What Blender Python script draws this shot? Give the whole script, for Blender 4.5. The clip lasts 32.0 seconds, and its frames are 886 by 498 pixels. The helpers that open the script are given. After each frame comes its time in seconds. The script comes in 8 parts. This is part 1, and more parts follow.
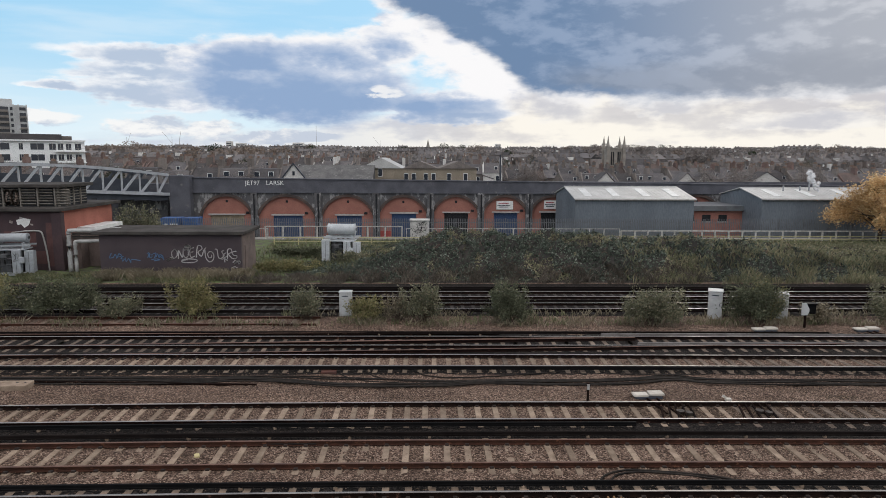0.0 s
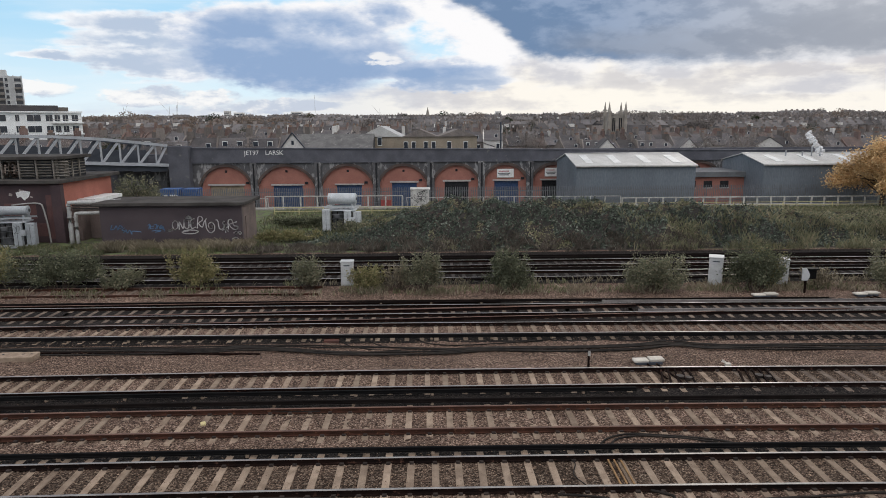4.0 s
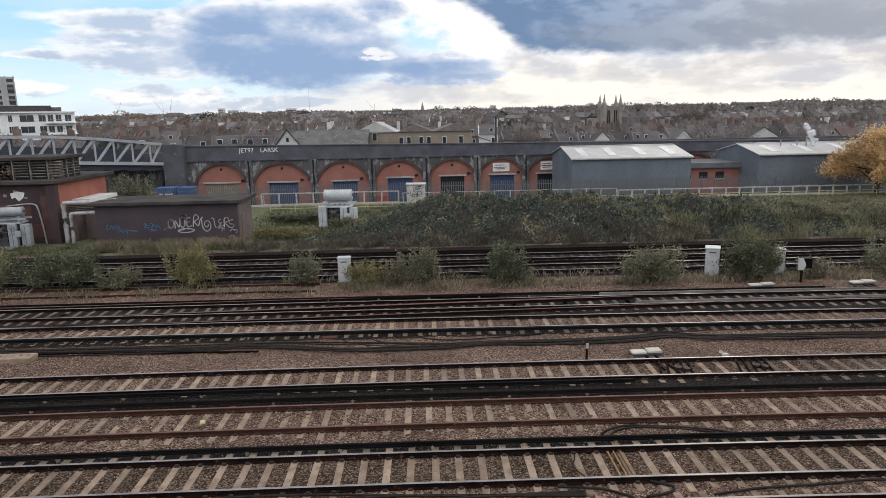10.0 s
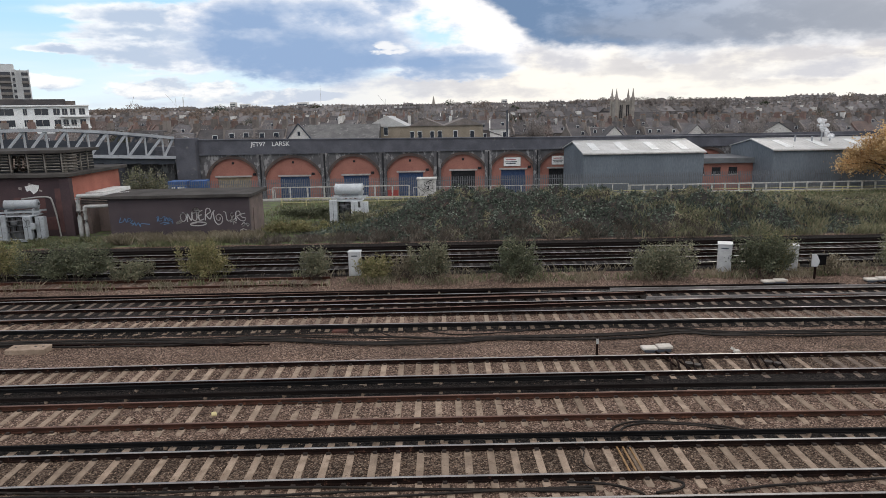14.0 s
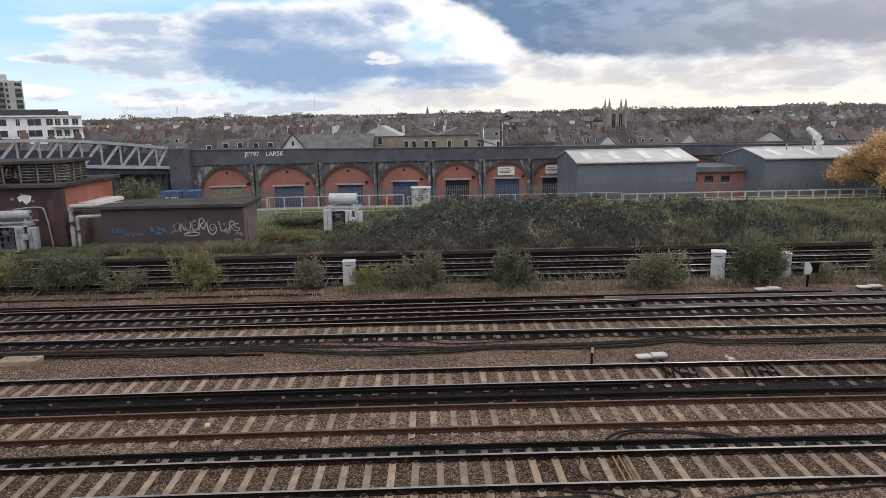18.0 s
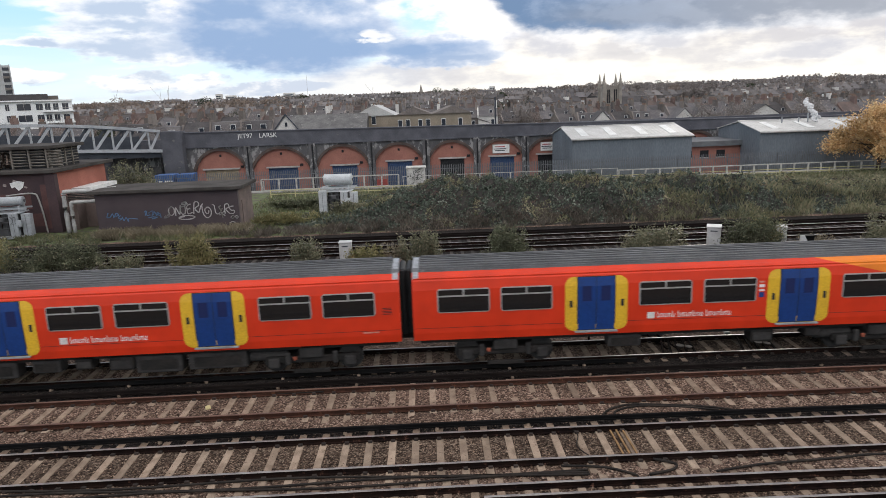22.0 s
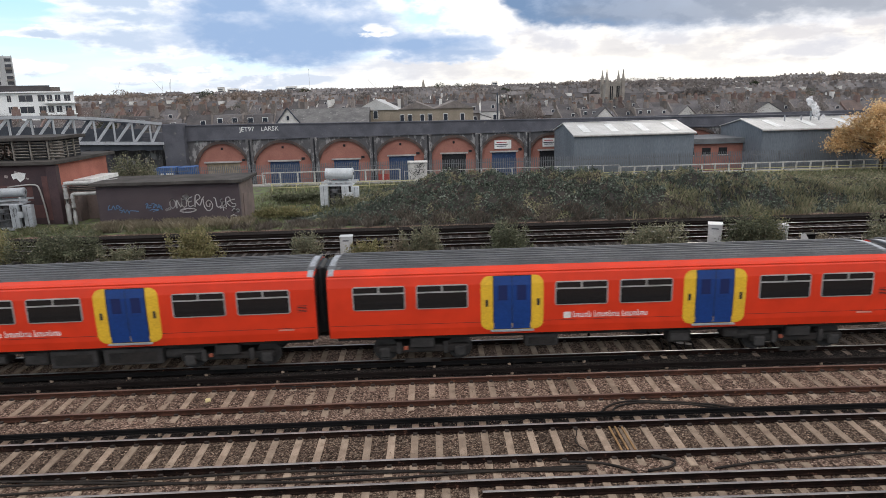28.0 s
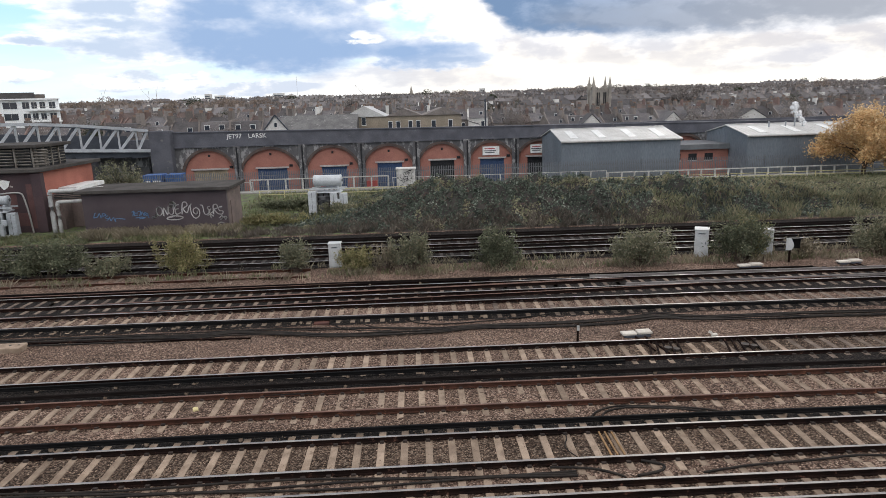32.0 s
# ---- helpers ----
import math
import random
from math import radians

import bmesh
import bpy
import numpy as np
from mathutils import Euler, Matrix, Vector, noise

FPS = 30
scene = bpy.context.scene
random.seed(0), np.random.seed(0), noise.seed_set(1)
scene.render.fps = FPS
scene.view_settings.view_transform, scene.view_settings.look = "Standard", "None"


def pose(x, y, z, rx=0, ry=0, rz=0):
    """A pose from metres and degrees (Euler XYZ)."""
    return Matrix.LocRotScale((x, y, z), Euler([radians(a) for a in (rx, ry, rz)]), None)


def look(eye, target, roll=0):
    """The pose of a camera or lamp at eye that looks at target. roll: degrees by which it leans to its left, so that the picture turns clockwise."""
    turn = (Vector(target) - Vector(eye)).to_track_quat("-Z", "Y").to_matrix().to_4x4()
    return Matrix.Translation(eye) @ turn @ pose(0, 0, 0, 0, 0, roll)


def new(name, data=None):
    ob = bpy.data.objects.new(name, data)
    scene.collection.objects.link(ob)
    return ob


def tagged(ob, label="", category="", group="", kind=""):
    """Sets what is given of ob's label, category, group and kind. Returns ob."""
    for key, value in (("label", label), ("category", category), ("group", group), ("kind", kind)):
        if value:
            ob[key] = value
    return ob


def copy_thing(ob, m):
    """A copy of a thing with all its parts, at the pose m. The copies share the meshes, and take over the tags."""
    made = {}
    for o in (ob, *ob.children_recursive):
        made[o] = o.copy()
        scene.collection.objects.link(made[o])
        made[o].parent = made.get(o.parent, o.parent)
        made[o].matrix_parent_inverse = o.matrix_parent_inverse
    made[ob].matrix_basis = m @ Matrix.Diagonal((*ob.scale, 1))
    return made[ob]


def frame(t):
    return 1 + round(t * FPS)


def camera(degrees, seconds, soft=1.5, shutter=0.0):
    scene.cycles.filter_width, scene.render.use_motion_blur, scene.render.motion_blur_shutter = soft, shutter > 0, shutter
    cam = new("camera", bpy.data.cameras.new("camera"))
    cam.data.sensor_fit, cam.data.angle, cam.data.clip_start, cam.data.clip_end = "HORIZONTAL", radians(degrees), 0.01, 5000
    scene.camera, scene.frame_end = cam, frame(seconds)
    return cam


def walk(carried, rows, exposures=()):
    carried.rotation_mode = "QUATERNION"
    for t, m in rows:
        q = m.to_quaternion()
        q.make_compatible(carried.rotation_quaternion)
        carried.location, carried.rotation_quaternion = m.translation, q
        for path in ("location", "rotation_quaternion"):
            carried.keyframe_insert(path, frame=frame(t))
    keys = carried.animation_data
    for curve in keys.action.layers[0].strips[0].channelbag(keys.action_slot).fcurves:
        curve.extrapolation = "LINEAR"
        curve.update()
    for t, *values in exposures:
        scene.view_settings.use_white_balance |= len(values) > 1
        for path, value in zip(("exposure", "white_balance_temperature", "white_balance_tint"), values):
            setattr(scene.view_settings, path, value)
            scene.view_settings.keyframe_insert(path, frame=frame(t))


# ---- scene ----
EYE = (0, 0, 8.83)
cam = camera(68.98, 32.0, soft=0.8, shutter=0.16)
PATH = [
    (0.0, pose(*EYE, 81.85, -0.21, -1.16)),
    (0.5, pose(*EYE, 81.63, -0.10, -0.94)),
    (1.0, pose(*EYE, 81.70, -0.09, -1.01)),
    (1.5, pose(*EYE, 81.79, -0.06, -0.98)),
    (2.0, pose(*EYE, 81.81, -0.03, -1.03)),
    (2.5, pose(*EYE, 81.81, -0.02, -0.97)),
    (3.0, pose(*EYE, 81.87, -0.02, -0.83)),
    (3.5, pose(*EYE, 82.01, -0.09, -0.83)),
    (3.7, pose(*EYE, 82.01, -0.09, -0.83)),
    (3.8, pose(*EYE, 79.07, 0.33, -1.17)),
    (4.0, pose(*EYE, 79.07, 0.33, -1.17)),
    (4.5, pose(*EYE, 78.93, 0.52, -1.18)),
    (6.5, pose(*EYE, 78.62, 0.61, -1.16)),
    (7.0, pose(*EYE, 78.68, 0.63, -1.26)),
    (7.5, pose(*EYE, 78.80, 0.65, -1.33)),
    (8.0, pose(*EYE, 78.83, 0.79, -1.38)),
    (8.5, pose(*EYE, 78.69, 0.85, -1.42)),
    (9.0, pose(*EYE, 78.72, 0.93, -1.44)),
    (9.5, pose(*EYE, 78.79, 0.93, -1.44)),
    (10.0, pose(*EYE, 78.61, 1.11, -1.61)),
    (10.5, pose(*EYE, 78.60, 1.21, -1.54)),
    (11.0, pose(*EYE, 78.57, 1.21, -1.63)),
    (11.5, pose(*EYE, 78.64, 1.23, -1.67)),
    (12.0, pose(*EYE, 78.60, 1.05, -1.60)),
    (12.5, pose(*EYE, 78.40, 0.98, -1.38)),
    (13.0, pose(*EYE, 78.14, 0.91, -1.14)),
    (13.5, pose(*EYE, 78.14, 1.01, -1.00)),
    (14.0, pose(*EYE, 78.14, 1.00, -0.64)),
    (14.5, pose(*EYE, 78.11, 0.47, 0.81)),
    (16.5, pose(*EYE, 79.33, 0.17, 0.65)),
    (16.8, pose(*EYE, 79.31, 0.20, 0.40)),
    (16.9, pose(*EYE, 79.07, 0.69, -0.39)),
    (17.0, pose(*EYE, 78.84, 1.19, -1.18)),
    (17.5, pose(*EYE, 78.95, 1.09, -1.23)),
    (18.0, pose(*EYE, 78.95, 1.10, -1.17)),
    (18.5, pose(*EYE, 78.94, 1.19, -1.32)),
    (19.0, pose(*EYE, 79.00, 1.20, -1.32)),
    (19.5, pose(*EYE, 78.79, 1.40, -1.33)),
    (20.0, pose(*EYE, 78.66, 1.50, -1.38)),
    (20.5, pose(*EYE, 78.03, 1.78, -1.69)),
    (21.0, pose(*EYE, 77.79, 1.76, -1.77)),
    (21.5, pose(*EYE, 77.53, 1.88, -1.76)),
    (22.0, pose(*EYE, 77.09, 2.01, -1.70)),
    (22.5, pose(*EYE, 77.13, 1.99, -1.82)),
    (23.0, pose(*EYE, 77.26, 1.89, -1.74)),
    (23.5, pose(*EYE, 77.27, 1.85, -1.65)),
    (24.0, pose(*EYE, 77.25, 1.78, -1.40)),
    (24.5, pose(*EYE, 76.95, 1.56, -1.27)),
    (25.0, pose(*EYE, 76.85, 1.53, -1.37)),
    (25.5, pose(*EYE, 76.76, 1.51, -1.52)),
    (27.5, pose(*EYE, 76.65, 1.37, -1.55)),
    (28.0, pose(*EYE, 76.67, 1.51, -1.51)),
    (28.5, pose(*EYE, 76.63, 1.39, -1.50)),
    (29.0, pose(*EYE, 76.66, 1.38, -1.51)),
    (29.5, pose(*EYE, 76.57, 1.42, -1.54)),
    (30.0, pose(*EYE, 76.58, 1.48, -1.47)),
    (30.5, pose(*EYE, 76.53, 1.60, -1.62)),
    (31.0, pose(*EYE, 76.75, 1.64, -1.92)),
    (31.5, pose(*EYE, 77.01, 1.54, -2.09)),
    (32.0, pose(*EYE, 77.20, 1.60, -2.55)),
]
EXPO = 0.0
walk(cam, PATH, [(0.0, EXPO), (3.7, EXPO), (4.2, EXPO + 0.05), (12.0, EXPO + 0.14), (19.5, EXPO + 0.12), (20.6, EXPO + 0.04), (21.4, EXPO + 0.17), (22.2, EXPO + 0.27), (23.2, EXPO + 0.33), (32.0, EXPO + 0.35)])

# ---- sky and sun ----
SUN_AZ, SUN_EL = 24.0, 13.0          # degrees right of straight ahead, degrees up


def sky_world():
    world = bpy.data.worlds.new("sky")
    scene.world = world
    world.use_nodes = True
    nt = world.node_tree
    nt.nodes.clear()

    def node(kind, **kw):
        n = nt.nodes.new(kind)
        for k, v in kw.items():
            n.inputs[k].default_value = v
        return n

    def put(socket, v):
        if isinstance(v, (int, float)):
            socket.default_value = v
        else:
            nt.links.new(v, socket)

    def m(op, a, b=0.0, clamp=False):
        n = nt.nodes.new("ShaderNodeMath")
        n.operation, n.use_clamp = op, clamp
        put(n.inputs[0], a)
        put(n.inputs[1], b)
        n.inputs[2].default_value = 0.25
        return n.outputs[0]

    def step(v, lo, hi):
        n = nt.nodes.new("ShaderNodeMapRange")
        n.interpolation_type = "SMOOTHSTEP"
        put(n.inputs[0], v)
        n.inputs[1].default_value, n.inputs[2].default_value = lo, hi
        return n.outputs[0]

    def mix(f, a, b):
        n = nt.nodes.new("ShaderNodeMix")
        n.data_type = "RGBA"
        put(n.inputs[0], f)
        for s, v in ((n.inputs[6], a), (n.inputs[7], b)):
            if isinstance(v, tuple):
                s.default_value = (*v, 1)
            else:
                nt.links.new(v, s)
        return n.outputs[2]

    sky = nt.nodes.new("ShaderNodeTexSky")
    sky.sky_type, sky.sun_disc = "NISHITA", False
    sky.sun_elevation, sky.sun_rotation = radians(SUN_EL), radians(SUN_AZ)
    sky.dust_density, sky.ozone_density = 0.6, 2.0

    way = nt.nodes.new("ShaderNodeTexCoord").outputs["Generated"]
    sep = nt.nodes.new("ShaderNodeSeparateXYZ")
    nt.links.new(way, sep.inputs[0])
    x, y, z = sep.outputs
    az = m("MULTIPLY", m("ARCTAN2", x, y), 57.2958)
    el = m("MULTIPLY", m("ARCSINE", z), 57.2958)
    flat = nt.nodes.new("ShaderNodeCombineXYZ")
    put(flat.inputs[0], m("MULTIPLY", az, 0.1))
    put(flat.inputs[1], m("MULTIPLY", el, 0.22))

    def fbm(scale, detail, rough, seed, distort=0.0, squash=None, shift=(0.0, 0.0)):
        n = nt.nodes.new("ShaderNodeTexNoise")
        n.noise_dimensions = "3D"
        c = nt.nodes.new("ShaderNodeVectorMath")
        c.operation = "ADD"
        src = flat
        if squash:
            s2 = nt.nodes.new("ShaderNodeVectorMath")
            s2.operation = "MULTIPLY"
            nt.links.new(flat.outputs[0], s2.inputs[0])
            s2.inputs[1].default_value = squash
            src = s2
        nt.links.new(src.outputs[0], c.inputs[0])
        c.inputs[1].default_value = (seed + shift[0], seed * 1.7 + shift[1], seed * 0.3)
        nt.links.new(c.outputs[0], n.inputs["Vector"])
        n.inputs["Scale"].default_value, n.inputs["Detail"].default_value = scale, detail
        n.inputs["Roughness"].default_value, n.inputs["Distortion"].default_value = rough, distort
        return n.outputs[0]

    big = fbm(1.1, 7, 0.52, 3.1)
    puff = fbm(2.3, 9, 0.57, 8.4)
    puff_up = fbm(2.3, 9, 0.57, 8.4, shift=(0.06, 0.16))       # the same field a step nearer the sun
    fine = fbm(6.0, 6, 0.55, 2.2)
    streak = fbm(1.5, 7, 0.5, 5.0, 0.1, (0.55, 1.7, 1))
    relief = m("SUBTRACT", puff, puff_up)

    def off(v, k):
        """Noise about nought, times k."""
        return m("MULTIPLY", m("SUBTRACT", v, 0.5), k)

    az_w = m("ADD", az, m("ADD", off(puff, 5.0), off(fine, 2.0)))
    el_w = m("ADD", el, m("ADD", off(streak, 2.2), off(fine, 1.2)))

    def blob(a, e, ra, re):
        p = m("POWER", m("DIVIDE", m("SUBTRACT", az_w, a), ra), 2.0)
        q = m("POWER", m("DIVIDE", m("SUBTRACT", el_w, e), re), 2.0)
        return m("SUBTRACT", 1.0, m("SQRT", m("ADD", p, q)))

    def union(*rows):
        out = blob(*rows[0])
        for r in rows[1:]:
            out = m("SMOOTH_MAX", out, blob(*r))
        return out

    def line(v, stops, lo, hi, zlo, zhi):
        """A height over azimuth, through a few stops."""
        n = nt.nodes.new("ShaderNodeMapRange")
        put(n.inputs[0], v)
        n.inputs[1].default_value, n.inputs[2].default_value = lo, hi
        r = nt.nodes.new("ShaderNodeValToRGB")
        r.color_ramp.interpolation = "B_SPLINE"
        e = r.color_ramp.elements
        for i, (p, h) in enumerate(stops):
            k = e[i] if i < 2 else e.new((p - lo) / (hi - lo))
            k.position = (p - lo) / (hi - lo)
            g = (h - zlo) / (zhi - zlo)
            k.color = (g, g, g, 1)
        nt.links.new(n.outputs[0], r.inputs[0])
        return m("ADD", m("MULTIPLY", r.outputs[0], zhi - zlo), zlo)

    blue = nt.nodes.new("ShaderNodeVectorMath")
    blue.operation = "SCALE"
    nt.links.new(sky.outputs[0], blue.inputs[0])
    blue.inputs["Scale"].default_value = 0.085
    base = mix(0.85, blue.outputs[0], (0.42, 0.75, 1.02))
    base = mix(step(el, 10.0, 0.0), base, (0.76, 0.90, 0.97))
    base = mix(m("MULTIPLY", step(streak, 0.42, 0.7), 0.3), base, (0.90, 0.94, 0.96))
    # high cloud outside the view goes on as broken grey cover,
    # and high and behind the camera it is lit full by the low sun ahead
    high = m("ADD", m("MULTIPLY", m("SUBTRACT", big, 0.46), 3.0), m("MULTIPLY", m("SUBTRACT", el, 17), 0.05))
    behind = step(m("MULTIPLY", y, -1.0), -0.75, 0.3)
    lit = mix(behind, (0.62, 0.66, 0.74), (1.47, 1.45, 1.50))
    cover = m("MULTIPLY", step(high, -0.5, 0.5), m("MAXIMUM", step(el, 13.5, 19.0), behind))
    col = mix(cover, base, lit)
    # low bright band, creamy towards the sun, with beige-grey patches
    warm = step(az, -14.0, 8.0)
    low = m("SUBTRACT", m("ADD", line(az, ((-40, 0.4), (-22, 1.6), (-10, 2.8), (0, 4.5), (8, 8.0), (14, 8.5), (40, 8.5)), -40, 40, 0, 10), off(streak, 3.0)), el)
    cream = mix(warm, (0.79, 0.81, 0.83), (0.96, 0.915, 0.84))
    greyl = mix(warm, (0.60, 0.66, 0.77), (0.585, 0.575, 0.61))
    patch_n = m("ADD", m("ADD", m("MULTIPLY", streak, 0.65), m("MULTIPLY", puff, 0.35)), m("MULTIPLY", relief, -0.7))
    patch_t = step(m("ADD", patch_n, m("MULTIPLY", step(el, 0.8, 4.2), 0.07)), 0.43, 0.63)
    band = mix(m("MULTIPLY", patch_t, 0.9), cream, greyl)
    band = mix(m("MULTIPLY", step(patch_n, 0.56, 0.72), 0.5), band, (0.46, 0.46, 0.51))
    col = mix(m("MULTIPLY", step(low, -0.5, 1.1), step(az, -75, -45)), col, band)
    # lilac-grey heap below the great cloud
    c6 = m("ADD", union((10.5, 4.3, 4.6, 1.6), (19.5, 4.2, 3.6, 0.8), (30.0, 2.9, 6.0, 0.9)), off(puff, 1.3))
    heap2 = mix(step(m("ADD", c6, m("ADD", off(fine, 0.6), m("MULTIPLY", relief, -2.0))), -0.1, 0.8), (0.95, 0.92, 0.88), (0.56, 0.57, 0.635))
    col = mix(m("MULTIPLY", step(c6, -0.05, 0.35), 0.9), col, heap2)
    # white bank between the two great clouds
    c3 = m("ADD", union((1.0, 9.4, 4.2, 2.6), (5.0, 7.2, 5.0, 3.2), (-2.5, 10.8, 2.4, 1.5)), off(puff, 1.3))
    bank = mix(step(m("SUBTRACT", puff, m("MULTIPLY", relief, 1.3)), 0.48, 0.74), (0.96, 0.95, 0.96), (0.58, 0.64, 0.77))
    col = mix(step(c3, -0.1, 0.4), col, bank)
    # small heaps low on the left, white on top and grey below
    c4 = m("ADD", union((-23.0, 2.6, 3.2, 1.1), (-18.5, 2.3, 2.6, 0.9), (-31.0, 2.9, 3.6, 0.7), (-12.5, 1.5, 6.0, 0.6)), off(puff, 1.1))
    heap = mix(step(m("ADD", el, m("ADD", off(puff, 3.5), m("MULTIPLY", relief, 6.0))), 1.6, 3.2), (0.55, 0.61, 0.72), (0.95, 0.94, 0.93))
    col = mix(m("MULTIPLY", step(c4, 0.0, 0.3), 0.9), col, heap)
    # layered wisps that trail off to the left of the dark cloud
    c5 = m("ADD", union((-22.5, 7.8, 7.5, 1.0), (-23.0, 6.4, 7.0, 1.0), (-22.0, 5.0, 8.0, 1.1), (-29.0, 5.2, 3.0, 0.6)), off(streak, 1.6))
    wisp = mix(step(m("ADD", m("ADD", c5, off(puff, 1.2)), m("MULTIPLY", relief, -2.0)), 0.0, 0.8), (0.97, 0.97, 0.98), (0.48, 0.56, 0.70))
    col = mix(m("MULTIPLY", step(c5, -0.05, 0.35), 0.92), col, wisp)
    # dark cloud ahead: white billowing top, lilac flanks, blue-grey core with a flat base
    c1 = m("ADD", union((-11.0, 5.6, 10.8, 3.4), (-15.0, 7.7, 6.0, 2.4), (-8.0, 8.2, 5.5, 2.3), (-4.0, 9.2, 3.6, 2.0), (-0.5, 4.4, 8.0, 1.5), (3.5, 3.6, 4.5, 0.9)), off(puff, 0.6))
    floor_cut = m("MULTIPLY", step(m("ADD", el, m("ADD", off(streak, 1.2), off(fine, 0.6))), 2.3, 1.4), 1.5)
    c1 = m("SUBTRACT", c1, floor_cut)
    thick = m("ADD", m("ADD", m("MULTIPLY", c1, 1.05), m("MULTIPLY", m("SUBTRACT", 6.2, el), 0.085)), m("ADD", m("ADD", m("MULTIPLY", relief, -1.6), off(fine, 0.45)), m("ADD", m("ADD", off(big, 1.0), off(puff, 0.7)), 0.12)))
    thick = m("SUBTRACT", thick, m("MULTIPLY", step(az, -3.5, 4.0), 0.16))
    body1 = mix(step(thick, -0.1, 0.5), (0.95, 0.945, 0.955), (0.60, 0.67, 0.80))
    body1 = mix(step(thick, 0.12, 1.0), body1, (0.285, 0.405, 0.615))
    col = mix(step(c1, -0.04, 0.26), col, body1)
    hole = m("MULTIPLY", step(m("ADD", blob(-3.6, 5.5, 1.5, 0.5), off(fine, 1.6)), 0.1, 0.7), 0.8)
    col = mix(hole, col, (0.96, 0.95, 0.94))
    # great grey cloud over the right half, with a ragged lower edge
    edge = line(az, ((-14, 14.5), (-5.0, 13.0), (-1.0, 11.0), (4.0, 8.7), (6.5, 6.6), (9.5, 4.5), (18, 3.9), (26, 4.3), (40, 4.6)), -14, 40, 4, 16)
    c2 = m("SUBTRACT", m("ADD", el, m("ADD", m("ADD", off(puff, 3.2), off(streak, 1.2)), off(fine, 1.0))), edge)
    dark2 = mix(step(az, 9, 36), (0.165, 0.255, 0.41), (0.44, 0.465, 0.52))
    body2 = mix(m("MULTIPLY", step(m("ADD", big, m("MULTIPLY", relief, 0.9)), 0.44, 0.66), 0.75), dark2, mix(step(az, 9, 36), (0.31, 0.40, 0.56), (0.60, 0.62, 0.67)))
    body2 = mix(m("MULTIPLY", m("MULTIPLY", step(c2, 0.6, 1.6), step(c2, 4.2, 2.0)), m("MULTIPLY", step(az, 8, 14), 0.45)), body2, (0.27, 0.30, 0.36))
    body2 = mix(step(m("ADD", c2, m("MULTIPLY", relief, -3.0)), -0.2, 1.3), (0.92, 0.91, 0.92), body2)
    col = mix(m("MULTIPLY", step(c2, -0.35, 0.7), m("MULTIPLY", m("MULTIPLY", step(az, 70, 44), step(az, -60, -40)), step(el, 25, 15))), col, body2)
    # glow low by the hidden sun
    glow = m("POWER", m("MAXIMUM", m("SUBTRACT", 1.0, m("SQRT", m("ADD", m("POWER", m("DIVIDE", m("SUBTRACT", az, 16.0), 22.0), 2.0), m("POWER", m("DIVIDE", m("SUBTRACT", el, 1.6), 3.6), 2.0)))), 0.0), 0.8)
    col = mix(m("MULTIPLY", glow, 0.42), col, (1.02, 0.97, 0.87))
    # below the horizon
    col = mix(step(el, 0.0, -2.0), col, (0.2, 0.19, 0.18))
    bg = node("ShaderNodeBackground")
    nt.links.new(col, bg.inputs[0])
    bg.inputs[1].default_value = 1.0
    out = nt.nodes.new("ShaderNodeOutputWorld")
    nt.links.new(bg.outputs[0], out.inputs[0])


sky_world()
sun_dir = Vector((math.sin(radians(SUN_AZ)) * math.cos(radians(SUN_EL)), math.cos(radians(SUN_AZ)) * math.cos(radians(SUN_EL)), math.sin(radians(SUN_EL))))
sun = new("sun", bpy.data.lights.new("sun", "SUN"))
sun.data.energy, sun.data.angle, sun.data.color = 0.6, radians(14), (1.0, 0.93, 0.82)
sun.matrix_world = look(sun_dir * 50, (0, 0, 0))

# ---- materials ----
MATS = {}


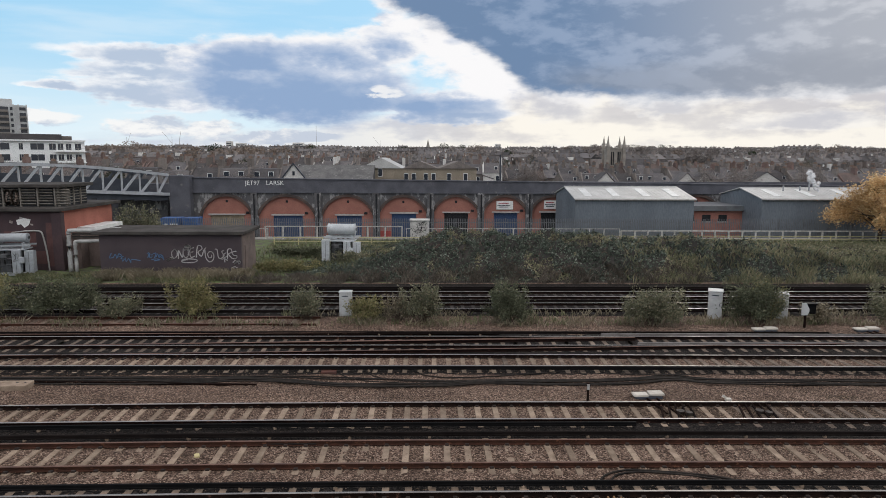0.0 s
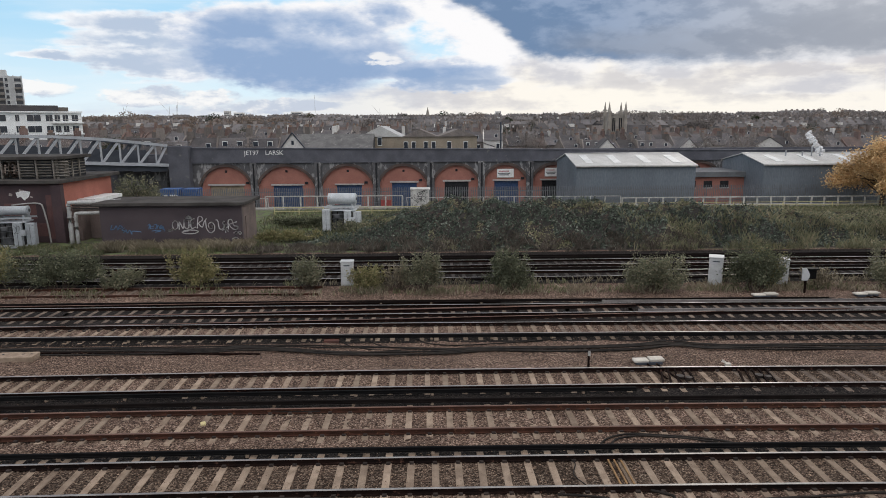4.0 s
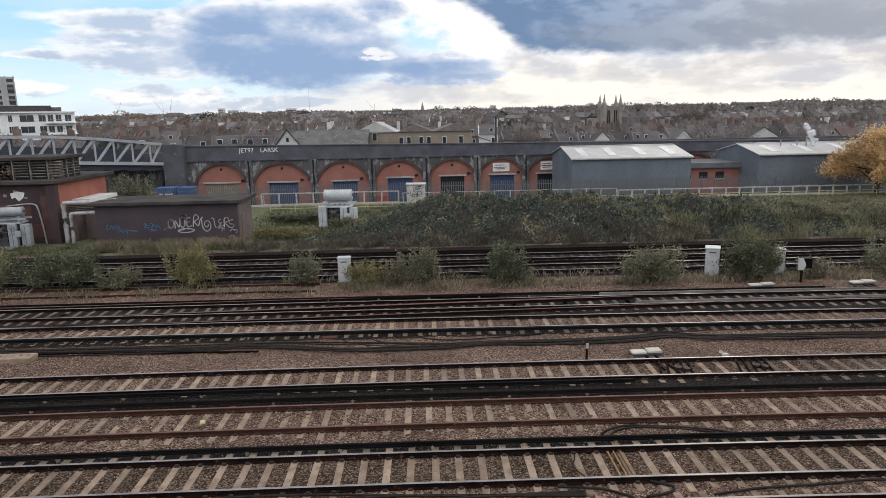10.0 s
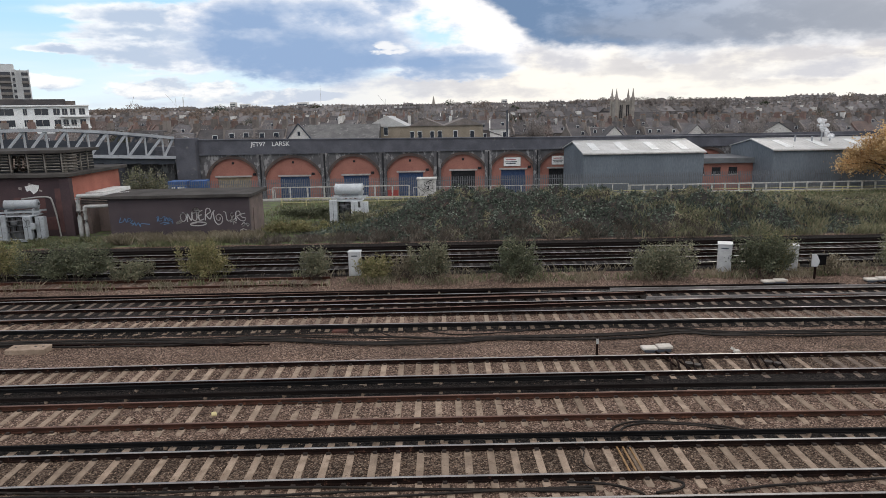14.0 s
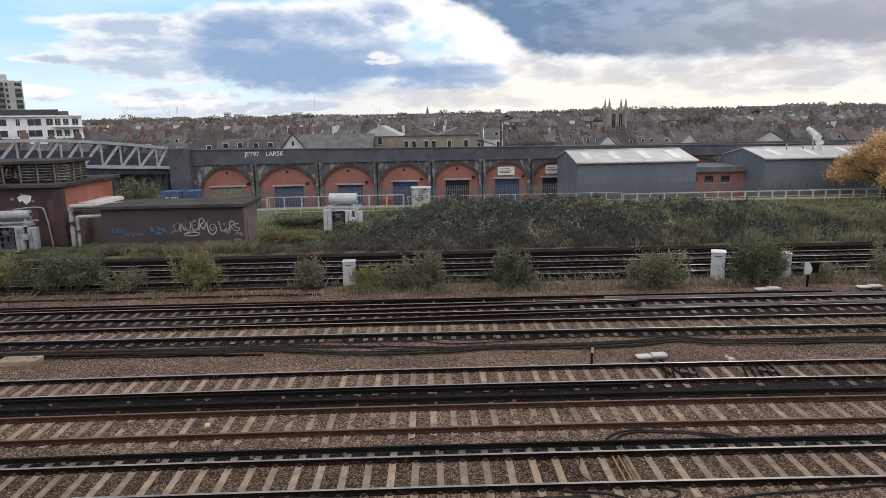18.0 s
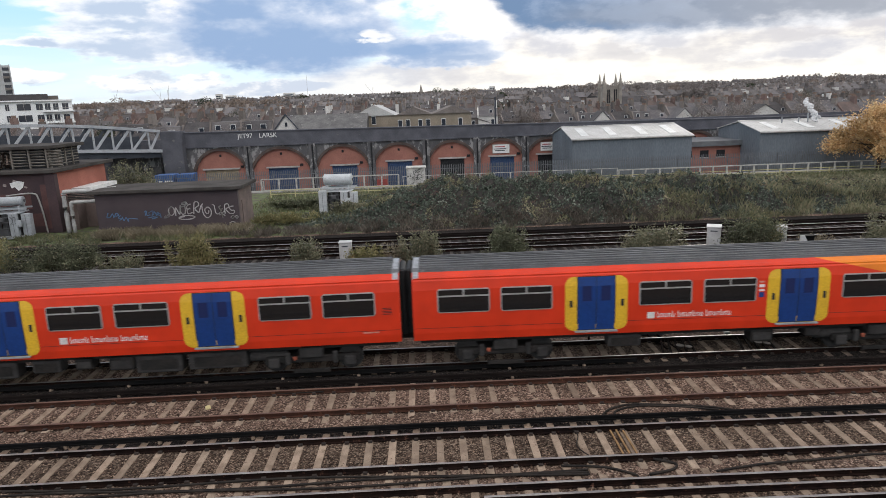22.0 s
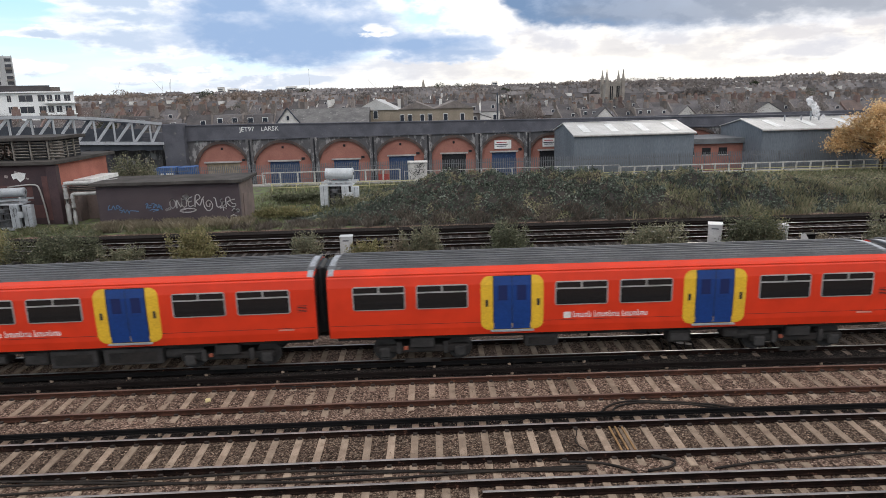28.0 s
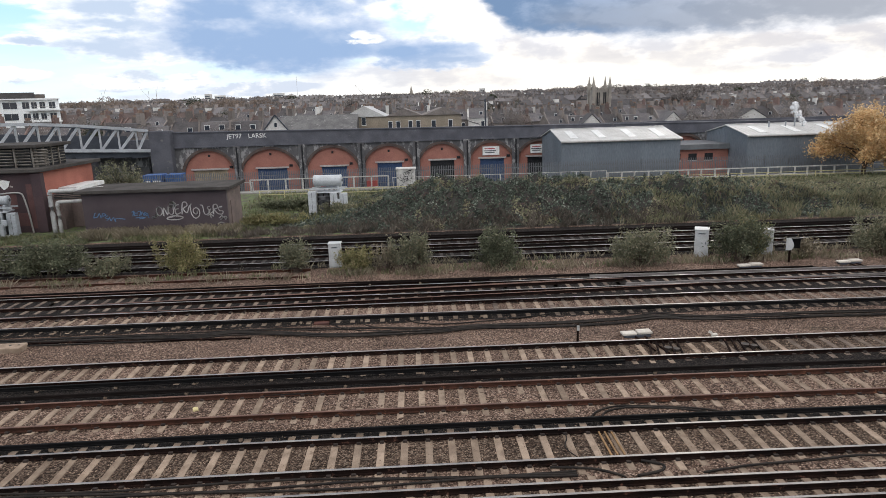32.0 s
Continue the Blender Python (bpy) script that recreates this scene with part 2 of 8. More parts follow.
def surf(name, c1, c2=None, scale=3.0, rough=0.8, metal=0.0, bump=0.15, fine=40.0, c3=None, spots=0.0, vary=0.0, island=0.0, stretch=None, mid=0.5, wide=0.18, spec=0.3, coat=0.0):
    """Two scales of noise between c1 and c2, spots of c3, bump, and a shift of value from piece to piece."""
    if name in MATS:
        return MATS[name]
    mat = bpy.data.materials.new(name)
    MATS[name] = mat
    mat.use_nodes = True
    nt = mat.node_tree
    bsdf = nt.nodes["Principled BSDF"]
    link = nt.links.new
    c2 = c2 or tuple(v * 0.75 for v in c1)
    tc = nt.nodes.new("ShaderNodeTexCoord")
    vec = tc.outputs["Object"]
    if vary or island:
        # shift the pattern from piece to piece
        info = nt.nodes.new("ShaderNodeObjectInfo")
        add = nt.nodes.new("ShaderNodeVectorMath")
        add.operation = "ADD"
        mul = nt.nodes.new("ShaderNodeVectorMath")
        mul.operation = "SCALE"
        mul.inputs[0].default_value = (37.0, 19.0, 11.0)
        link(info.outputs["Random"], mul.inputs["Scale"])
        link(vec, add.inputs[0])
        link(mul.outputs[0], add.inputs[1])
        vec = add.outputs[0]
    if stretch:
        mp = nt.nodes.new("ShaderNodeMapping")
        mp.inputs["Scale"].default_value = stretch
        link(vec, mp.inputs[0])
        vec = mp.outputs[0]

    def noise_tex(s, d=4.0, r=0.55):
        n = nt.nodes.new("ShaderNodeTexNoise")
        link(vec, n.inputs["Vector"])
        n.inputs["Scale"].default_value, n.inputs["Detail"].default_value, n.inputs["Roughness"].default_value = s, d, r
        return n.outputs[0]

    def ramp(v, lo, hi):
        n = nt.nodes.new("ShaderNodeMapRange")
        n.interpolation_type = "SMOOTHSTEP"
        link(v, n.inputs[0])
        n.inputs[1].default_value, n.inputs[2].default_value = lo, hi
        return n.outputs[0]

    def mix(f, a, b, mode="MIX"):
        n = nt.nodes.new("ShaderNodeMix")
        n.data_type, n.blend_type = "RGBA", mode
        if isinstance(f, float):
            n.inputs[0].default_value = f
        else:
            link(f, n.inputs[0])
        for s, v in ((n.inputs[6], a), (n.inputs[7], b)):
            if isinstance(v, tuple):
                s.default_value = (*v, 1)
            else:
                link(v, s)
        return n.outputs[2]

    large = noise_tex(scale)
    small = noise_tex(fine, 3.0, 0.6)
    col = mix(ramp(large, mid - wide, mid + wide), c1, c2)
    grain = nt.nodes.new("ShaderNodeMapRange")
    link(small, grain.inputs[0])
    grain.inputs[1].default_value, grain.inputs[2].default_value = 0.25, 0.75
    grain.inputs[3].default_value, grain.inputs[4].default_value = 0.78, 1.2
    hsv = nt.nodes.new("ShaderNodeHueSaturation")
    link(col, hsv.inputs["Color"])
    link(grain.outputs[0], hsv.inputs["Value"])
    col = hsv.outputs[0]
    if c3 and spots:
        col = mix(ramp(noise_tex(scale * 2.7, 6.0, 0.65), 0.72 - spots, 0.80 - spots), col, c3)
    for kind, amount in (("ShaderNodeObjectInfo", vary), ("ShaderNodeNewGeometry", island)):
        if amount:
            n = nt.nodes.new(kind)
            mr = nt.nodes.new("ShaderNodeMapRange")
            link(n.outputs["Random" if vary and kind == "ShaderNodeObjectInfo" else "Random Per Island"], mr.inputs[0])
            mr.inputs[3].default_value, mr.inputs[4].default_value = 1 - amount, 1 + amount
            h = nt.nodes.new("ShaderNodeHueSaturation")
            link(col, h.inputs["Color"])
            link(mr.outputs[0], h.inputs["Value"])
            col = h.outputs[0]
    link(col, bsdf.inputs["Base Color"])
    rr = nt.nodes.new("ShaderNodeMapRange")
    link(large, rr.inputs[0])
    rr.inputs[3].default_value, rr.inputs[4].default_value = max(0.03, rough - 0.1), min(1.0, rough + 0.1)
    link(rr.outputs[0], bsdf.inputs["Roughness"])
    bsdf.inputs["Metallic"].default_value = metal
    bsdf.inputs["Coat Weight"].default_value = coat
    bsdf.inputs["Specular IOR Level"].default_value = spec
    if bump:
        b = nt.nodes.new("ShaderNodeBump")
        b.inputs["Strength"].default_value, b.inputs["Distance"].default_value = bump, 0.02
        link(small, b.inputs["Height"])
        link(b.outputs[0], bsdf.inputs["Normal"])
    return mat


def leafy(name, c1, c2, c3, share=0.15, through_light=0.3):
    """Leaves that vary one by one."""
    if name in MATS:
        return MATS[name]
    mat = bpy.data.materials.new(name)
    MATS[name] = mat
    mat.use_nodes = True
    nt = mat.node_tree
    bsdf = nt.nodes["Principled BSDF"]
    geo = nt.nodes.new("ShaderNodeNewGeometry")
    cr = nt.nodes.new("ShaderNodeValToRGB")
    e = cr.color_ramp.elements
    e[0].position, e[0].color = 0.0, (*c1, 1)
    e[1].position, e[1].color = 1.0, (*c3, 1)
    k = e.new(1 - share)
    k.color = (*c2, 1)
    nt.links.new(geo.outputs["Random Per Island"], cr.inputs[0])
    tc = nt.nodes.new("ShaderNodeTexCoord")
    n = nt.nodes.new("ShaderNodeTexNoise")
    nt.links.new(tc.outputs["Object"], n.inputs["Vector"])
    n.inputs["Scale"].default_value, n.inputs["Detail"].default_value = 0.5, 4
    mr = nt.nodes.new("ShaderNodeMapRange")
    nt.links.new(n.outputs[0], mr.inputs[0])
    mr.inputs[1].default_value, mr.inputs[2].default_value, mr.inputs[3].default_value, mr.inputs[4].default_value = 0.3, 0.7, 0.65, 1.4
    h = nt.nodes.new("ShaderNodeHueSaturation")
    nt.links.new(cr.outputs[0], h.inputs["Color"])
    nt.links.new(mr.outputs[0], h.inputs["Value"])
    nt.links.new(h.outputs[0], bsdf.inputs["Base Color"])
    bsdf.inputs["Roughness"].default_value = 0.7
    bsdf.inputs["Specular IOR Level"].default_value = 0.15
    # thin leaves pass some light
    tr = nt.nodes.new("ShaderNodeBsdfTranslucent")
    nt.links.new(h.outputs[0], tr.inputs["Color"])
    mx = nt.nodes.new("ShaderNodeMixShader")
    mx.inputs[0].default_value = through_light
    nt.links.new(bsdf.outputs[0], mx.inputs[1])
    nt.links.new(tr.outputs[0], mx.inputs[2])
    nt.links.new(mx.outputs[0], nt.nodes["Material Output"].inputs["Surface"])
    return mat


def stony(name, tones, cell=0.046, patch=0.5):
    """Loose stone ballast: stone-sized cells of several tones, with patches."""
    mat = bpy.data.materials.new(name)
    MATS[name] = mat
    mat.use_nodes = True
    nt = mat.node_tree
    link = nt.links.new
    bsdf = nt.nodes["Principled BSDF"]
    tc = nt.nodes.new("ShaderNodeTexCoord")
    vo = nt.nodes.new("ShaderNodeTexVoronoi")
    link(tc.outputs["Object"], vo.inputs["Vector"])
    vo.inputs["Scale"].default_value = 1 / cell
    sep = nt.nodes.new("ShaderNodeSeparateColor")
    link(vo.outputs["Color"], sep.inputs[0])
    cr = nt.nodes.new("ShaderNodeValToRGB")
    el = cr.color_ramp.elements
    el[0].color, el[1].color = (*tones[0], 1), (*tones[-1], 1)
    for i, t in enumerate(tones[1:-1]):
        k = el.new((i + 1) / (len(tones) - 1))
        k.color = (*t, 1)
    link(sep.outputs[0], cr.inputs[0])
    n = nt.nodes.new("ShaderNodeTexNoise")
    link(tc.outputs["Object"], n.inputs["Vector"])
    n.inputs["Scale"].default_value, n.inputs["Detail"].default_value = patch, 5
    mr = nt.nodes.new("ShaderNodeMapRange")
    link(n.outputs[0], mr.inputs[0])
    mr.inputs[1].default_value, mr.inputs[2].default_value, mr.inputs[3].default_value, mr.inputs[4].default_value = 0.3, 0.7, 0.72, 1.28
    # darken the colour between stones, as the shade in their gaps
    gap = nt.nodes.new("ShaderNodeMapRange")
    link(vo.outputs["Distance"], gap.inputs[0])
    gap.inputs[1].default_value, gap.inputs[2].default_value, gap.inputs[3].default_value, gap.inputs[4].default_value = 0.25, 0.75, 1.12, 0.38
    mul = nt.nodes.new("ShaderNodeMath")
    mul.operation = "MULTIPLY"
    link(mr.outputs[0], mul.inputs[0])
    link(gap.outputs[0], mul.inputs[1])
    h = nt.nodes.new("ShaderNodeHueSaturation")
    link(cr.outputs[0], h.inputs["Color"])
    link(mul.outputs[0], h.inputs["Value"])
    link(h.outputs[0], bsdf.inputs["Base Color"])
    bsdf.inputs["Roughness"].default_value, bsdf.inputs["Specular IOR Level"].default_value = 0.95, 0.08
    b = nt.nodes.new("ShaderNodeBump")
    b.invert = True
    b.inputs["Strength"].default_value, b.inputs["Distance"].default_value = 0.9, 0.03
    link(vo.outputs["Distance"], b.inputs["Height"])
    link(b.outputs[0], bsdf.inputs["Normal"])
    return mat


def plain_gloss(name, c, rough=0.1, metal=0.0):
    if name in MATS:
        return MATS[name]
    mat = bpy.data.materials.new(name)
    MATS[name] = mat
    mat.use_nodes = True
    b = mat.node_tree.nodes["Principled BSDF"]
    b.inputs["Base Color"].default_value = (*c, 1)
    b.inputs["Roughness"].default_value, b.inputs["Metallic"].default_value = rough, metal
    return mat


# ---- mesh helpers ----
def empty(name, m, label="", category="", group="", kind=""):
    ob = new(name)
    ob.matrix_basis = m
    return tagged(ob, label, category, group, kind)


def mesh_of(name, bm, material, smooth=False):
    me = bpy.data.meshes.new(name)
    bm.normal_update()
    bm.to_mesh(me)
    bm.free()
    me.materials.append(material)
    if smooth:
        for p in me.polygons:
            p.use_smooth = True
    return me


def part(name, bm, material, parent, label="", smooth=False, kind=""):
    me = bm if isinstance(bm, bpy.types.Mesh) else mesh_of(name, bm, material, smooth)
    ob = new(name, me)
    ob.parent = parent
    return tagged(ob, label, kind=kind)


def single(name, bm, material, m, label="", category="", group="", kind="", smooth=False):
    me = bm if isinstance(bm, bpy.types.Mesh) else mesh_of(name, bm, material, smooth)
    ob = new(name, me)
    ob.matrix_basis = m
    return tagged(ob, label, category, group, kind)


def box(bm, c, s, rz=0.0, bevel=0.0, rx=0.0, ry=0.0):
    m = Matrix.Translation(c) @ Euler((rx, ry, rz)).to_matrix().to_4x4() @ Matrix.Diagonal((*s, 1))
    r = bmesh.ops.create_cube(bm, size=1.0, matrix=m)
    if bevel:
        edges = list({e for v in r["verts"] for e in v.link_edges})
        bmesh.ops.bevel(bm, geom=edges, offset=bevel, segments=1, affect="EDGES", profile=0.5)
    return bm


def rod(bm, a, b, r, seg=8, r2=None):
    a, b = Vector(a), Vector(b)
    d = b - a
    m = Matrix.Translation((a + b) / 2) @ d.to_track_quat("Z", "Y").to_matrix().to_4x4()
    bmesh.ops.create_cone(bm, cap_ends=True, segments=seg, radius1=r, radius2=r if r2 is None else r2, depth=d.length, matrix=m)
    return bm


def beam(bm, a, b, w, h):
    """A square bar from a to b."""
    a, b = Vector(a), Vector(b)
    d = b - a
    m = Matrix.Translation((a + b) / 2) @ d.to_track_quat("Z", "Y").to_matrix().to_4x4() @ Matrix.Diagonal((w, h, d.length, 1))
    bmesh.ops.create_cube(bm, size=1.0, matrix=m)
    return bm


def extrude(bm, outline, a, b, axis="x", closed=True):
    """A prism: an outline of (u, v) pairs swept from a to b along an axis."""
    def at(u, v, w):
        return (w, u, v) if axis == "x" else (u, w, v) if axis == "y" else (u, v, w)
    lo = [bm.verts.new(at(u, v, a)) for u, v in outline]
    hi = [bm.verts.new(at(u, v, b)) for u, v in outline]
    n = len(outline)
    for i in range(n if closed else n - 1):
        j = (i + 1) % n
        bm.faces.new((lo[i], lo[j], hi[j], hi[i]))
    if closed:
        bm.faces.new(lo[::-1])
        bm.faces.new(hi)
    bmesh.ops.recalc_face_normals(bm, faces=bm.faces[:])
    return bm


def tube(name, points, r, material, parent=None, res=2):
    """A round cable along points, as a mesh."""
    bm = bmesh.new()
    seg = 6
    pts = [Vector(p) for p in points]
    rings = []
    for i, p in enumerate(pts):
        d = (pts[min(i + 1, len(pts) - 1)] - pts[max(i - 1, 0)]).normalized()
        side = d.cross(Vector((0, 0, 1)))
        side = side.normalized() if side.length > 1e-4 else Vector((1, 0, 0))
        up = side.cross(d)
        rings.append([bm.verts.new(p + r * (math.cos(k * math.tau / seg) * side + math.sin(k * math.tau / seg) * up)) for k in range(seg)])
    for a, b in zip(rings, rings[1:]):
        for k in range(seg):
            bm.faces.new((a[k], a[(k + 1) % seg], b[(k + 1) % seg], b[k]))
    bm.faces.new(rings[0][::-1])
    bm.faces.new(rings[-1])
    return mesh_of(name, bm, material, True)


def glide(pts, n=8):
    """Points on a smooth line through a few."""
    pts = [Vector(p) for p in pts]
    out = []
    for i in range(len(pts) - 1):
        p0, p1, p2, p3 = pts[max(i - 1, 0)], pts[i], pts[i + 1], pts[min(i + 2, len(pts) - 1)]
        for k in range(n):
            t = k / n
            out.append(0.5 * ((2 * p1) + (p2 - p0) * t + (2 * p0 - 5 * p1 + 4 * p2 - p3) * t * t + (3 * p1 - p0 - 3 * p2 + p3) * t ** 3))
    return out + [pts[-1]]


def soup(name, quads, material):
    """One mesh from an (n, k, 3) array of loose k-cornered faces."""
    n, k = quads.shape[:2]
    me = bpy.data.meshes.new(name)
    me.vertices.add(n * k)
    me.vertices.foreach_set("co", quads.reshape(-1).astype(np.float32))
    me.loops.add(n * k)
    me.loops.foreach_set("vertex_index", np.arange(n * k, dtype=np.int32))
    me.polygons.add(n)
    me.polygons.foreach_set("loop_start", np.arange(0, n * k, k, dtype=np.int32))
    me.update(calc_edges=True)
    me.validate()
    me.materials.append(material)
    return me


def crates(name, rows, material):
    """One mesh of many boxes, each row: middle x, y, z, size x, y, z, turn."""
    a = np.asarray(rows, float).reshape(-1, 7)
    u = np.array([(x, y, z) for x in (-0.5, 0.5) for y in (-0.5, 0.5) for z in (-0.5, 0.5)])
    p = u[None] * a[:, None, 3:6]
    c, s = np.cos(a[:, 6])[:, None], np.sin(a[:, 6])[:, None]
    v = np.stack([p[..., 0] * c - p[..., 1] * s, p[..., 0] * s + p[..., 1] * c, p[..., 2]], -1) + a[:, None, :3]
    f = np.array(((0, 1, 3, 2), (4, 6, 7, 5), (0, 4, 5, 1), (2, 3, 7, 6), (0, 2, 6, 4), (1, 5, 7, 3)))
    faces = (np.arange(len(a))[:, None, None] * 8 + f[None]).reshape(-1, 4)
    me = bpy.data.meshes.new(name)
    me.from_pydata(v.reshape(-1, 3).tolist(), [], faces.tolist())
    me.materials.append(material)
    return me


def leaves(centres, size, rng, flat=0.0, ratio=0.6, up=None):
    """Leaf-shaped quads at the centres, turned at random; flat 1 lays them level; up: the slope on which they lie."""
    n = len(centres)
    nrm = rng.normal(size=(n, 3))
    if up is None:
        nrm[:, 2] = np.abs(nrm[:, 2]) + flat * 2
    else:
        nrm = up + nrm * 0.42
    nrm /= np.linalg.norm(nrm, axis=1)[:, None]
    t = np.cross(nrm, rng.normal(size=(n, 3)))
    t /= np.linalg.norm(t, axis=1)[:, None]
    b = np.cross(nrm, t)
    s = (size * rng.uniform(0.6, 1.4, n))[:, None]
    t, b = t * s, b * s * ratio
    fold = nrm * s * 0.25
    return np.stack([centres - t, centres - b * 0.9 + fold, centres + t, centres + b * 0.9 + fold], axis=1)

# ---- ground ----
def smooth(a, b, v):
    t = np.clip((v - a) / (b - a), 0, 1)
    return t * t * (3 - 2 * t)


def land(x, y):
    """Height of the ground: the yard at 0, the street beyond it lower, then the rising town."""
    x, y = np.asarray(x, float), np.asarray(y, float)
    z = -2.0 * smooth(71.0, 74.0, y)
    z = z + 2.0 * smooth(140, 330, y) + 14.5 * smooth(300, 1250, y) + 1.5 * smooth(300, 1100, y) * smooth(100, 800, x)
    return z


STONE_TONES = ((0.042, 0.028, 0.021), (0.120, 0.078, 0.058), (0.196, 0.130, 0.098), (0.345, 0.252, 0.193))
ballast = stony("ballast_stone", STONE_TONES)
soil = surf("rough_grass_soil", (0.072, 0.075, 0.044), (0.085, 0.073, 0.056), scale=0.5, fine=14.0, rough=0.95, bump=0.8, c3=(0.10, 0.13, 0.045), spots=0.25)
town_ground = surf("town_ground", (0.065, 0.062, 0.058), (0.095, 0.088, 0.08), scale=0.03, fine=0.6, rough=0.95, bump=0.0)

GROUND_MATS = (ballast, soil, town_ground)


def ground_sheet():
    ys = np.concatenate([np.linspace(-400, 0, 6), np.arange(2, 100, 1.0), np.arange(100, 400, 12), np.arange(400, 4300, 100)])
    xs = np.concatenate([-np.geomspace(3500, 80, 18), np.arange(-72, 73, 3.0), np.geomspace(80, 3500, 18)])
    X, Y = np.meshgrid(xs, ys)
    rng = np.random.default_rng(2)
    Z = land(X, Y)
    near = (Y > 8) & (Y < 64) & (np.abs(X) < 80)
    Z = Z - 0.03 + np.where(near, rng.uniform(-0.03, 0.02, X.shape), 0)
    n, k = X.shape
    verts = np.stack([X, Y, Z], -1).reshape(-1, 3)
    faces, which = [], []
    for i in range(n - 1):
        yc = (ys[i] + ys[i + 1]) / 2
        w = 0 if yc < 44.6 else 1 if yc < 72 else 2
        for j in range(k - 1):
            a = i * k + j
            faces.append((a, a + 1, a + k + 1, a + k))
            which.append(w)
    me = bpy.data.meshes.new("ground")
    me.from_pydata(verts.tolist(), [], faces)
    for m in GROUND_MATS:
        me.materials.append(m)
    me.polygons.foreach_set("material_index", which)
    me.update()
    ob = new("ground", me)
    tagged(ob, "brown stone ballast running into rough grass and streets", "ground", kind="structure")


ground_sheet()

# ---- tracks ----
BEND = 0.00073


def bend(x):
    """The gentle curve that all the near tracks share, straight beyond 30 m."""
    x = abs(x)
    return -BEND * x * x if x < 30 else -BEND * 900 - 2 * BEND * 30 * (x - 30)


def bend_turn(x):
    return math.atan(-2 * BEND * max(-30, min(30, x)))


rust = surf("rusty_rail_steel", (0.016, 0.009, 0.007), (0.008, 0.0055, 0.005), scale=2.0, fine=30, rough=0.85, spec=0.02, bump=0.2, c3=(0.085, 0.042, 0.03), spots=0.12)
red_rail = surf("red_rusted_rail", (0.062, 0.027, 0.018), (0.034, 0.017, 0.012), scale=2.0, fine=30, rough=0.85, spec=0.06, bump=0.2, c3=(0.13, 0.058, 0.034), spots=0.12)
head_steel = surf("worn_rail_head", (0.34, 0.32, 0.30), (0.24, 0.22, 0.21), scale=1.0, fine=20, rough=0.42, metal=0.85, bump=0.0)
head_dull = surf("rusted_rail_head", (0.15, 0.085, 0.062), (0.09, 0.055, 0.045), scale=1.5, fine=20, rough=0.7, metal=0.1, bump=0.05, spec=0.2)
conductor_steel = surf("dark_conductor_rail", (0.007, 0.0055, 0.005), (0.012, 0.009, 0.008), scale=1.2, fine=25, rough=0.75, spec=0.03, bump=0.1)
black_conductor = surf("black_greased_conductor", (0.004, 0.004, 0.004), (0.007, 0.0065, 0.0065), scale=1.2, fine=25, rough=0.65, spec=0.05, bump=0.1)
concrete = surf("weathered_concrete_sleeper", (0.285, 0.217, 0.161), (0.185, 0.136, 0.100), scale=2.5, fine=45, rough=0.92, bump=0.35, c3=(0.15, 0.11, 0.08), spots=0.12, vary=0.22, spec=0.1)
timber = surf("dark_timber_sleeper", (0.055, 0.044, 0.038), (0.035, 0.029, 0.027), scale=2.0, fine=30, rough=0.9, bump=0.4, vary=0.4, c3=(0.13, 0.11, 0.095), spots=0.08)
grime = stony("oil_dark_ballast", ((0.009, 0.008, 0.008), (0.024, 0.020, 0.018), (0.052, 0.043, 0.037)))

RAIL = ((-0.07, 0), (0.07, 0), (0.07, 0.012), (0.012, 0.03), (0.012, 0.105), (0.036, 0.115), (0.036, 0.137), (-0.036, 0.137), (-0.036, 0.115), (-0.012, 0.105), (-0.012, 0.03), (-0.07, 0.012))
HEAD = ((-0.036, 0), (0.036, 0), (0.036, 0.008), (0.028, 0.014), (-0.028, 0.014), (-0.036, 0.008))
CONDUCTOR = ((-0.055, 0), (0.055, 0), (0.055, 0.03), (0.04, 0.04), (0.04, 0.115), (0.0, 0.125), (-0.04, 0.115), (-0.04, 0.04), (-0.055, 0.03))


def xs_between(a, b):
    n = max(2, int((b - a) / 3.0) + 1)
    return [a + (b - a) * i / (n - 1) for i in range(n)]


def sweep(outline, line, z):
    """An outline swept along the plan line, a list of (x, y)."""
    bm = bmesh.new()
    rings = [[bm.verts.new((x, y + u, z + v)) for u, v in outline] for x, y in line]
    n = len(outline)
    for a, b in zip(rings, rings[1:]):
        for i in range(n):
            j = (i + 1) % n
            bm.faces.new((a[i], a[j], b[j], b[i]))
    bm.faces.new(rings[0][::-1])
    bm.faces.new(rings[-1])
    bmesh.ops.recalc_face_normals(bm, faces=bm.faces[:])
    return bm


def plan(y0, a=-150, b=150, slope=0.0, k=1.0):
    return [(x, y0 + slope * x + k * bend(x)) for x in xs_between(a, b)]


def rail_pair(parent, line_near, line_far, shiny=True, z=0.0):
    for line in (line_near, line_far):
        r = part("rail", sweep(RAIL, line, z), rust if shiny else red_rail, parent)
        part("rail_head", sweep(HEAD, line, z + 0.137), head_steel if shiny else head_dull, r, "polished running surface" if shiny else "dull rusted running surface")


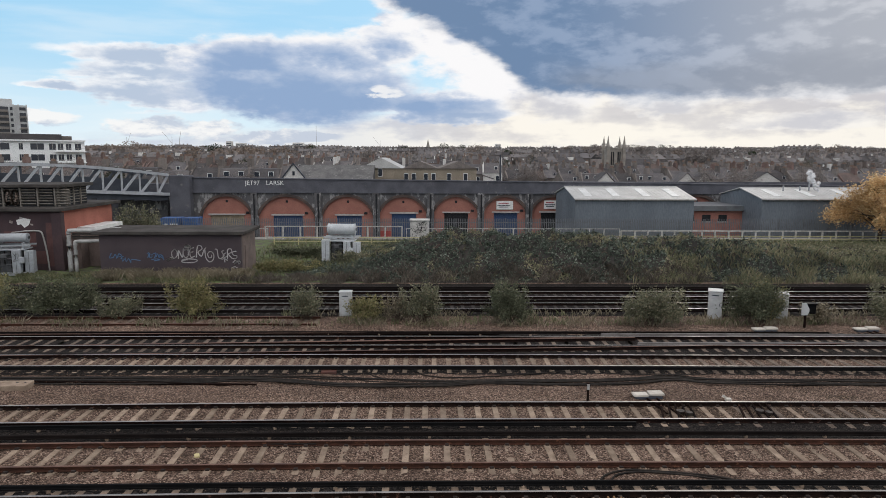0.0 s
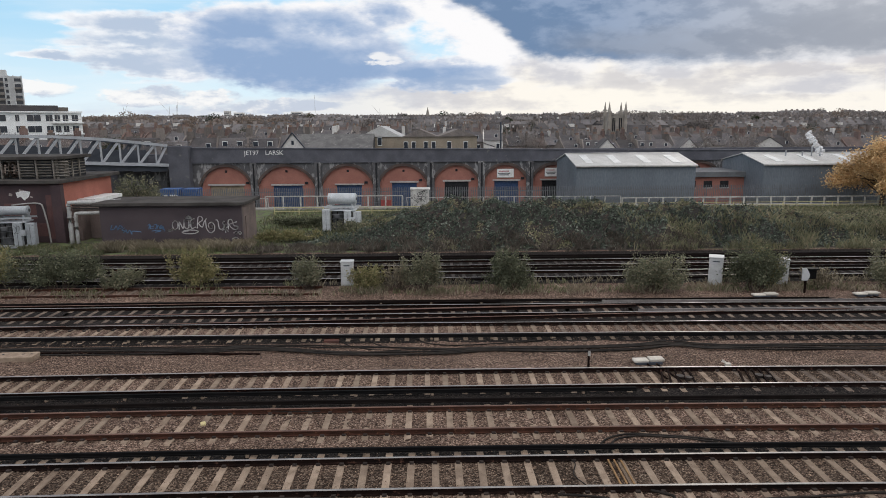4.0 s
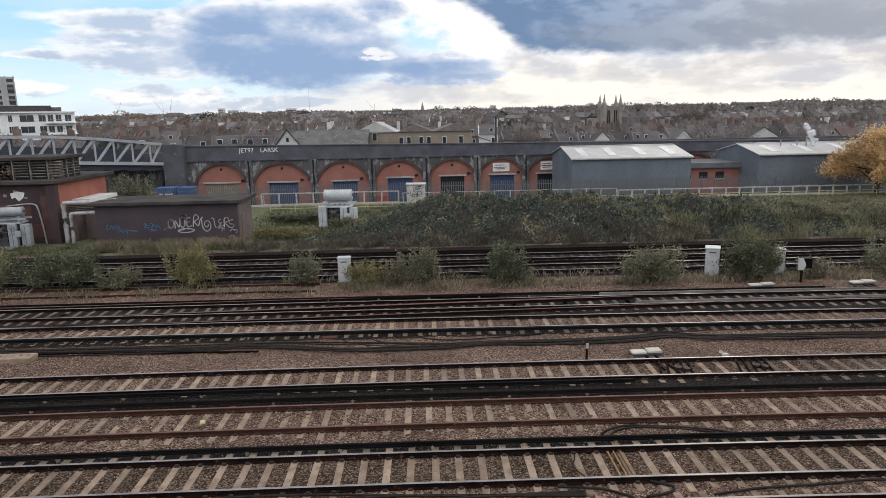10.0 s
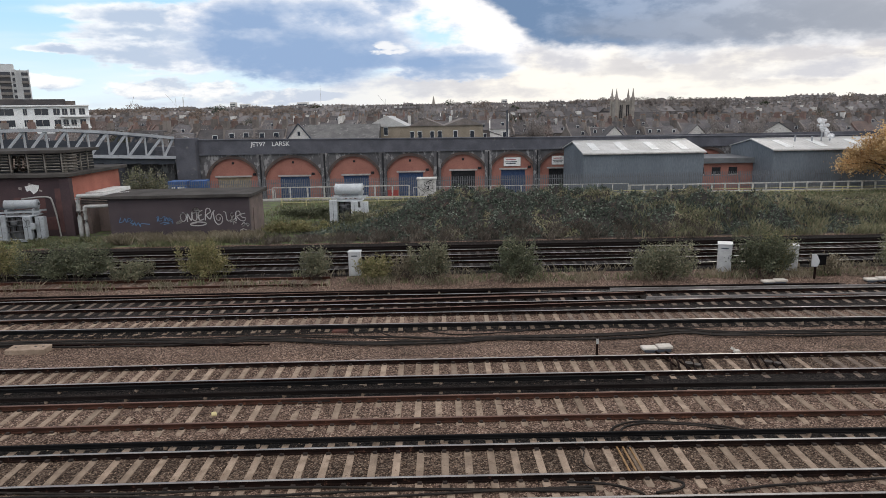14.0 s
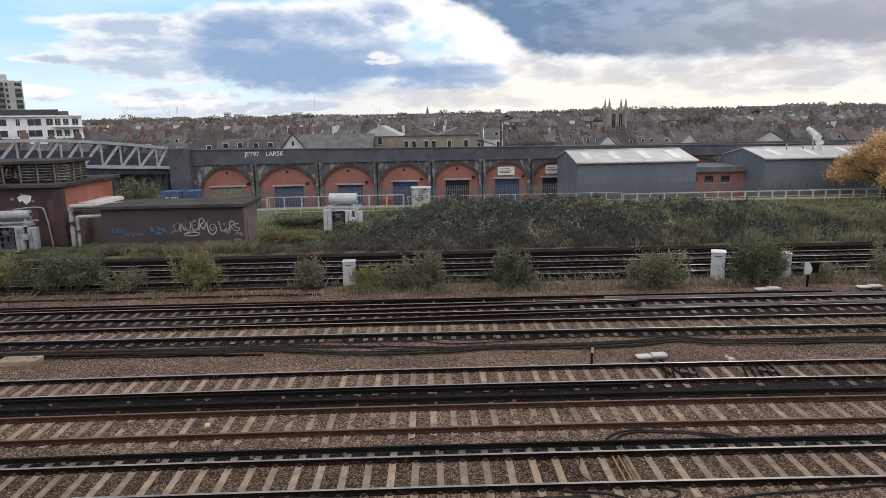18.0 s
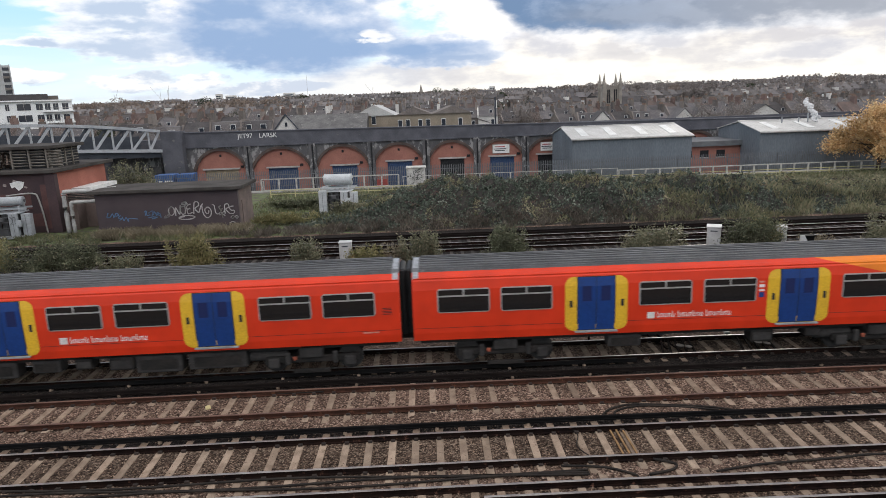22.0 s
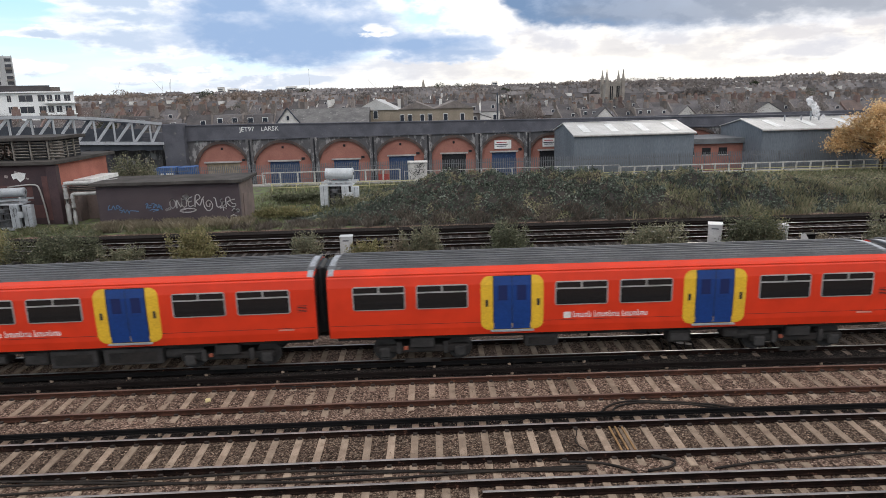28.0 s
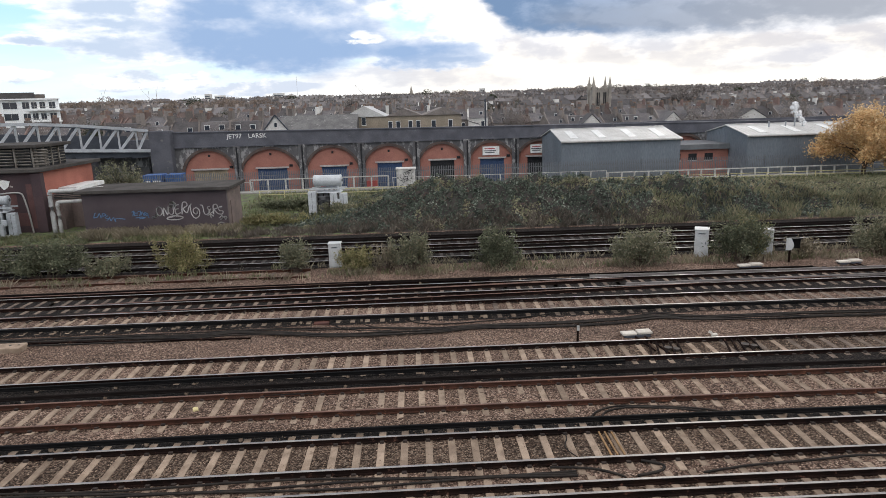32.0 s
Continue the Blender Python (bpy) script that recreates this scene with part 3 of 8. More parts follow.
def sleeper_mesh(name, material, length=2.5, width=0.245):
    bm = bmesh.new()
    h = length / 2
    # dished in the middle, with sloped shoulders
    top = ((-h, 0.0), (-h + 0.35, 0.012), (-0.45, 0.0), (0.45, 0.0), (h - 0.35, 0.012), (h, 0.0))
    w0, w1 = width / 2, width / 2 - 0.03
    rows = []
    for v, z in top:
        rows.append([bm.verts.new((-w0, v, -0.10)), bm.verts.new((-w1, v, z)), bm.verts.new((w1, v, z)), bm.verts.new((w0, v, -0.10))])
    for a, b in zip(rows, rows[1:]):
        for i in range(3):
            bm.faces.new((a[i], a[i + 1], b[i + 1], b[i]))
    bm.faces.new(rows[0][::-1])
    bm.faces.new(rows[-1])
    bmesh.ops.recalc_face_normals(bm, faces=bm.faces[:])
    return mesh_of(name, bm, material)


worn = surf("worn_brown_sleeper", (0.19, 0.147, 0.115), (0.105, 0.080, 0.064), scale=2.0, fine=30, rough=0.92, bump=0.35, vary=0.3, c3=(0.07, 0.05, 0.04), spots=0.14, spec=0.1)
SLEEPER, TIMBER, WORN = sleeper_mesh("sleeper", concrete), sleeper_mesh("sleeper", timber, 2.6, 0.25), sleeper_mesh("sleeper", worn, 2.6, 0.25)
rng_track = np.random.default_rng(11)


def sleepers(parent, y0, a, b, mesh=SLEEPER, step=0.63, phase=0.0, slope=0.0, k=1.0, z=0.004, skip=(), worn_from=999):
    """Singly in the middle stretch, joined beyond it."""
    far = []
    i0, i1 = math.ceil((a - phase) / step), math.floor((b - phase) / step)
    for i in range(i0, i1 + 1):
        x = phase + i * step
        y = y0 + slope * x + k * bend(x)
        if any(p < x < q for p, q in skip):
            continue
        if -25 < x < 25:
            s = part("sleeper", WORN if x + 3 * math.sin(x * 2.3) > worn_from else mesh, None, parent)
            s.matrix_basis = pose(x + rng_track.uniform(-0.015, 0.015), y, z - min(0.012, abs(rng_track.normal() * 0.006)), 0, 0, math.degrees(bend_turn(x)) * k + rng_track.uniform(-0.6, 0.6))
        else:
            far.append((x, y, z - 0.05, 0.24, 2.5, 0.10, 0))
    part("sleeper_row", crates("sleeper_row", far, mesh.materials[0]), None, parent, "sleepers farther along the line", kind="stuff")


iron = surf("cast_iron_fixing", (0.06, 0.045, 0.038), (0.035, 0.028, 0.025), scale=6, fine=60, rough=0.7, metal=0.5, bump=0.1)


def clips(parent, rails_y, a, b, step=0.63, phase=0.0):
    rows = []
    x = phase + math.ceil((a - phase) / step) * step
    while x < b:
        for y in rails_y:
            for d in (-0.1, 0.1):
                rows.append((x, y + bend(x) + d, 0.03, 0.11, 0.08, 0.06, 0))
        x += step
    part("rail_clip", crates("rail_clip", rows, iron), None, parent, "cast iron rail fastenings", kind="stuff")


def track(y_near, label, shiny=True, phase=0.0, a=-150, b=150, mesh=SLEEPER, k=1.0, slope=0.0, with_clips=True, worn_from=999, step=0.617):
    t = empty("track", pose(0, 0, 0), label, "railway track", "tracks", "structure")
    rail_pair(t, plan(y_near, a, b, slope, k), plan(y_near + 1.505, a, b, slope, k), shiny)
    sleepers(t, y_near + 0.75, a, b, mesh, step, phase=phase, slope=slope, k=k, worn_from=worn_from)
    if with_clips:
        clips(t, (y_near, y_near + 1.505), -24, 24, step, phase)
    return t


def conductor(y, a, b, material=conductor_steel, k=1.0, slope=0.0, pots_on=True, label="dark conductor rail on insulator pots beside the track"):
    c = empty("conductor_rail", pose(0, 0, 0), label, "conductor rail", "conductor rails", "structure")
    part("rail", sweep(CONDUCTOR, plan(y, a, b, slope, k), 0.09), material, c)
    if not pots_on:
        return c
    pots = bmesh.new()
    x = math.ceil(a / 2.52) * 2.52
    while x < b:
        if abs(x) < 60:
            rod(pots, (x, y + slope * x + k * bend(x), -0.03), (x, y + slope * x + k * bend(x), 0.10), 0.06, 6)
        x += 2.52
    part("insulator_pot", pots, MATS["weathered_concrete_sleeper"], c, "pale insulator pots", kind="stuff")
    return c


T0, T1, T2, T3 = 11.80, 14.31, 17.44, 20.54
t0 = track(T0, "running line with polished rails, at the start of a turnout", True, phase=0.2, with_clips=False)
for yv, a, b in ((12.85, 1.0, 150), (12.35, 3.5, 150)):
    r = part("turnout_rail", sweep(RAIL, [(x, yv + bend(x)) for x in xs_between(a, b)], 0.0), rust, t0)
    part("rail_head", sweep(HEAD, [(x, yv + bend(x)) for x in xs_between(a, b)], 0.137), head_steel, r, "polished running surface")
track(T1, "running line with polished rails on pale concrete sleepers", True, phase=0.056)
track(T2, "line with red-rusted rails on pale concrete sleepers", False, phase=-0.083, step=0.6205)
track(T3, "running line with dark rails on pale concrete sleepers", True, phase=-0.158, worn_from=11, step=0.6165)
track(26.15, "running line on worn concrete sleepers", True, phase=0.2, k=0.5, slope=-0.012, worn_from=6)
t5 = track(29.1, "running line with worn rails among switch timbers", True, phase=0.4, mesh=WORN, k=0.3, slope=-0.008, with_clips=False)
for yv, slope, a, b in ((30.0, 0.045, -150, 8), (28.4, 0.04, -30, 32), (31.3, 0.01, -150, 3.5), (29.9, 0.04, -34, 10)):
    line = [(x, yv + slope * x) for x in xs_between(a, b)]
    r = part("turnout_rail", sweep(RAIL, line, 0.0), rust, t5)
    part("rail_head", sweep(HEAD, line, 0.137), head_dull, r, "dull running surface")
for yv in (36.3, 39.6):
    track(yv, "dark running line beyond the strip of bushes", True, phase=0.1, k=0.2, with_clips=False, mesh=TIMBER)
old = empty("disused_track", pose(0, 0, 0), "disused rusty track half hidden by bushes and weeds", "railway track", "tracks", "structure")
rail_pair(old, [(x, 33.2) for x in xs_between(-60, -6)], [(x, 34.7) for x in xs_between(-60, -6)], False, -0.03)
sleepers(old, 33.95, -60, -6, WORN, phase=0.2, k=0.0, z=-0.012)
conductor(16.25, -150, 150, black_conductor, label="black conductor rail on insulator pots beside the track")
conductor(19.38, -150, 150)
conductor(20.12, -150, 6.8, black_conductor, label="black conductor rail that ends short of the points")
conductor(25.80, -150, 150, black_conductor, k=0.5, slope=-0.012, label="black conductor rail on insulator pots beside the track")
conductor(31.25, -150, 20, k=0.3, slope=-0.008)
# worn rail; its pale base colour includes the reflection off the polished top
worn_pale = surf("worn_pale_conductor", (0.21, 0.19, 0.178), (0.13, 0.115, 0.107), scale=1.2, fine=25, rough=0.55, metal=0.3, bump=0.1)
conductor(29.25, 9.8, 60, worn_pale, k=0.0, slope=-0.002, label="pale worn conductor rail among the points")
conductor(31.05, 8.5, 60, worn_pale, k=0.0, slope=-0.022, label="pale worn conductor rail among the points")
for yv in (35.7, 38.4, 41.7, 42.3):
    conductor(yv, -150, 150, k=0.2, pots_on=False)
# browner, darker ballast between the near rails
fourfoot = stony("brown_dark_ballast", tuple(tuple(v * q for v, q in zip(t, (0.62, 0.64, 0.62))) for t in STONE_TONES))
for y0, y1, x0 in ((10.4, 11.72, -150), (11.9, 13.2, -150), (14.42, 15.72, -150), (20.65, 21.95, 6.6), (22.3, 23.1, 12.0)):
    bm = bmesh.new()
    lo = [bm.verts.new((x, y, -0.016)) for x, y in plan(y0, x0)]
    hi = [bm.verts.new((x, y, -0.016)) for x, y in plan(y1, x0)]
    for i in range(len(lo) - 1):
        bm.faces.new((lo[i], lo[i + 1], hi[i + 1], hi[i]))
    single("brown_ballast_strip", bm, fourfoot, pose(0, 0, 0), "dark brown ballast between the rails", "ballast", kind="structure")
# dark, oily ballast under the running lines
for name, y0, y1, k, sl in (("oily_ballast_strip", 19.2, 20.5, 1.0, 0), ("oily_ballast_strip", 25.4, 26.1, 0.5, -0.012), ("oily_ballast_strip", 15.95, 16.5, 1, 0), ("oily_ballast_strip", 27.9, 31.9, 0.3, -0.008), ("oily_ballast_strip", 35.2, 44.4, 0.2, 0)):
    bm = bmesh.new()
    top = 0.007 if y0 == 19.2 else -0.008
    lo = [bm.verts.new((x, y, top)) for x, y in plan(y0, k=k, slope=sl)]
    hi = [bm.verts.new((x, y, top)) for x, y in plan(y1, k=k, slope=sl)]
    for i in range(len(lo) - 1):
        bm.faces.new((lo[i], lo[i + 1], hi[i + 1], hi[i]))
    single(name, bm, grime, pose(0, 0, 0), "ballast darkened by oil and brake dust", "ballast", kind="structure")


def loose_stones():
    """Single stones lying proud of the ballast where the camera is nearest."""
    r = np.random.default_rng(31)
    n = 26000
    x, y = r.uniform(-21, 21, n), 12.0 + 15.0 * r.power(0.8, n)
    s = r.uniform(0.014, 0.032, n)
    o = np.array(((1, 0, 0), (-1, 0, 0), (0, 1, 0), (0, -1, 0), (0, 0, 1), (0, 0, -1)), float)
    a = r.uniform(0, math.tau, n)
    v = o[None] * (s[:, None] * r.uniform(0.6, 1.3, (n, 6)))[..., None] + r.normal(size=(n, 6, 3)) * (s * 0.25)[:, None, None]
    c, d = np.cos(a)[:, None], np.sin(a)[:, None]
    v = np.stack([v[..., 0] * c - v[..., 1] * d, v[..., 0] * d + v[..., 1] * c, v[..., 2] * 0.7], -1)
    v += np.stack([x, y, np.full(n, -0.022) + s * 0.4], -1)[:, None]
    f = np.array(((0, 2, 4), (2, 1, 4), (1, 3, 4), (3, 0, 4), (2, 0, 5), (1, 2, 5), (3, 1, 5), (0, 3, 5)))
    me = bpy.data.meshes.new("loose_stones")
    me.from_pydata(v.reshape(-1, 3).tolist(), [], (np.arange(n)[:, None, None] * 6 + f[None]).reshape(-1, 3).tolist())
    me.materials.append(surf("ballast_lump", (0.27, 0.195, 0.142), (0.13, 0.086, 0.060), scale=1.5, fine=30, rough=0.95, bump=0.0, island=0.5, spec=0.08))
    tagged(new("loose_stones", me), "loose angular ballast stones lying on the surface", "ballast", kind="stuff")


loose_stones()


def ballast_shoulder(y0, y1, k, slope, lift, label="uneven ballast heaped over the sleeper ends"):
    """A lumpy strip of ballast that half buries the sleeper ends."""
    r = np.random.default_rng(int(y0 * 10))
    xs, ys = np.arange(-34, 34.1, 0.16), np.arange(y0, y1 + 0.01, 0.15)
    X, Y = np.meshgrid(xs, ys)
    B = np.array([bend(x) for x in xs])
    e = np.minimum(Y - y0, y1 - Y) / 0.25
    Z = lift + 0.016 * np.sin(X * 1.1 + Y * 3) + 0.014 * np.sin(X * 2.7 + 1) + r.normal(size=X.shape) * 0.012 - 0.05 * np.clip(1 - e, 0, 1)
    n, m = X.shape
    me = bpy.data.meshes.new("ballast_shoulder")
    P = np.stack([X, Y + k * B[None] + slope * X, Z], -1).reshape(-1, 3)
    me.from_pydata(P.tolist(), [], [(i * m + j, i * m + j + 1, (i + 1) * m + j + 1, (i + 1) * m + j) for i in range(n - 1) for j in range(m - 1)])
    me.materials.append(ballast)
    tagged(new("ballast_shoulder", me), label, "ballast", kind="structure")


for y0, y1, k, sl, lift in ((13.45, 14.15, 1, 0, 0.0), (16.45, 17.3, 1, 0, 0.012), (22.2, 25.6, 0.8, -0.006, 0.0), (19.05, 19.3, 1, 0, 0.0), (17.6, 18.85, 1, 0, -0.017), (31.3, 33.5, 0.3, -0.008, 0.0)):
    ballast_shoulder(y0, y1, k, sl, lift)

# ---- railway viaduct with arches ----
# sooty brick whose base colour is lifted and blued for haze
brick_dark = surf("sooty_stock_brick", (0.100, 0.100, 0.114), (0.068, 0.068, 0.079), scale=0.5, fine=9, rough=0.9, bump=0.3, c3=(0.15, 0.145, 0.14), spots=0.10)
brick_pier = surf("stained_pier_brick", (0.105, 0.101, 0.102), (0.072, 0.070, 0.073), scale=0.6, fine=9, rough=0.9, bump=0.3, c3=(0.26, 0.25, 0.245), spots=0.205, stretch=(1, 1, 0.5))
brick_red = surf("red_infill_brick", (0.315, 0.138, 0.105), (0.26, 0.112, 0.087), scale=0.6, fine=12, rough=0.85, bump=0.25)
ring_brick = surf("arch_ring_brick", (0.10, 0.07, 0.058), (0.06, 0.046, 0.042), scale=1.0, fine=12, rough=0.9, bump=0.3)
shutter_blue = surf("blue_painted_steel", (0.028, 0.055, 0.125), (0.022, 0.042, 0.095), scale=1.5, fine=20, rough=0.5, bump=0.0)
# near-black colour stands for unlit depth in openings; also on small fittings
dark_void = surf("dark_interior", (0.02, 0.02, 0.022), (0.014, 0.014, 0.016), rough=0.9, bump=0.0)
white_paint = surf("white_paint", (0.72, 0.71, 0.69), (0.62, 0.61, 0.58), scale=2.0, fine=20, rough=0.6, bump=0.05)
grey_lintel = surf("grey_lintel", (0.38, 0.36, 0.34), (0.28, 0.27, 0.25), scale=2.0, fine=20, rough=0.7, bump=0.1)

VY = 86.0          # face of the viaduct
STREET = -2.0
# left and right springing and crown of each bay: middle, half width, springing, crown
BAYS = [(-27.0, 3.25, 0.95, 3.52), (-19.05, 3.72, 0.9, 3.5), (-10.95, 3.35, 0.95, 3.5), (-3.55, 3.1, 1.3, 3.46), (3.5, 2.9, 1.5, 3.5), (10.05, 2.8, 1.55, 3.5), (16.5, 2.8, 1.55, 3.5),
        (23.0, 2.8, 1.8, 3.66), (29.5, 2.8, 1.8, 3.64), (36.0, 2.8, 1.8, 3.62), (42.5, 2.8, 1.75, 3.6), (49.0, 2.8, 1.7, 3.58), (55.5, 2.8, 1.7, 3.55), (62.0, 2.8, 1.7, 3.52), (68.5, 2.8, 1.7, 3.5)]


def arch_points(c, w, zs, zc, n=14, grow=0.0):
    """Points of a segmental arch from the left springing to the right one."""
    rise = zc - zs
    r = (w * w + rise * rise) / (2 * rise)
    a0 = math.asin(min(1, w / r))
    cz = zc - r
    return [(c + (r + grow) * math.sin(-a0 + 2 * a0 * i / n), cz + (r + grow) * math.cos(-a0 + 2 * a0 * i / n)) for i in range(n + 1)]


def top_z(x):
    return 5.75 - 0.0095 * x


def viaduct():
    v = empty("viaduct", pose(0, 0, 0), "long sooty brick railway viaduct with a row of filled-in arches", "viaduct", kind="structure")
    x0, x1 = -33.9, 75.0
    edge = [x0] + [(BAYS[i][0] + BAYS[i][1] + BAYS[i + 1][0] - BAYS[i + 1][1]) / 2 for i in range(len(BAYS) - 1)] + [x1]
    for i, (c, w, zs, zc) in enumerate(BAYS):
        a, b = edge[i], edge[i + 1]
        bm = bmesh.new()
        zt = 4.15
        arc = arch_points(c, w, zs, zc)
        # face of the bay with its opening, front and back, plus soffit
        front, back = [], []
        outline = [(a, STREET), (c - w, STREET)] + arc + [(c + w, STREET), (b, STREET), (b, zt), (a, zt)]
        fv = [bm.verts.new((x, VY, z)) for x, z in outline]
        bv = [bm.verts.new((x, VY + 6.0, z)) for x, z in outline]
        bm.faces.new(fv)
        bm.faces.new(bv[::-1])
        for j in range(len(outline)):
            k = (j + 1) % len(outline)
            bm.faces.new((fv[j], bv[j], bv[k], fv[k]))
        bm.normal_update()
        bmesh.ops.triangulate(bm, faces=[f for f in bm.faces if len(f.verts) > 4])
        bmesh.ops.recalc_face_normals(bm, faces=bm.faces[:])
        bay = part("bay", bm, brick_pier, v)
        ring = bmesh.new()
        p, q = arch_points(c, w, zs, zc, 18), arch_points(c, w, zs, zc, 18, 0.34)
        for j in range(18):
            vs = []
            for y in (VY - 0.05, VY + 0.03):
                vs.append([ring.verts.new((s[0], y, s[1])) for s in (p[j], q[j], q[j + 1], p[j + 1])])
            f, g = vs
            ring.faces.new(f)
            for m in range(4):
                ring.faces.new((f[m], g[m], g[(m + 1) % 4], f[(m + 1) % 4]))
        bmesh.ops.recalc_face_normals(ring, faces=ring.faces[:])
        part("arch_ring", ring, ring_brick, bay, "ring of darker brick round the arch")
        # brick infill with a doorway
        if i < 7:
            dx0, dx1, dz = ((-29.2, -24.8, 1.0), (-20.85, -17.0, 0.95), (-12.45, -9.1, 0.95), (-5.1, -1.8, 1.22), (1.95, 5.15, 1.32), (8.6, 11.8, 1.35), (14.95, 18.0, 1.4))[i]
        else:
            dx0, dx1, dz = c - 1.6, c + 1.6, 1.4
        fill = bmesh.new()
        arc2 = arch_points(c, w + 0.02, zs, zc + 0.02)
        pts = [(c - w, STREET), (dx0, STREET), (dx0, dz), (dx1, dz), (dx1, STREET), (c + w, STREET)] + arc2[::-1]
        fv = [fill.verts.new((x, VY + 0.32, z)) for x, z in pts]
        bv = [fill.verts.new((x, VY + 0.55, z)) for x, z in pts]
        fill.faces.new(fv)
        fill.faces.new(bv[::-1])
        for j in range(len(pts)):
            k = (j + 1) % len(pts)
            fill.faces.new((fv[j], bv[j], bv[k], fv[k]))
        fill.normal_update()
        bmesh.ops.triangulate(fill, faces=[f for f in fill.faces if len(f.verts) > 4])
        bmesh.ops.recalc_face_normals(fill, faces=fill.faces[:])
        part("infill_wall", fill, brick_red, bay, "red brick wall closing the arch")
        lin = box(bmesh.new(), ((dx0 + dx1) / 2, VY + 0.26, dz + 0.12), (dx1 - dx0 + 0.5, 0.16, 0.2))
        part("lintel", lin, grey_lintel, bay, "pale lintel over the doorway")
        # roller shutter of slats, part raised in one bay
        door = bmesh.new()
        low = -0.2 if i in (4, 6) else STREET
        z = dz
        while z > low:
            box(door, ((dx0 + dx1) / 2, VY + 0.5, z - 0.075), (dx1 - dx0, 0.05 + 0.03 * (int(z * 6) % 2), 0.145))
            z -= 0.15
        part("shutter", door, surf("timber_boards", (0.30, 0.24, 0.16), (0.2, 0.16, 0.11), scale=2, fine=20, rough=0.8) if i == 0 else dark_void if i in (4, 6) else shutter_blue, bay, "roller shutter in the doorway")
        part("dark_room", box(bmesh.new(), ((dx0 + dx1) / 2, VY + 1.4, -0.2), (dx1 - dx0 + 0.4, 0.1, 3.8)), dark_void, bay, "near-black panel in place of the unlit room behind the doorway")
        # alarm box, small lamp and ridge vent
        part("alarm_box", box(bmesh.new(), (dx1 + 0.55, VY + 0.26, dz + 0.35), (0.42, 0.16, 0.3), bevel=0.03), dark_void, bay, "small dark alarm box")
        part("vent", box(bmesh.new(), (c + 0.02, VY + 0.28, zc - 0.65), (0.28, 0.1, 0.3), bevel=0.03), dark_void, bay, "small vent high in the wall")
    # parapet band, string course and coping that fall slightly to one side
    band = bmesh.new()
    cop = bmesh.new()
    course = bmesh.new()
    for a, b in [(x0, 20.0), (20.0, x1)]:
        for bm, y0, y1, zlo, zhi in ((band, VY - 0.12, VY + 0.5, lambda x: 4.15, lambda x: top_z(x) - 0.12), (cop, VY - 0.24, VY + 0.6, lambda x: top_z(x) - 0.12, top_z), (course, VY - 0.26, VY + 0.2, lambda x: 3.98, lambda x: 4.15)):
            vs = [bm.verts.new(p) for p in ((a, y0, zlo(a)), (b, y0, zlo(b)), (b, y1, zlo(b)), (a, y1, zlo(a)), (a, y0, zhi(a)), (b, y0, zhi(b)), (b, y1, zhi(b)), (a, y1, zhi(a)))]
            for f in ((0, 1, 5, 4), (1, 2, 6, 5), (2, 3, 7, 6), (3, 0, 4, 7), (4, 5, 6, 7), (3, 2, 1, 0)):
                bm.faces.new([vs[k] for k in f])
    part("parapet", band, brick_dark, v, "blackened brick parapet")
    part("coping", cop, brick_dark, v, "dark stone coping")
    part("string_course", course, brick_dark, v, "projecting string course below the parapet")
    part("deck", box(bmesh.new(), ((x0 + x1) / 2, VY + 4.5, 3.9), (x1 - x0, 8.0, 0.5)), brick_dark, v, "deck behind the parapet")
    back = box(bmesh.new(), ((x0 + x1) / 2, VY + 8.5, 4.6), (x1 - x0, 0.4, 1.4))
    part("parapet", back, brick_dark, v, "far parapet")
    # pilasters between the bays with drain pipes
    for i, x in enumerate(edge[1:-1]):
        p = part("pilaster", box(bmesh.new(), (x, VY - 0.12, 1.0), (0.9, 0.3, 6.1), bevel=0.03), brick_pier, v)
        part("drain_pipe", rod(bmesh.new(), (x + 0.05, VY - 0.35, STREET), (x + 0.05, VY - 0.35, 3.9), 0.10, 8), dark_void, p, "black drain pipe")
    part("end_pier", box(bmesh.new(), (-32.6, VY - 0.3, 2.1), (2.7, 1.6, 8.35), bevel=0.04), brick_dark, v, "square end pier with a graffiti tag")
    # white tags on the parapet
    for word, x, s in (("JET97", -24.35, 1.05), ("LARSK", -21.6, 1.05)):
        txt(word, x, VY - 0.135, 5.05, s * 0.78, white_paint, v, "white graffiti tag")
    return v


def txt(word, x, y, z, size, material, parent, label, name="lettering", shear=0.0, space=1.0, thick=0.0):
    cu = bpy.data.curves.new(name, "FONT")
    cu.body, cu.size, cu.extrude, cu.shear, cu.space_character, cu.offset = word, size, 0.004, shear, space, thick
    ob = bpy.data.objects.new(name, cu)
    me = bpy.data.meshes.new_from_object(ob)
    bpy.data.objects.remove(ob)
    me.materials.clear()
    me.materials.append(material)
    o = new(name, me)
    o.parent = parent
    o.matrix_basis = pose(x, y, z, 90, 0, 0)
    return tagged(o, label)


viaduct()

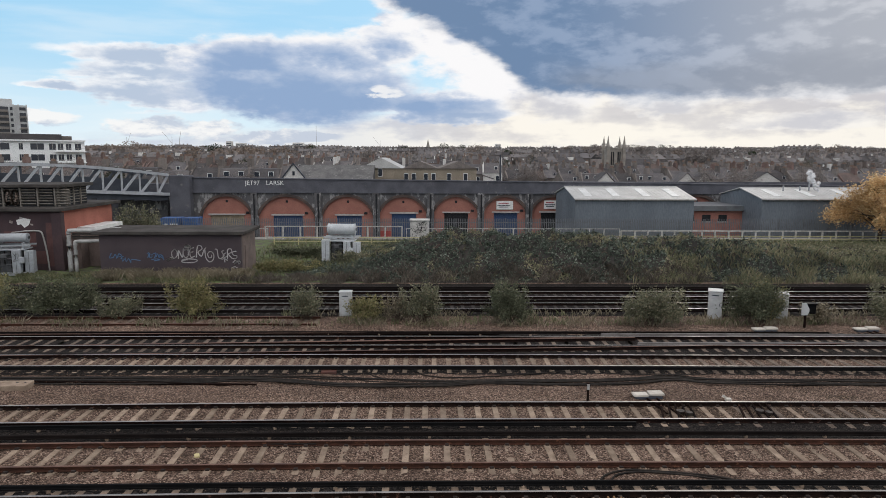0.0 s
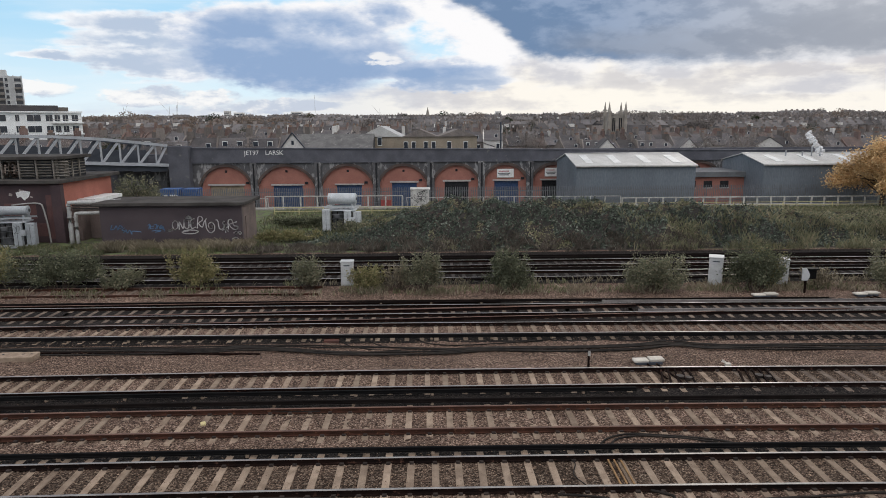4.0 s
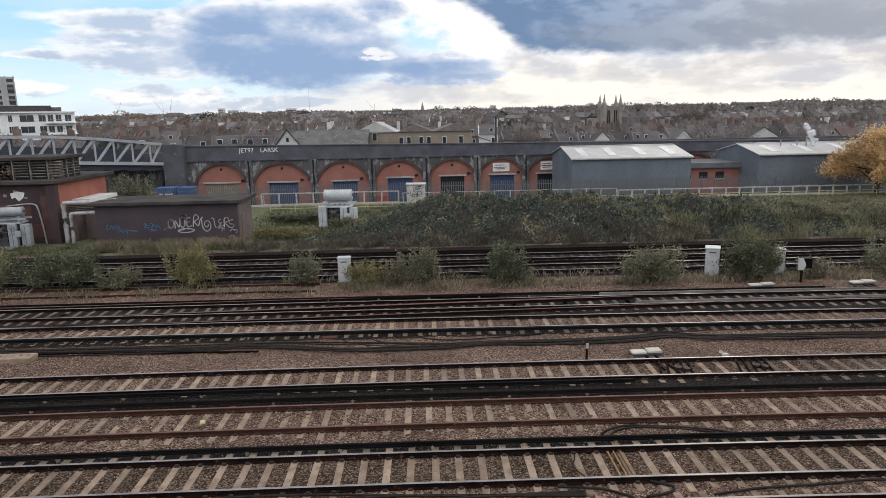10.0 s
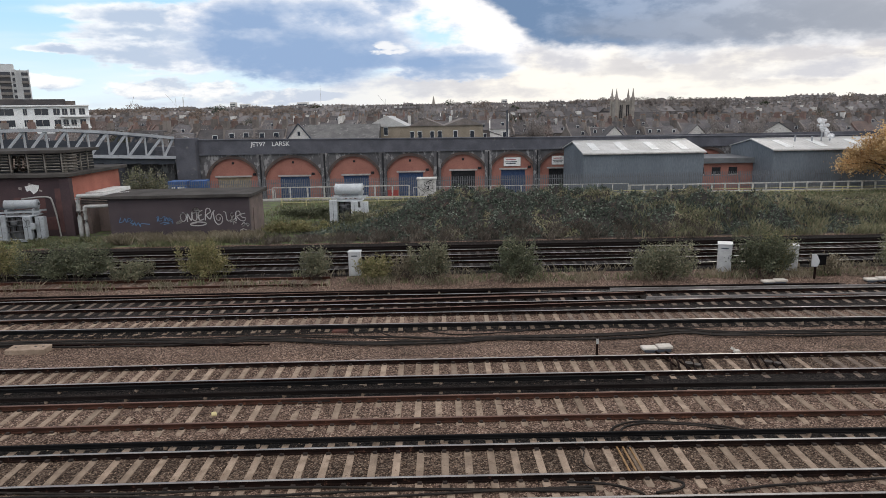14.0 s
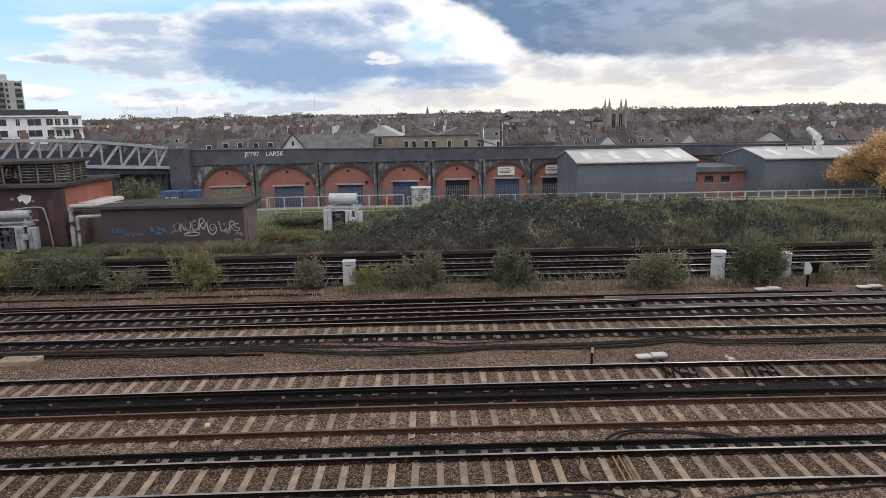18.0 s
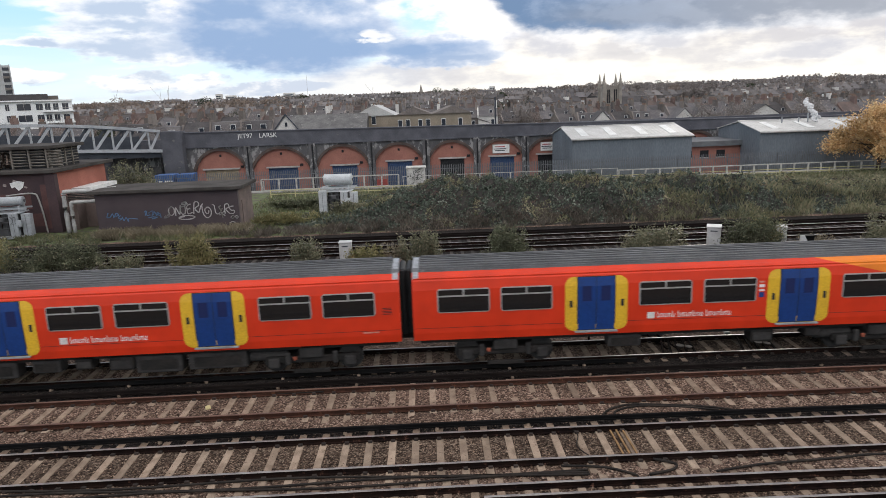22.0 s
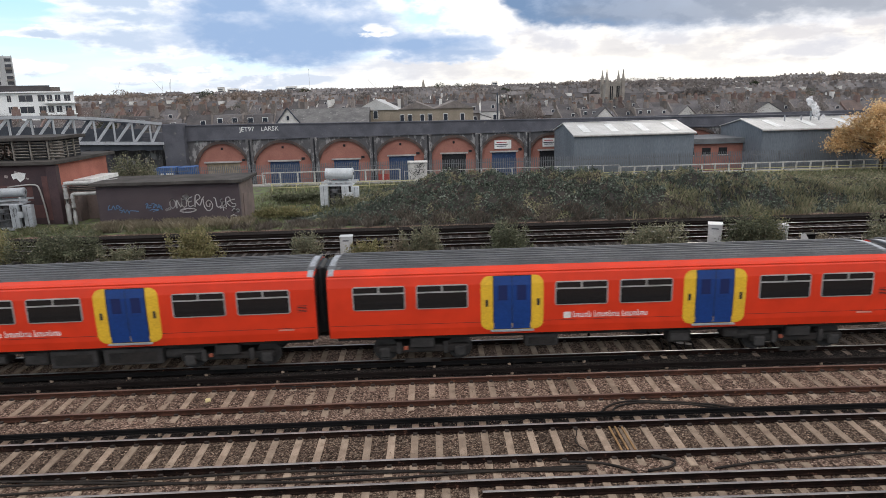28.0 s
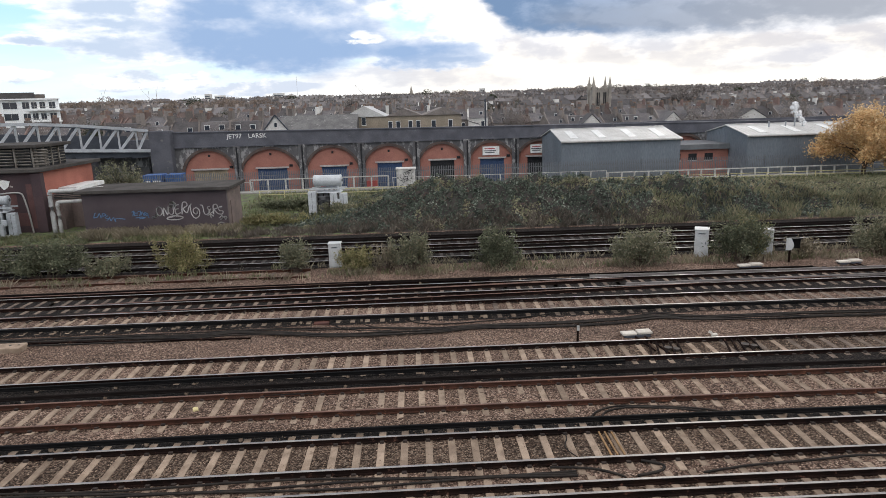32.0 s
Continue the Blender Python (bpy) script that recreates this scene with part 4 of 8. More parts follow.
# boards over two of the doorways
for x0, x1, z0, z1 in ((8.95, 11.15, 1.85, 2.95), (15.35, 17.2, 1.95, 3.05)):
    s = empty("shop_sign", pose((x0 + x1) / 2, VY + 0.22, (z0 + z1) / 2), "white signboard with illegible dark and red lettering", "sign", "signs on the arches")
    part("board", box(bmesh.new(), (0, 0, 0), (x1 - x0, 0.08, z1 - z0), bevel=0.01), white_paint, s)
    part("frame", box(bmesh.new(), (0, 0.03, 0), (x1 - x0 + 0.08, 0.05, z1 - z0 + 0.08)), grey_lintel, s)
    w = x1 - x0
    for k, (dz, l, c) in enumerate(((0.28, 0.62, "red"), (0.0, 0.75, "dark"), (-0.22, 0.6, "dark"))):
        part("text_bar", box(bmesh.new(), (-0.08 * w, -0.05, dz), (w * l, 0.02, 0.11)), surf("sign_" + c, (0.35, 0.05, 0.05) if c == "red" else (0.08, 0.08, 0.09), rough=0.6, bump=0), s, "line of unreadable lettering")

# ---- lattice girder bridge at the end of the viaduct ----
pale_steel = surf("pale_grey_bridge_paint", (0.37, 0.38, 0.395), (0.29, 0.297, 0.31), scale=1.0, fine=12, rough=0.6, bump=0.1, c3=(0.2, 0.17, 0.14), spots=0.1)
dark_steel = surf("dark_bridge_steel", (0.05, 0.055, 0.065), (0.035, 0.04, 0.05), scale=1.0, fine=12, rough=0.6, bump=0.1)


def truss_bridge():
    B = Vector((-34.0, 85.0, 0))
    d = Vector((-0.70, -0.714, 0)).normalized()
    side = Vector((-d.y, d.x, 0))
    if side.y < 0:
        side = -side
    br = empty("lattice_bridge", pose(0, 0, 0), "pale grey steel lattice girder railway bridge", "bridge", kind="structure")
    n, step_l = 17, 2.18
    nodes = [0.0] + [1.45 + step_l * k for k in range(n)]

    def zt(s):
        return 6.35 + 1.45 * math.sin(min(1.0, s / 17.0) * math.pi / 2)

    def zb(s):
        return 3.85 + 0.072 * s
    for off in (0.0, 8.0):
        g = part("girder", bmesh.new(), pale_steel, br)
        o = B + side * off
        top, bot, web = bmesh.new(), bmesh.new(), []
        for i in range(n):
            s0, s1 = nodes[i], nodes[i + 1]
            a, b = o + d * s0, o + d * s1
            beam(top, (a.x, a.y, zt(s0)), (b.x, b.y, zt(s1)), 0.5, 0.34)
            beam(bot, (a.x, a.y, zb(s0)), (b.x, b.y, zb(s1)), 0.5, 0.38)
            bars = [((a.x, a.y, zt(s0)), (b.x, b.y, zb(s1)), 0.27)]
            if i:
                bars.append(((a.x, a.y, zb(s0)), (a.x, a.y, zt(s0)), 0.2))
            for p, q, w in bars:
                part("lattice_bar", beam(bmesh.new(), p, q, 0.16, w), pale_steel if off == 0 else dark_steel, br)
        part("top_chord", top, pale_steel if off == 0 else dark_steel, br, "heavy top chord")
        part("bottom_chord", bot, pale_steel if off == 0 else dark_steel, br, "heavy bottom chord")
        bpy.data.objects.remove(g)
    deck = bmesh.new()
    for i in range(n):
        a, b = B + d * i * step_l + side * 4, B + d * (i + 1) * step_l + side * 4
        m = (a + b) / 2
        box(deck, (m.x, m.y, zb(i * step_l) - 0.35), (step_l + 0.05, 7.6, 0.9), rz=math.atan2(d.y, d.x))
    part("deck", deck, dark_steel, br, "dark plated deck")
    par = bmesh.new()
    for i in range(n):
        a, b = B + d * i * step_l + side * 6.5, B + d * (i + 1) * step_l + side * 6.5
        m = (a + b) / 2
        box(par, (m.x, m.y, zb(i * step_l) + 0.9), (step_l + 0.05, 0.12, 1.8), rz=math.atan2(d.y, d.x))
    part("inner_plate", par, dark_steel, br, "dark inner plate girder")
    for k in range(3):
        line = bmesh.new()
        for i in range(n):
            a, b = B + d * i * step_l + side * 2.5, B + d * (i + 1) * step_l + side * 2.5
            beam(line, (a.x, a.y, zb(i * step_l) + 0.7 + 0.45 * k), (b.x, b.y, zb((i + 1) * step_l) + 0.7 + 0.45 * k), 0.06, 0.06)
        part("hand_rail", line, dark_steel, br, "thin dark rail along the deck")


truss_bridge()
ab = empty("abutment", pose(0, 0, 0), "sooty brick abutment with a dark wall added for the void below the lattice bridge", "abutment", kind="structure")
# dark wall added to stand for the unlit void below the bridge
part("wing_wall", box(bmesh.new(), (-47.5, 91.0, 1.4), (27.5, 1.2, 7.2)), brick_dark, ab)
part("ramp_wall", box(bmesh.new(), (-38.2, 87.6, 0.6), (6.5, 2.0, 5.4)), brick_pier, ab)

# ---- sheds beyond the fence ----
clad = surf("grey_blue_cladding", (0.142, 0.160, 0.180), (0.120, 0.136, 0.154), scale=0.4, fine=8, rough=0.55, bump=0.05, stretch=(1, 1, 0.3))
roof_sheet = surf("pale_grey_roof_sheet", (0.44, 0.43, 0.41), (0.36, 0.35, 0.33), scale=0.5, fine=8, rough=0.5, bump=0.05)
rooflight = surf("translucent_rooflight", (0.58, 0.58, 0.56), (0.50, 0.50, 0.48), scale=1, fine=12, rough=0.5, bump=0.0)


def shed(x0, x1, y0, y1, eave, ridge, lights, label):
    s = empty("industrial_shed", pose(x0, y0, STREET), label, "shed", "grey sheds")
    w, d = x1 - x0, y1 - y0
    he, hr = eave - STREET, ridge - STREET
    body = extrude(bmesh.new(), ((0, 0), (d, 0), (d, he), (d / 2, hr), (0, he)), 0, w, "x")
    part("outer_wall", body, clad, s)
    n = int(w / 0.42)
    rib = bmesh.new()
    for i in range(n + 1):
        box(rib, (i * w / n, -0.012, he / 2), (0.16, 0.024, he - 0.05))
    part("cladding_ribs", rib, clad, s, "upright ribs of the cladding", kind="stuff")
    ribs = bmesh.new()
    for i in range(int(d / 0.42) + 1):
        y = i * 0.42
        box(ribs, (-0.012, y, (he + (hr - he) * (1 - abs(y - d / 2) / (d / 2))) / 2), (0.024, 0.16, he + (hr - he) * (1 - abs(y - d / 2) / (d / 2)) - 0.1))
    part("cladding_ribs", ribs, clad, s, "upright ribs of the end wall", kind="stuff")
    for sgn in (0, 1):
        r = bmesh.new()
        ya, yb = (-0.25, d / 2) if sgn == 0 else (d / 2, d + 0.25)
        za, zb = (he - 0.06, hr + 0.05) if sgn == 0 else (hr + 0.05, he - 0.06)
        vs = []
        for zoff in (0.0, 0.10):
            vs.append([r.verts.new(p) for p in ((-0.2, ya, za + zoff), (w + 0.2, ya, za + zoff), (w + 0.2, yb, zb + zoff), (-0.2, yb, zb + zoff))])
        r.faces.new(vs[0][::-1])
        r.faces.new(vs[1])
        for k in range(4):
            r.faces.new((vs[0][k], vs[0][(k + 1) % 4], vs[1][(k + 1) % 4], vs[1][k]))
        bmesh.ops.recalc_face_normals(r, faces=r.faces[:])
        rf = part("roof_slope", r, roof_sheet, s, "pale sheeted roof slope")
        if sgn == 0:
            slope = math.atan2(zb - za, yb - ya)
            ln = math.hypot(zb - za, yb - ya)
            rr = bmesh.new()
            for i in range(int(w / 0.5)):
                box(rr, (0.25 + i * 0.5, (ya + yb) / 2, (za + zb) / 2 + 0.11), (0.05, ln, 0.012), rx=slope)
            part("roof_ribs", rr, roof_sheet, rf, "ribs of the roof sheeting", kind="stuff")
            for u in lights:
                part("rooflight", box(bmesh.new(), (u * w, (ya + yb) / 2 - 0.1, (za + zb) / 2 + 0.105), (0.85, ln * 0.62, 0.05), rx=slope), rooflight, rf, "translucent rooflight strip")
    part("gutter", rod(bmesh.new(), (-0.2, -0.3, he - 0.08), (w + 0.2, -0.3, he - 0.08), 0.09, 8), grey_lintel, s, "pale eaves gutter")
    part("ridge_cap", box(bmesh.new(), (w / 2, d / 2, hr + 0.16), (w + 0.3, 0.5, 0.06)), roof_sheet, s)
    return s


shed(16.6, 30.1, 73.0, 84.6, 4.15, 5.15, (0.12, 0.36, 0.62, 0.87), "grey-blue clad industrial shed with a pale roof and rooflights")
s2 = shed(38.0, 62.0, 73.0, 83.5, 4.2, 5.1, (0.09, 0.26, 0.44), "grey-blue clad industrial shed with a steaming flue on its roof")
steel_pipe = surf("galvanised_pipe", (0.36, 0.37, 0.38), (0.28, 0.28, 0.29), rough=0.4, metal=0.7, bump=0.0)
for u, h in ((4.2, 0.9), (6.2, 0.8), (7.3, 1.3), (8.3, 1.1)):
    part("flue", rod(bmesh.new(), (u, 3.4, 6.5), (u, 3.4, 6.7 + h), 0.09, 8), steel_pipe, s2, "thin metal flue")

# low brick range between the sheds
lb = empty("brick_workshop", pose(30.2, 77.5, STREET), "low red brick workshop with a flat grey roof", "workshop")
part("outer_wall", box(bmesh.new(), (4.4, 3.5, 2.2), (8.8, 7, 4.4)), brick_red, lb)
part("flat_roof", box(bmesh.new(), (4.3, 3.4, 4.75), (9.4, 7.6, 0.62)), surf("grey_fascia", (0.13, 0.135, 0.14), (0.1, 0.1, 0.105), scale=1, rough=0.7), lb, "deep grey fascia and flat roof")
for u in (1.4, 3.4, 5.4):
    w = part("window", box(bmesh.new(), (u, -0.03, 3.55), (1.0, 0.1, 0.8)), dark_void, lb)
    part("frame", box(bmesh.new(), (u, -0.06, 3.1), (1.15, 0.14, 0.1)), grey_lintel, w)

# ---- palisade fence along the street ----
galv = surf("galvanised_steel", (0.15, 0.155, 0.165), (0.11, 0.113, 0.12), scale=2, fine=20, rough=0.6, metal=0.2, bump=0.0)
pf = empty("palisade_fence", pose(0, 0, 0), "grey galvanised palisade fence", "fence")
FENCE_Y = 71.2


def pale_mesh():
    bm = extrude(bmesh.new(), ((-0.038, -0.3), (0.038, -0.3), (0.038, 1.95), (0.0, 2.1), (-0.038, 1.95)), -0.012, 0.012, "y")
    return mesh_of("pale", bm, galv)


PALE = pale_mesh()
far_pales = []
for i in range(560):
    x = -42 + i * 0.2
    if -24 < x < 30:
        p = part("pale", PALE, None, pf)
        p.matrix_basis = pose(x, FENCE_Y, 0.0)
    else:
        far_pales.append((x, FENCE_Y, 0.95, 0.06, 0.02, 2.2, 0))
part("farther_paling", crates("farther_paling", far_pales, galv), None, pf, "pales farther along", kind="stuff")
for z in (0.4, 1.6):
    part("rail", box(bmesh.new(), (14, FENCE_Y + 0.03, z), (112, 0.05, 0.05)), galv, pf)
for i in range(41):
    part("post", box(bmesh.new(), (-42 + i * 2.8, FENCE_Y + 0.06, 0.9), (0.1, 0.08, 2.3)), galv, pf)

# ---- railings of the walkway ----
rail_white = surf("pale_railing_paint", (0.46, 0.45, 0.42), (0.30, 0.29, 0.26), scale=3, fine=20, rough=0.6, bump=0.05)
rail_yellow = surf("yellow_railing_paint", (0.46, 0.41, 0.20), (0.38, 0.34, 0.19), scale=3, fine=20, rough=0.6, bump=0.05)
path_mat = surf("pale_walkway_concrete", (0.27, 0.26, 0.235), (0.2, 0.19, 0.17), scale=0.6, fine=10, rough=0.9, bump=0.2)
single("walkway", box(bmesh.new(), (16, 69.3, 0.02), (86, 1.7, 0.12)), path_mat, pose(0, 0, 0), "pale concrete walkway beside the fence", "walkway", kind="structure")


def railing(x0, x1, y, h, material, step, label, rails=(1.0,), lean=0.0, z=0.05, thick=0.08):
    r = empty("railing", pose(0, 0, 0), label, "railing", "walkway railings")
    n = max(1, round((x1 - x0) / step))
    for i in range(n + 1):
        x = x0 + (x1 - x0) * i / n
        part("post", box(bmesh.new(), (x + rng_track.uniform(-lean, lean), y, z + h / 2), (thick, thick * 0.7, h), ry=rng_track.uniform(-lean, lean)), material, r)
    for f in rails:
        part("top_rail" if f == 1.0 else "mid_rail", box(bmesh.new(), ((x0 + x1) / 2, y, z + h * f), (x1 - x0 + 0.1, thick * 0.6, thick * 0.75)), material, r)
    return r


railing(20.5, 60, 68.3, 1.3, rail_white, 1.45, "pale painted post and rail walkway railing", (1.0, 0.12), 0.06, -0.28, 0.15)
railing(-2.5, 20.4, 68.6, 1.15, rail_white, 1.6, "low pale railing behind the brambles", (1.0,), 0.05, 0.05, 0.09)
railing(-17.5, -3.0, 68.8, 1.35, rail_white, 1.75, "pale painted railing by the yard", (1.0, 0.14), 0.04, 0.05, 0.15)
railing(16.0, 58, 66.6, 0.62, rail_yellow, 5.0, "faded yellow handrail along the bank", (1.0, 0.5), 0.02)
railing(-15.5, -1.0, 64.0, 0.75, rail_yellow, 2.4, "faded yellow handrail along the bank", (1.0, 0.5), 0.02)
railing(-42, -17.6, 70.0, 1.0, rail_white, 3.0, "pale thin rail below the abutment", (1.0,), 0.02)

# signs, crates and skips on the walkway
crate_mat = surf("whitewashed_panel", (0.50, 0.48, 0.45), (0.34, 0.325, 0.30), scale=1.6, fine=18, rough=0.85, bump=0.2, c3=(0.22, 0.21, 0.2), spots=0.16)
c = empty("site_cabin", pose(-1.05, 66.4, 0), "small whitewashed cabin covered in scrawled paint", "cabin")
part("outer_wall", box(bmesh.new(), (0, 0, 1.15), (1.9, 1.6, 2.3), bevel=0.03), crate_mat, c)
part("roof", box(bmesh.new(), (0, 0, 2.36), (2.05, 1.75, 0.12), bevel=0.02), crate_mat, c)
scrawl = bmesh.new()
for k in range(16):
    rs = np.random.default_rng(300 + k)
    p = Vector((rs.uniform(-0.8, 0.7), -0.806, rs.uniform(0.6, 2.1)))
    for j in range(4):
        q = Vector((max(-0.9, min(0.9, p.x + rs.normal() * 0.22)), -0.806, max(0.4, min(2.25, p.z + rs.normal() * 0.2))))
        if (q - p).length > 0.02:
            beam(scrawl, p, q, 0.012, 0.035)
        p = q
part("scrawl", scrawl, dark_void, c, "dark scrawled paint", kind="stuff")
for x, w, h, m, lab in ((-29.6, 2.1, 1.6, "blue", "blue steel storage container with white marks"), (-27.3, 1.7, 1.6, "blue", "blue steel storage container")):
    k = empty("container", pose(x, 74.6, STREET), lab, "container", "blue containers")
    part("body", box(bmesh.new(), (0, 0, 1.9), (w, 1.8, 3.8), bevel=0.03), surf("container_blue", (0.03, 0.09, 0.25), (0.025, 0.07, 0.19), rough=0.5, bump=0.05), k)
    for i in range(7):
        part("corrugation", box(bmesh.new(), (-w / 2 + w * (i + 0.5) / 7, -0.92, 1.9), (w / 16, 0.06, 3.6)), MATS["container_blue"], k)
    if x < -28:
        for dx in (-0.45, 0.2, 0.7):
            part("marking", box(bmesh.new(), (dx, -0.96, 3.0), (0.4, 0.02, 0.35)), white_paint, k, "white marking")
red_plastic = surf("red_plastic_barrier", (0.30, 0.06, 0.05), (0.22, 0.05, 0.045), rough=0.5, bump=0)
for x, y, w, h, mt, nm, lab in ((-4.8, 69.9, 1.1, 0.75, red_plastic, "barrier", "red plastic site barrier"), (-10.2, 70.1, 0.7, 0.6, red_plastic, "barrier", "red plastic site barrier")):
    o = empty(nm, pose(x, y, 0.08), lab, "barrier", "barriers")
    part("panel", box(bmesh.new(), (0, 0, h / 2), (w, 0.1, h), bevel=0.02), mt, o)
    for d in (-w / 2 + 0.1, w / 2 - 0.1):
        part("foot", box(bmesh.new(), (d, 0, 0.04), (0.14, 0.45, 0.08)), mt, o)

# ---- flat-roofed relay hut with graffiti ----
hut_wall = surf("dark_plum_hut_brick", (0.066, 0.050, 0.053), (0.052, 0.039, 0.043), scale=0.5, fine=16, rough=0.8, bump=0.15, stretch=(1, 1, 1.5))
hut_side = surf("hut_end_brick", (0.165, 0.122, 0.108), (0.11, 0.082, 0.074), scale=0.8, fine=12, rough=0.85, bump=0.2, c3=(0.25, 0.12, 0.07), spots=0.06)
felt = surf("grey_roofing_felt", (0.045, 0.040, 0.037), (0.075, 0.068, 0.062), scale=0.7, fine=12, rough=0.95, bump=0.2, spec=0.08)
hut = empty("relay_hut", pose(-24.5, 47.9, 0), "dark plum flat-roofed relay hut with white and blue graffiti", "hut")
HW, HD, HH = 10.45, 3.9, 3.05
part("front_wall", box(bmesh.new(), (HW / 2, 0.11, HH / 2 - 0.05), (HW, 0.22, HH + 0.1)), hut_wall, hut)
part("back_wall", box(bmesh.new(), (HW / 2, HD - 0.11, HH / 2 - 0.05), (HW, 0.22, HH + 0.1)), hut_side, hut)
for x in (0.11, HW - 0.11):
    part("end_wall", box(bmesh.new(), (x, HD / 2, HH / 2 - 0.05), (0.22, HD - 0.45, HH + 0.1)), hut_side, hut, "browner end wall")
part("roof_slab", box(bmesh.new(), (HW / 2, HD / 2, HH + 0.12), (HW + 0.7, HD + 0.7, 0.24), bevel=0.02), felt, hut, "overhanging felted roof slab")
part("end_door", box(bmesh.new(), (HW + 0.02, HD * 0.35, 1.05), (0.06, 0.95, 2.1)), hut_side, hut, "plain door in the end wall")
part("plinth", box(bmesh.new(), (HW / 2, -0.03, 0.1), (HW + 0.08, 0.1, 0.35)), hut_wall, hut)
spray_white = surf("white_spray_paint", (0.62, 0.60, 0.58), (0.5, 0.48, 0.46), scale=2, fine=20, rough=0.7, bump=0)
spray_blue = surf("blue_spray_paint", (0.13, 0.25, 0.42), (0.10, 0.20, 0.34), scale=2, fine=20, rough=0.7, bump=0)


def spray(parent, strokes, ox, oz, s, y, r, material, label):
    """Painted strokes: each a list of points in a unit box, laid on the wall."""
    bm = bmesh.new()
    for st in strokes:
        pts = glide([(ox + u * s, y, oz + v * s) for u, v in st], 6)
        for a, b in zip(pts, pts[1:]):
            d = b - a
            if d.length > 1e-5:
                beam(bm, a, b + d.normalized() * r * 0.4, 0.012, r)
    part("graffiti", bm, material, parent, label, kind="stuff")


# bubble letters: O N J E R with a great loop, then L E R S
U = 0.0134                         # one unit of the sketch in metres


def sketch(lines, ox=0, oz=0):
    return [[((u - 22 - ox) * U, (258 - v - oz) * U) for u, v in st] for st in lines]


word1 = sketch([
    [(432, 114), (418, 128), (417, 150), (428, 164), (444, 152), (446, 128), (434, 116), (424, 122)],
    [(452, 166), (456, 122), (474, 158), (482, 112), (480, 152)],
    [(512, 112), (488, 118), (506, 116), (506, 150), (492, 160), (482, 148)],
    [(490, 100), (500, 92), (512, 90), (522, 102), (508, 104), (492, 102), (506, 94), (516, 100)],
    [(540, 104), (522, 112), (516, 130), (534, 128), (518, 136), (522, 158), (544, 152)],
    [(552, 160), (560, 100), (578, 94), (584, 112), (562, 130), (580, 152), (594, 120), (606, 106)],
    [(600, 112), (604, 160), (622, 184), (644, 172), (648, 144), (634, 126), (616, 136), (618, 156), (632, 160), (636, 146)],
    [(470, 176), (498, 168), (540, 170), (556, 178), (530, 188), (486, 188), (468, 180), (500, 172)],
    [(388, 172), (396, 166), (400, 174), (390, 176)], [(402, 166), (412, 160), (416, 170), (406, 172)]])
word2 = sketch([
    [(656, 112), (668, 118), (674, 160), (690, 164), (706, 146)],
    [(706, 120), (694, 126), (700, 140), (712, 136), (700, 146), (706, 160), (720, 152)],
    [(724, 166), (726, 118), (744, 112), (748, 130), (730, 140), (748, 164)],
    [(774, 124), (752, 130), (758, 146), (776, 150), (770, 166), (748, 164)],
    [(690, 172), (706, 166), (722, 176)], [(706, 166), (708, 184)],
    [(752, 188), (766, 176), (772, 186), (760, 196), (782, 180), (794, 186), (786, 196), (780, 186)], [(742, 220), (760, 212), (776, 218)]])
tag1 = sketch([[(84, 136), (74, 162), (92, 160)], [(94, 160), (106, 142), (112, 164)], [(116, 162), (126, 140), (140, 150), (124, 156)], [(150, 152), (136, 166), (154, 170), (142, 180)],
               [(158, 160), (164, 182), (178, 166), (188, 188), (194, 172), (240, 176)]])
tag2 = sketch([[(280, 140), (292, 134), (284, 160)], [(296, 136), (294, 158), (310, 156)], [(300, 146), (312, 144)], [(314, 138), (330, 136), (322, 160)], [(330, 158), (338, 140), (346, 160)],
               [(350, 160), (352, 142), (362, 150), (352, 154), (366, 164)], [(300, 172), (326, 168), (350, 172), (320, 178)], [(366, 148), (370, 172)]])
spray(hut, word1, 0, 0, 1.0, -0.012, 0.075, spray_white, "white graffiti lettering")
spray(hut, word2, 0, 0, 1.0, -0.012, 0.07, spray_white, "white graffiti lettering")
spray(hut, tag1, 0, 0, 1.0, -0.012, 0.06, spray_blue, "faded blue graffiti tag")
spray(hut, tag2, 0, 0, 1.0, -0.012, 0.06, spray_blue, "faded blue graffiti tag")

cable_dark = surf("wound_black_cable", (0.02, 0.02, 0.02), (0.035, 0.033, 0.03), scale=3, fine=20, rough=0.8, bump=0.2)
# ---- brick substation with louvred roof house ----
sub_dark = surf("dark_red_brick", (0.066, 0.040, 0.042), (0.046, 0.031, 0.034), scale=0.6, fine=14, rough=0.85, bump=0.2)
sub_red = surf("bright_red_painted_brick", (0.36, 0.125, 0.088), (0.29, 0.10, 0.072), scale=0.6, fine=14, rough=0.8, bump=0.15)
louvre_mat = surf("weathered_louvre", (0.20, 0.18, 0.155), (0.115, 0.10, 0.085), scale=2, fine=20, rough=0.8, bump=0.1)
sub = empty("substation", pose(-28.6, 49.9, 0), "brick substation with a louvred house on its felted roof", "building")
part("front_wall", box(bmesh.new(), (-8, 0.15, 2.3), (16, 0.3, 4.6)), sub_dark, sub, "dark front wall")
part("side_wall", box(bmesh.new(), (-0.12, 4.4, 2.2), (0.3, 8.2, 4.6)), sub_red, sub, "bright red side wall")
part("corner_pier", box(bmesh.new(), (0.08, -0.06, 2.25), (0.75, 0.5, 4.5), bevel=0.02), sub_dark, sub)
part("back_wall", box(bmesh.new(), (-8, 8.6, 2.3), (16, 0.3, 4.6)), sub_dark, sub)
